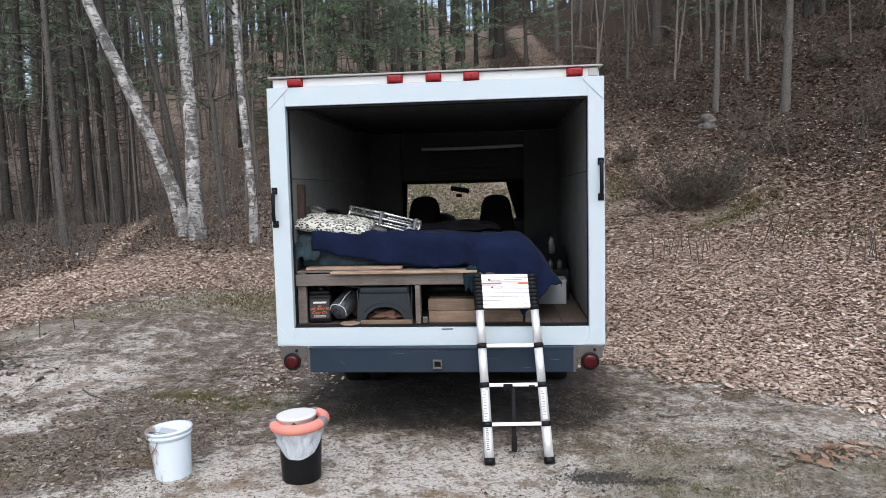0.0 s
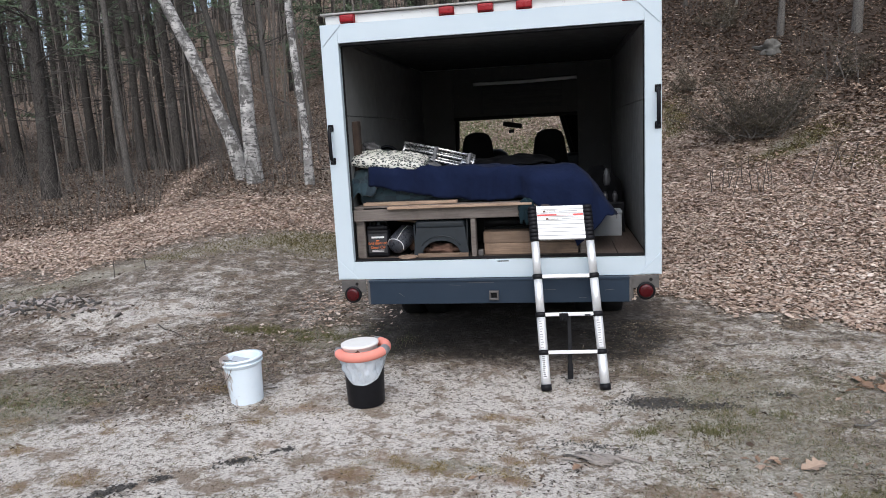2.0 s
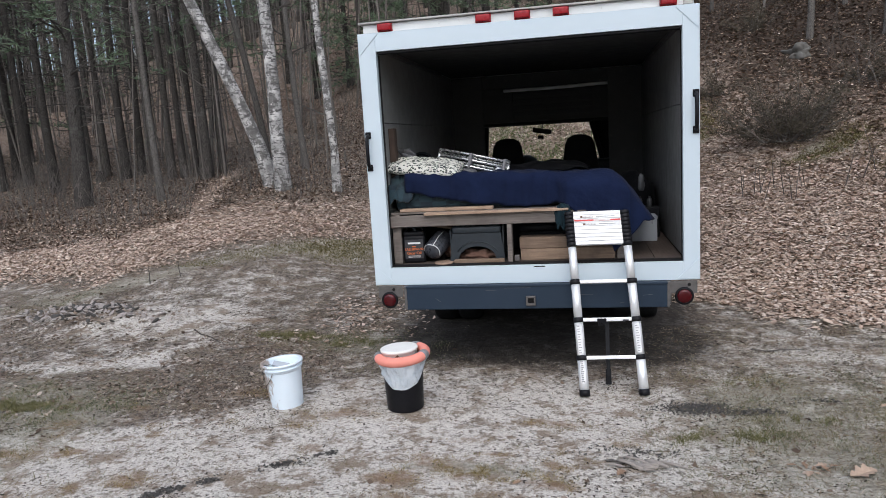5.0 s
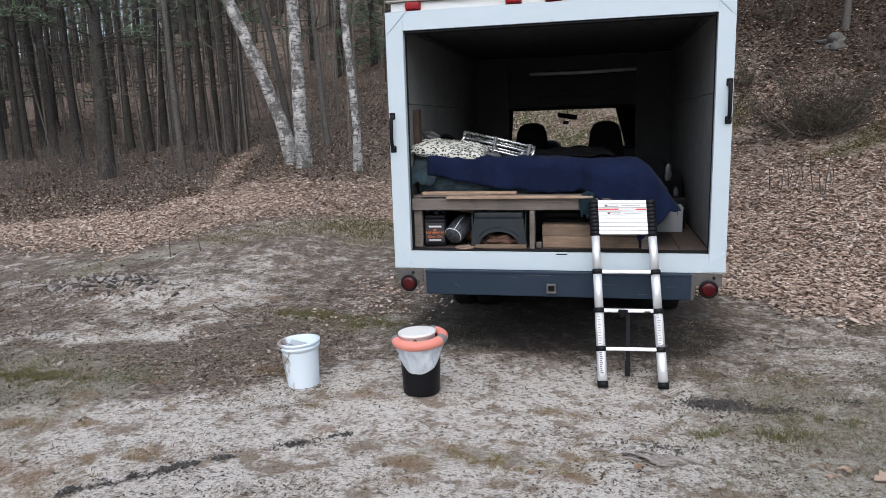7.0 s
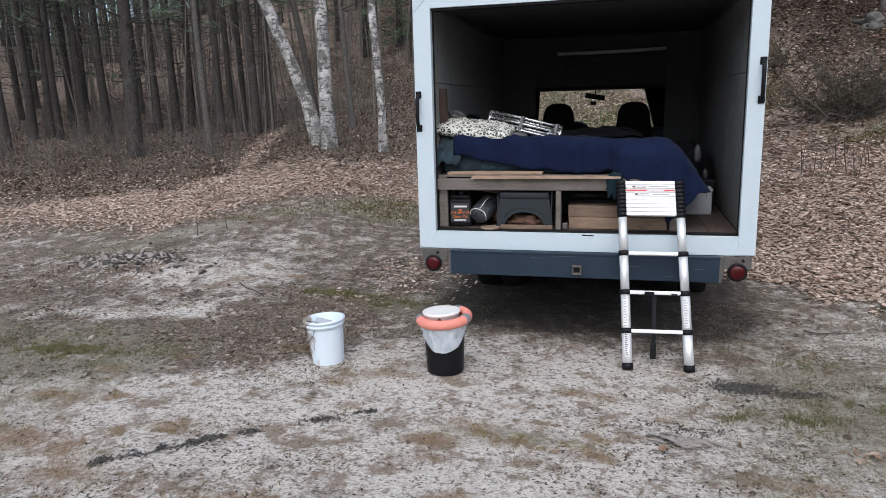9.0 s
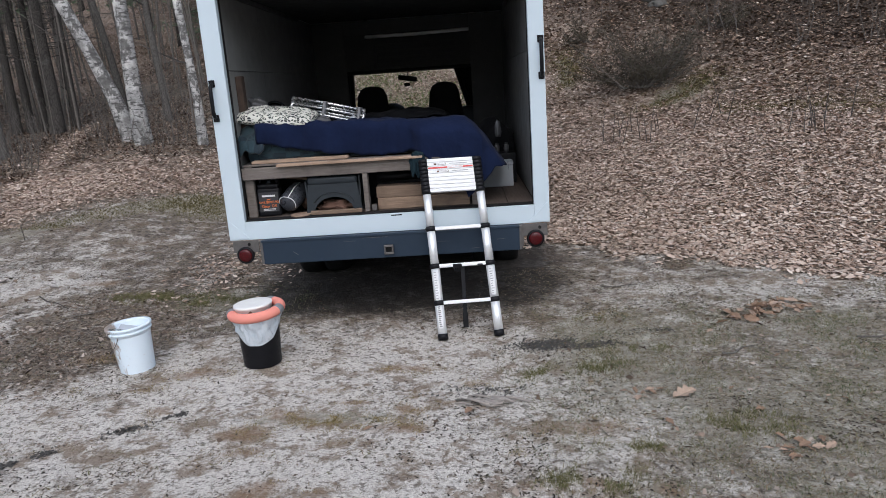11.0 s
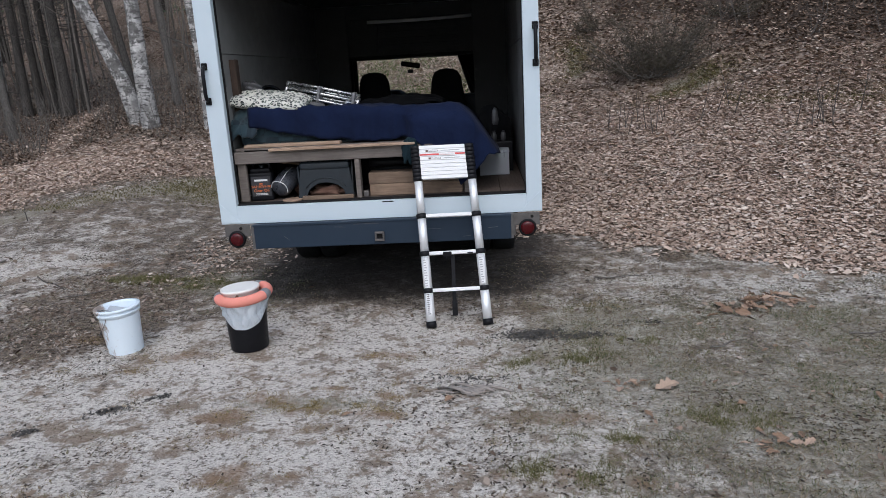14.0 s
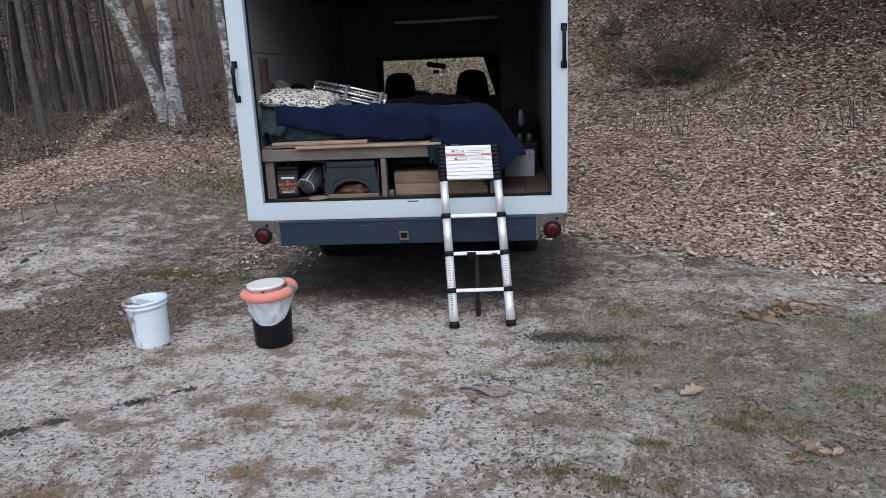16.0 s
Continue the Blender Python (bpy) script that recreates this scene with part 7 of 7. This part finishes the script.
def thatch_weight(x, y):
    leaf, green, sand, dark, humus = zones(x, y)
    return sstep(0.5, 1.4, x) * (1 - 0.8 * leaf) * (0.35 + 0.65 * vnoise(x, y, 3.0, 3, 38)) * (1 - 0.5 * sand)


leaf_sheet("dead_thatch", 52000, (0.4, 5, -3.4, 1.2), thatch_weight, 0.0036, 54, 0.012, "dead grass thatch over the dirt", M_STRAW, 0.35, "litter", 8.0, True)
leaf_sheet("straw_litter", 68000, (-7.5, 5, -3.7, 4.5), straw_weight, 0.0042, 53, 0.006, "thin straw, needles and dead grass over the dirt", M_STRAW, 0.2, "litter", 9.0, True)


def bits_weight(x, y):
    leaf, green, sand, dark, humus = zones(x, y)
    return (0.10 + 0.9 * sstep(0.48, 0.7, vnoise(x, y, 2.6, 4, 35))) * (1 - 0.6 * leaf) * (1 - 0.85 * sand) * (1 - 0.95 * np.clip(1.3 * dark, 0, 1)) * (1 + 0.6 * sstep(-1.6, -2.2, x) * sstep(-1.0, -0.5, y))


leaf_sheet("ground_litter", 44000, (-6.5, 4.8, -3.7, 2.6), bits_weight, 0.0095, 51, 0.004, "crumbs of bark, twig and leaf on the sand", M_BITS, 0.15, "litter", 2.6, True)


def charcoal_weight(x, y):
    return zones(x, y)[3] ** 1.4 * (y < -0.5)


leaf_sheet("charcoal_bits", 3200, (-3, 2, -3, 0), charcoal_weight, 0.011, 52, 0.008, "black charcoal crumbs on the sand", M_ASH, 0.4, "charcoal", 1.4)


# twiggy scrub: thin bare sprays along the wood's edge and up the hill
def build_scrub():
    s = Soup()
    g = random.Random(77)
    n = 0
    while n < 750:
        x, y = g.uniform(-24, 24), g.uniform(6, 42)
        if g.random() > float(brush_weight(np.array(x), np.array(y))):
            continue
        n += 1
        z = float(height(np.array(x), np.array(y)))
        for _ in range(5):
            p = Vector((x + g.gauss(0, 0.12), y + g.gauss(0, 0.12), z - 0.02))
            h = g.uniform(0.3, 1.0)
            t = p + Vector((g.gauss(0, 0.25), g.gauss(0, 0.25), 1)) * h
            mid = p.lerp(t, 0.5) + Vector((g.gauss(0, 0.04), g.gauss(0, 0.04), 0))
            s.tube([p, mid, t], [0.006, 0.005, 0.002], 3)
            for _ in range(3):
                q = mid.lerp(t, g.random())
                s.tube([q, q + Vector((g.gauss(0, 0.3), g.gauss(0, 0.3), g.uniform(0.1, 0.5))) * h * 0.5], [0.003, 0.001], 3)
    tagged(s.object("bare_scrub", M_TWIG), "thin bare scrub along the wood and hillside", "scrub", kind="stuff")


build_scrub()


# ---------------------------------------------------------------- small things on the ground
def build_ash_pile():
    g = random.Random(5)
    for _ in range(210):
        x, y = -5.05 + g.gauss(0, 0.42), 1.45 + g.gauss(0, 0.17)
        s = g.uniform(0.014, 0.040)
        pale = g.random() < 0.62
        lump("pile_stone", pose(x, y, on_ground(x, y) + s * 0.25, g.uniform(-50, 50), g.uniform(-50, 50), g.uniform(0, 360)), (s * 1.5, s * 0.8, s * 0.42), g.uniform(0, 50), M_STONE if pale else M_ASH, "pale stone in the old fire pile" if pale else "sooty black stone in the old fire pile", "stone", 1, 0.9, "stones of the fire pile", False)


build_ash_pile()


M_OAKPALE = plain("pale_dry_oak_leaf", (0.36, 0.265, 0.20), 0.8, 0, 0.35, 45, 0.4, 0.25)
M_OAKBROWN = plain("brown_dry_oak_leaf", (0.24, 0.158, 0.108), 0.8, 0, 0.4, 45, 0.4, 0.25)


def big_leaf(x, y, size, turn, tilt=10, lift=0.0, material=M_OAKBROWN):
    """One lobed oak leaf, curled."""
    bm = bmesh.new()
    outline = []
    lobes = 4
    for side in (1, -1):
        pts = []
        for k in range(lobes * 2 + 1):
            t = k / (lobes * 2)
            w = 0.34 * math.sin(math.pi * min(1, t * 0.92 + 0.06)) * (1.0 if k % 2 else 0.52)
            pts.append((t - 0.5, side * w))
        outline.append(pts)
    for pts in outline:
        prev = None
        for t, w in pts:
            a = bm.verts.new((t * size, 0, 0.02 * size * math.sin(t * 5)))
            b = bm.verts.new((t * size + abs(w) * 0.15 * size, w * size, abs(w) * size * 0.45 + 0.03 * size * math.sin(t * 9)))
            if prev:
                bm.faces.new((prev[0], a, b, prev[1]))
            prev = (a, b)
    ob = part("oak_leaf", bm, material)
    ob.matrix_basis = pose(x, y, on_ground(x, y) + 0.008 + 0.1 * size + lift, tilt, rng.uniform(-12, 12), turn)
    tagged(ob, "large dry brown oak leaf lying on the dirt", "leaf", "large single leaves")


for x, y, s, q in ((1.765, -1.60, 0.15, 20), (1.60, -1.54, 0.06, 120), (1.66, -1.50, 0.05, 200), (2.14, -2.2, 0.08, 30), (2.05, -2.22, 0.07, 150), (2.24, -2.16, 0.06, 260), (0.56, -1.66, 0.075, 60), (0.02, -1.83, 0.05, 30)):
    big_leaf(x, y, s, q, material=M_OAKPALE if s > 0.14 else M_OAKBROWN)
heap = random.Random(31)
for k in range(64):
    dx = heap.gauss(0, 0.18)
    big_leaf(2.76 + dx, -0.35 + 0.30 * dx + heap.gauss(0, 0.085), heap.uniform(0.05, 0.11), heap.uniform(0, 360), heap.uniform(-50, 50), 0.04 * heap.random() * math.exp(-(dx / 0.2) ** 2), M_OAKBROWN if k % 3 else M_OAKPALE)
for x, y, spread, count in ((2.12, -2.23, 0.10, 12), (1.60, -1.52, 0.12, 8), (1.58, -1.95, 0.08, 5), (2.62, -0.95, 0.4, 9), (2.5, -1.7, 0.35, 8)):
    for k in range(count):
        big_leaf(x + heap.gauss(0, spread), y + heap.gauss(0, spread * 0.5), heap.uniform(0.03, 0.07), heap.uniform(0, 360), heap.uniform(-35, 35), 0.0, M_OAKBROWN if k % 2 else M_OAKPALE)


def build_sticks():
    g = random.Random(9)
    for k in range(24):
        x, y = 0.68 + g.gauss(0, 0.065), -1.56 + g.gauss(0, 0.035)
        q = g.uniform(-0.7, 0.2)
        ln = g.uniform(0.07, 0.17)
        z = on_ground(x, y) + 0.008
        pts = [Vector((x - math.cos(q) * ln / 2, y - math.sin(q) * ln / 2, z)), Vector((x, y, z + 0.008)), Vector((x + math.cos(q) * ln / 2, y + math.sin(q) * ln / 2, z + 0.004))]
        r = g.uniform(0.003, 0.008)
        if k % 3 == 0:
            # a curled strip of bark
            bm = bmesh.new()
            w, rows = g.uniform(0.008, 0.015), []
            for i in range(7):
                t = i / 6
                c = pts[0].lerp(pts[2], t) + Vector((0, 0, 0.012 + 0.006 * math.sin(5 * t + k)))
                rows.append([bm.verts.new(c + Vector((-math.sin(q), math.cos(q), 0)) * w * e * (0.7 + 0.5 * math.sin(math.pi * t)) + UP * (0.010 * (1 - e * e))) for e in (-1, -0.4, 0.3, 1)])
            for u, v in zip(rows, rows[1:]):
                for i in range(3):
                    bm.faces.new((u[i], u[i + 1], v[i + 1], v[i]))
            ob = part("bark_strip", bm, M_OLDBARK, None, "", True)
            ob.modifiers.new("thickness", "SOLIDIFY").thickness = 0.004
            tagged(ob, "pale curled strip of bark in a small heap on the sand", "bark", "heap of sticks")
            continue
        ob = part("bark_stick", rod(pts, [r, r * 1.1, r * 0.6], 6), M_OLDBARK if k % 4 else M_TWIG)
        tagged(ob, "weathered bark stick in a small heap on the sand", "stick", "heap of sticks")
    for x, y, q, ln in ((-2.7, 0.6, 0.5, 0.5), (3.3, -0.9, 0.15, 0.45), (-3.3, 0.9, -0.6, 0.6), (2.3, -1.0, 0.5, 0.3), (1.9, 0.5, 0.1, 0.4), (-1.9, -0.4, 1.9, 0.25), (3.0, 3.6, 0.2, 1.1)):
        z = on_ground(x, y) + 0.012
        c, s = math.cos(q), math.sin(q)
        pts = [Vector((x + c * ln * t, y + s * ln * t + 0.02 * math.sin(t * 9), on_ground(x + c * ln * t, y + s * ln * t) + 0.010)) for t in (-0.5, -0.2, 0.1, 0.5)]
        tagged(part("fallen_twig", rod(pts, [0.007, 0.006, 0.005, 0.002], 6), M_TWIG), "thin fallen twig lying on the dirt", "twig", "fallen twigs")


build_sticks()
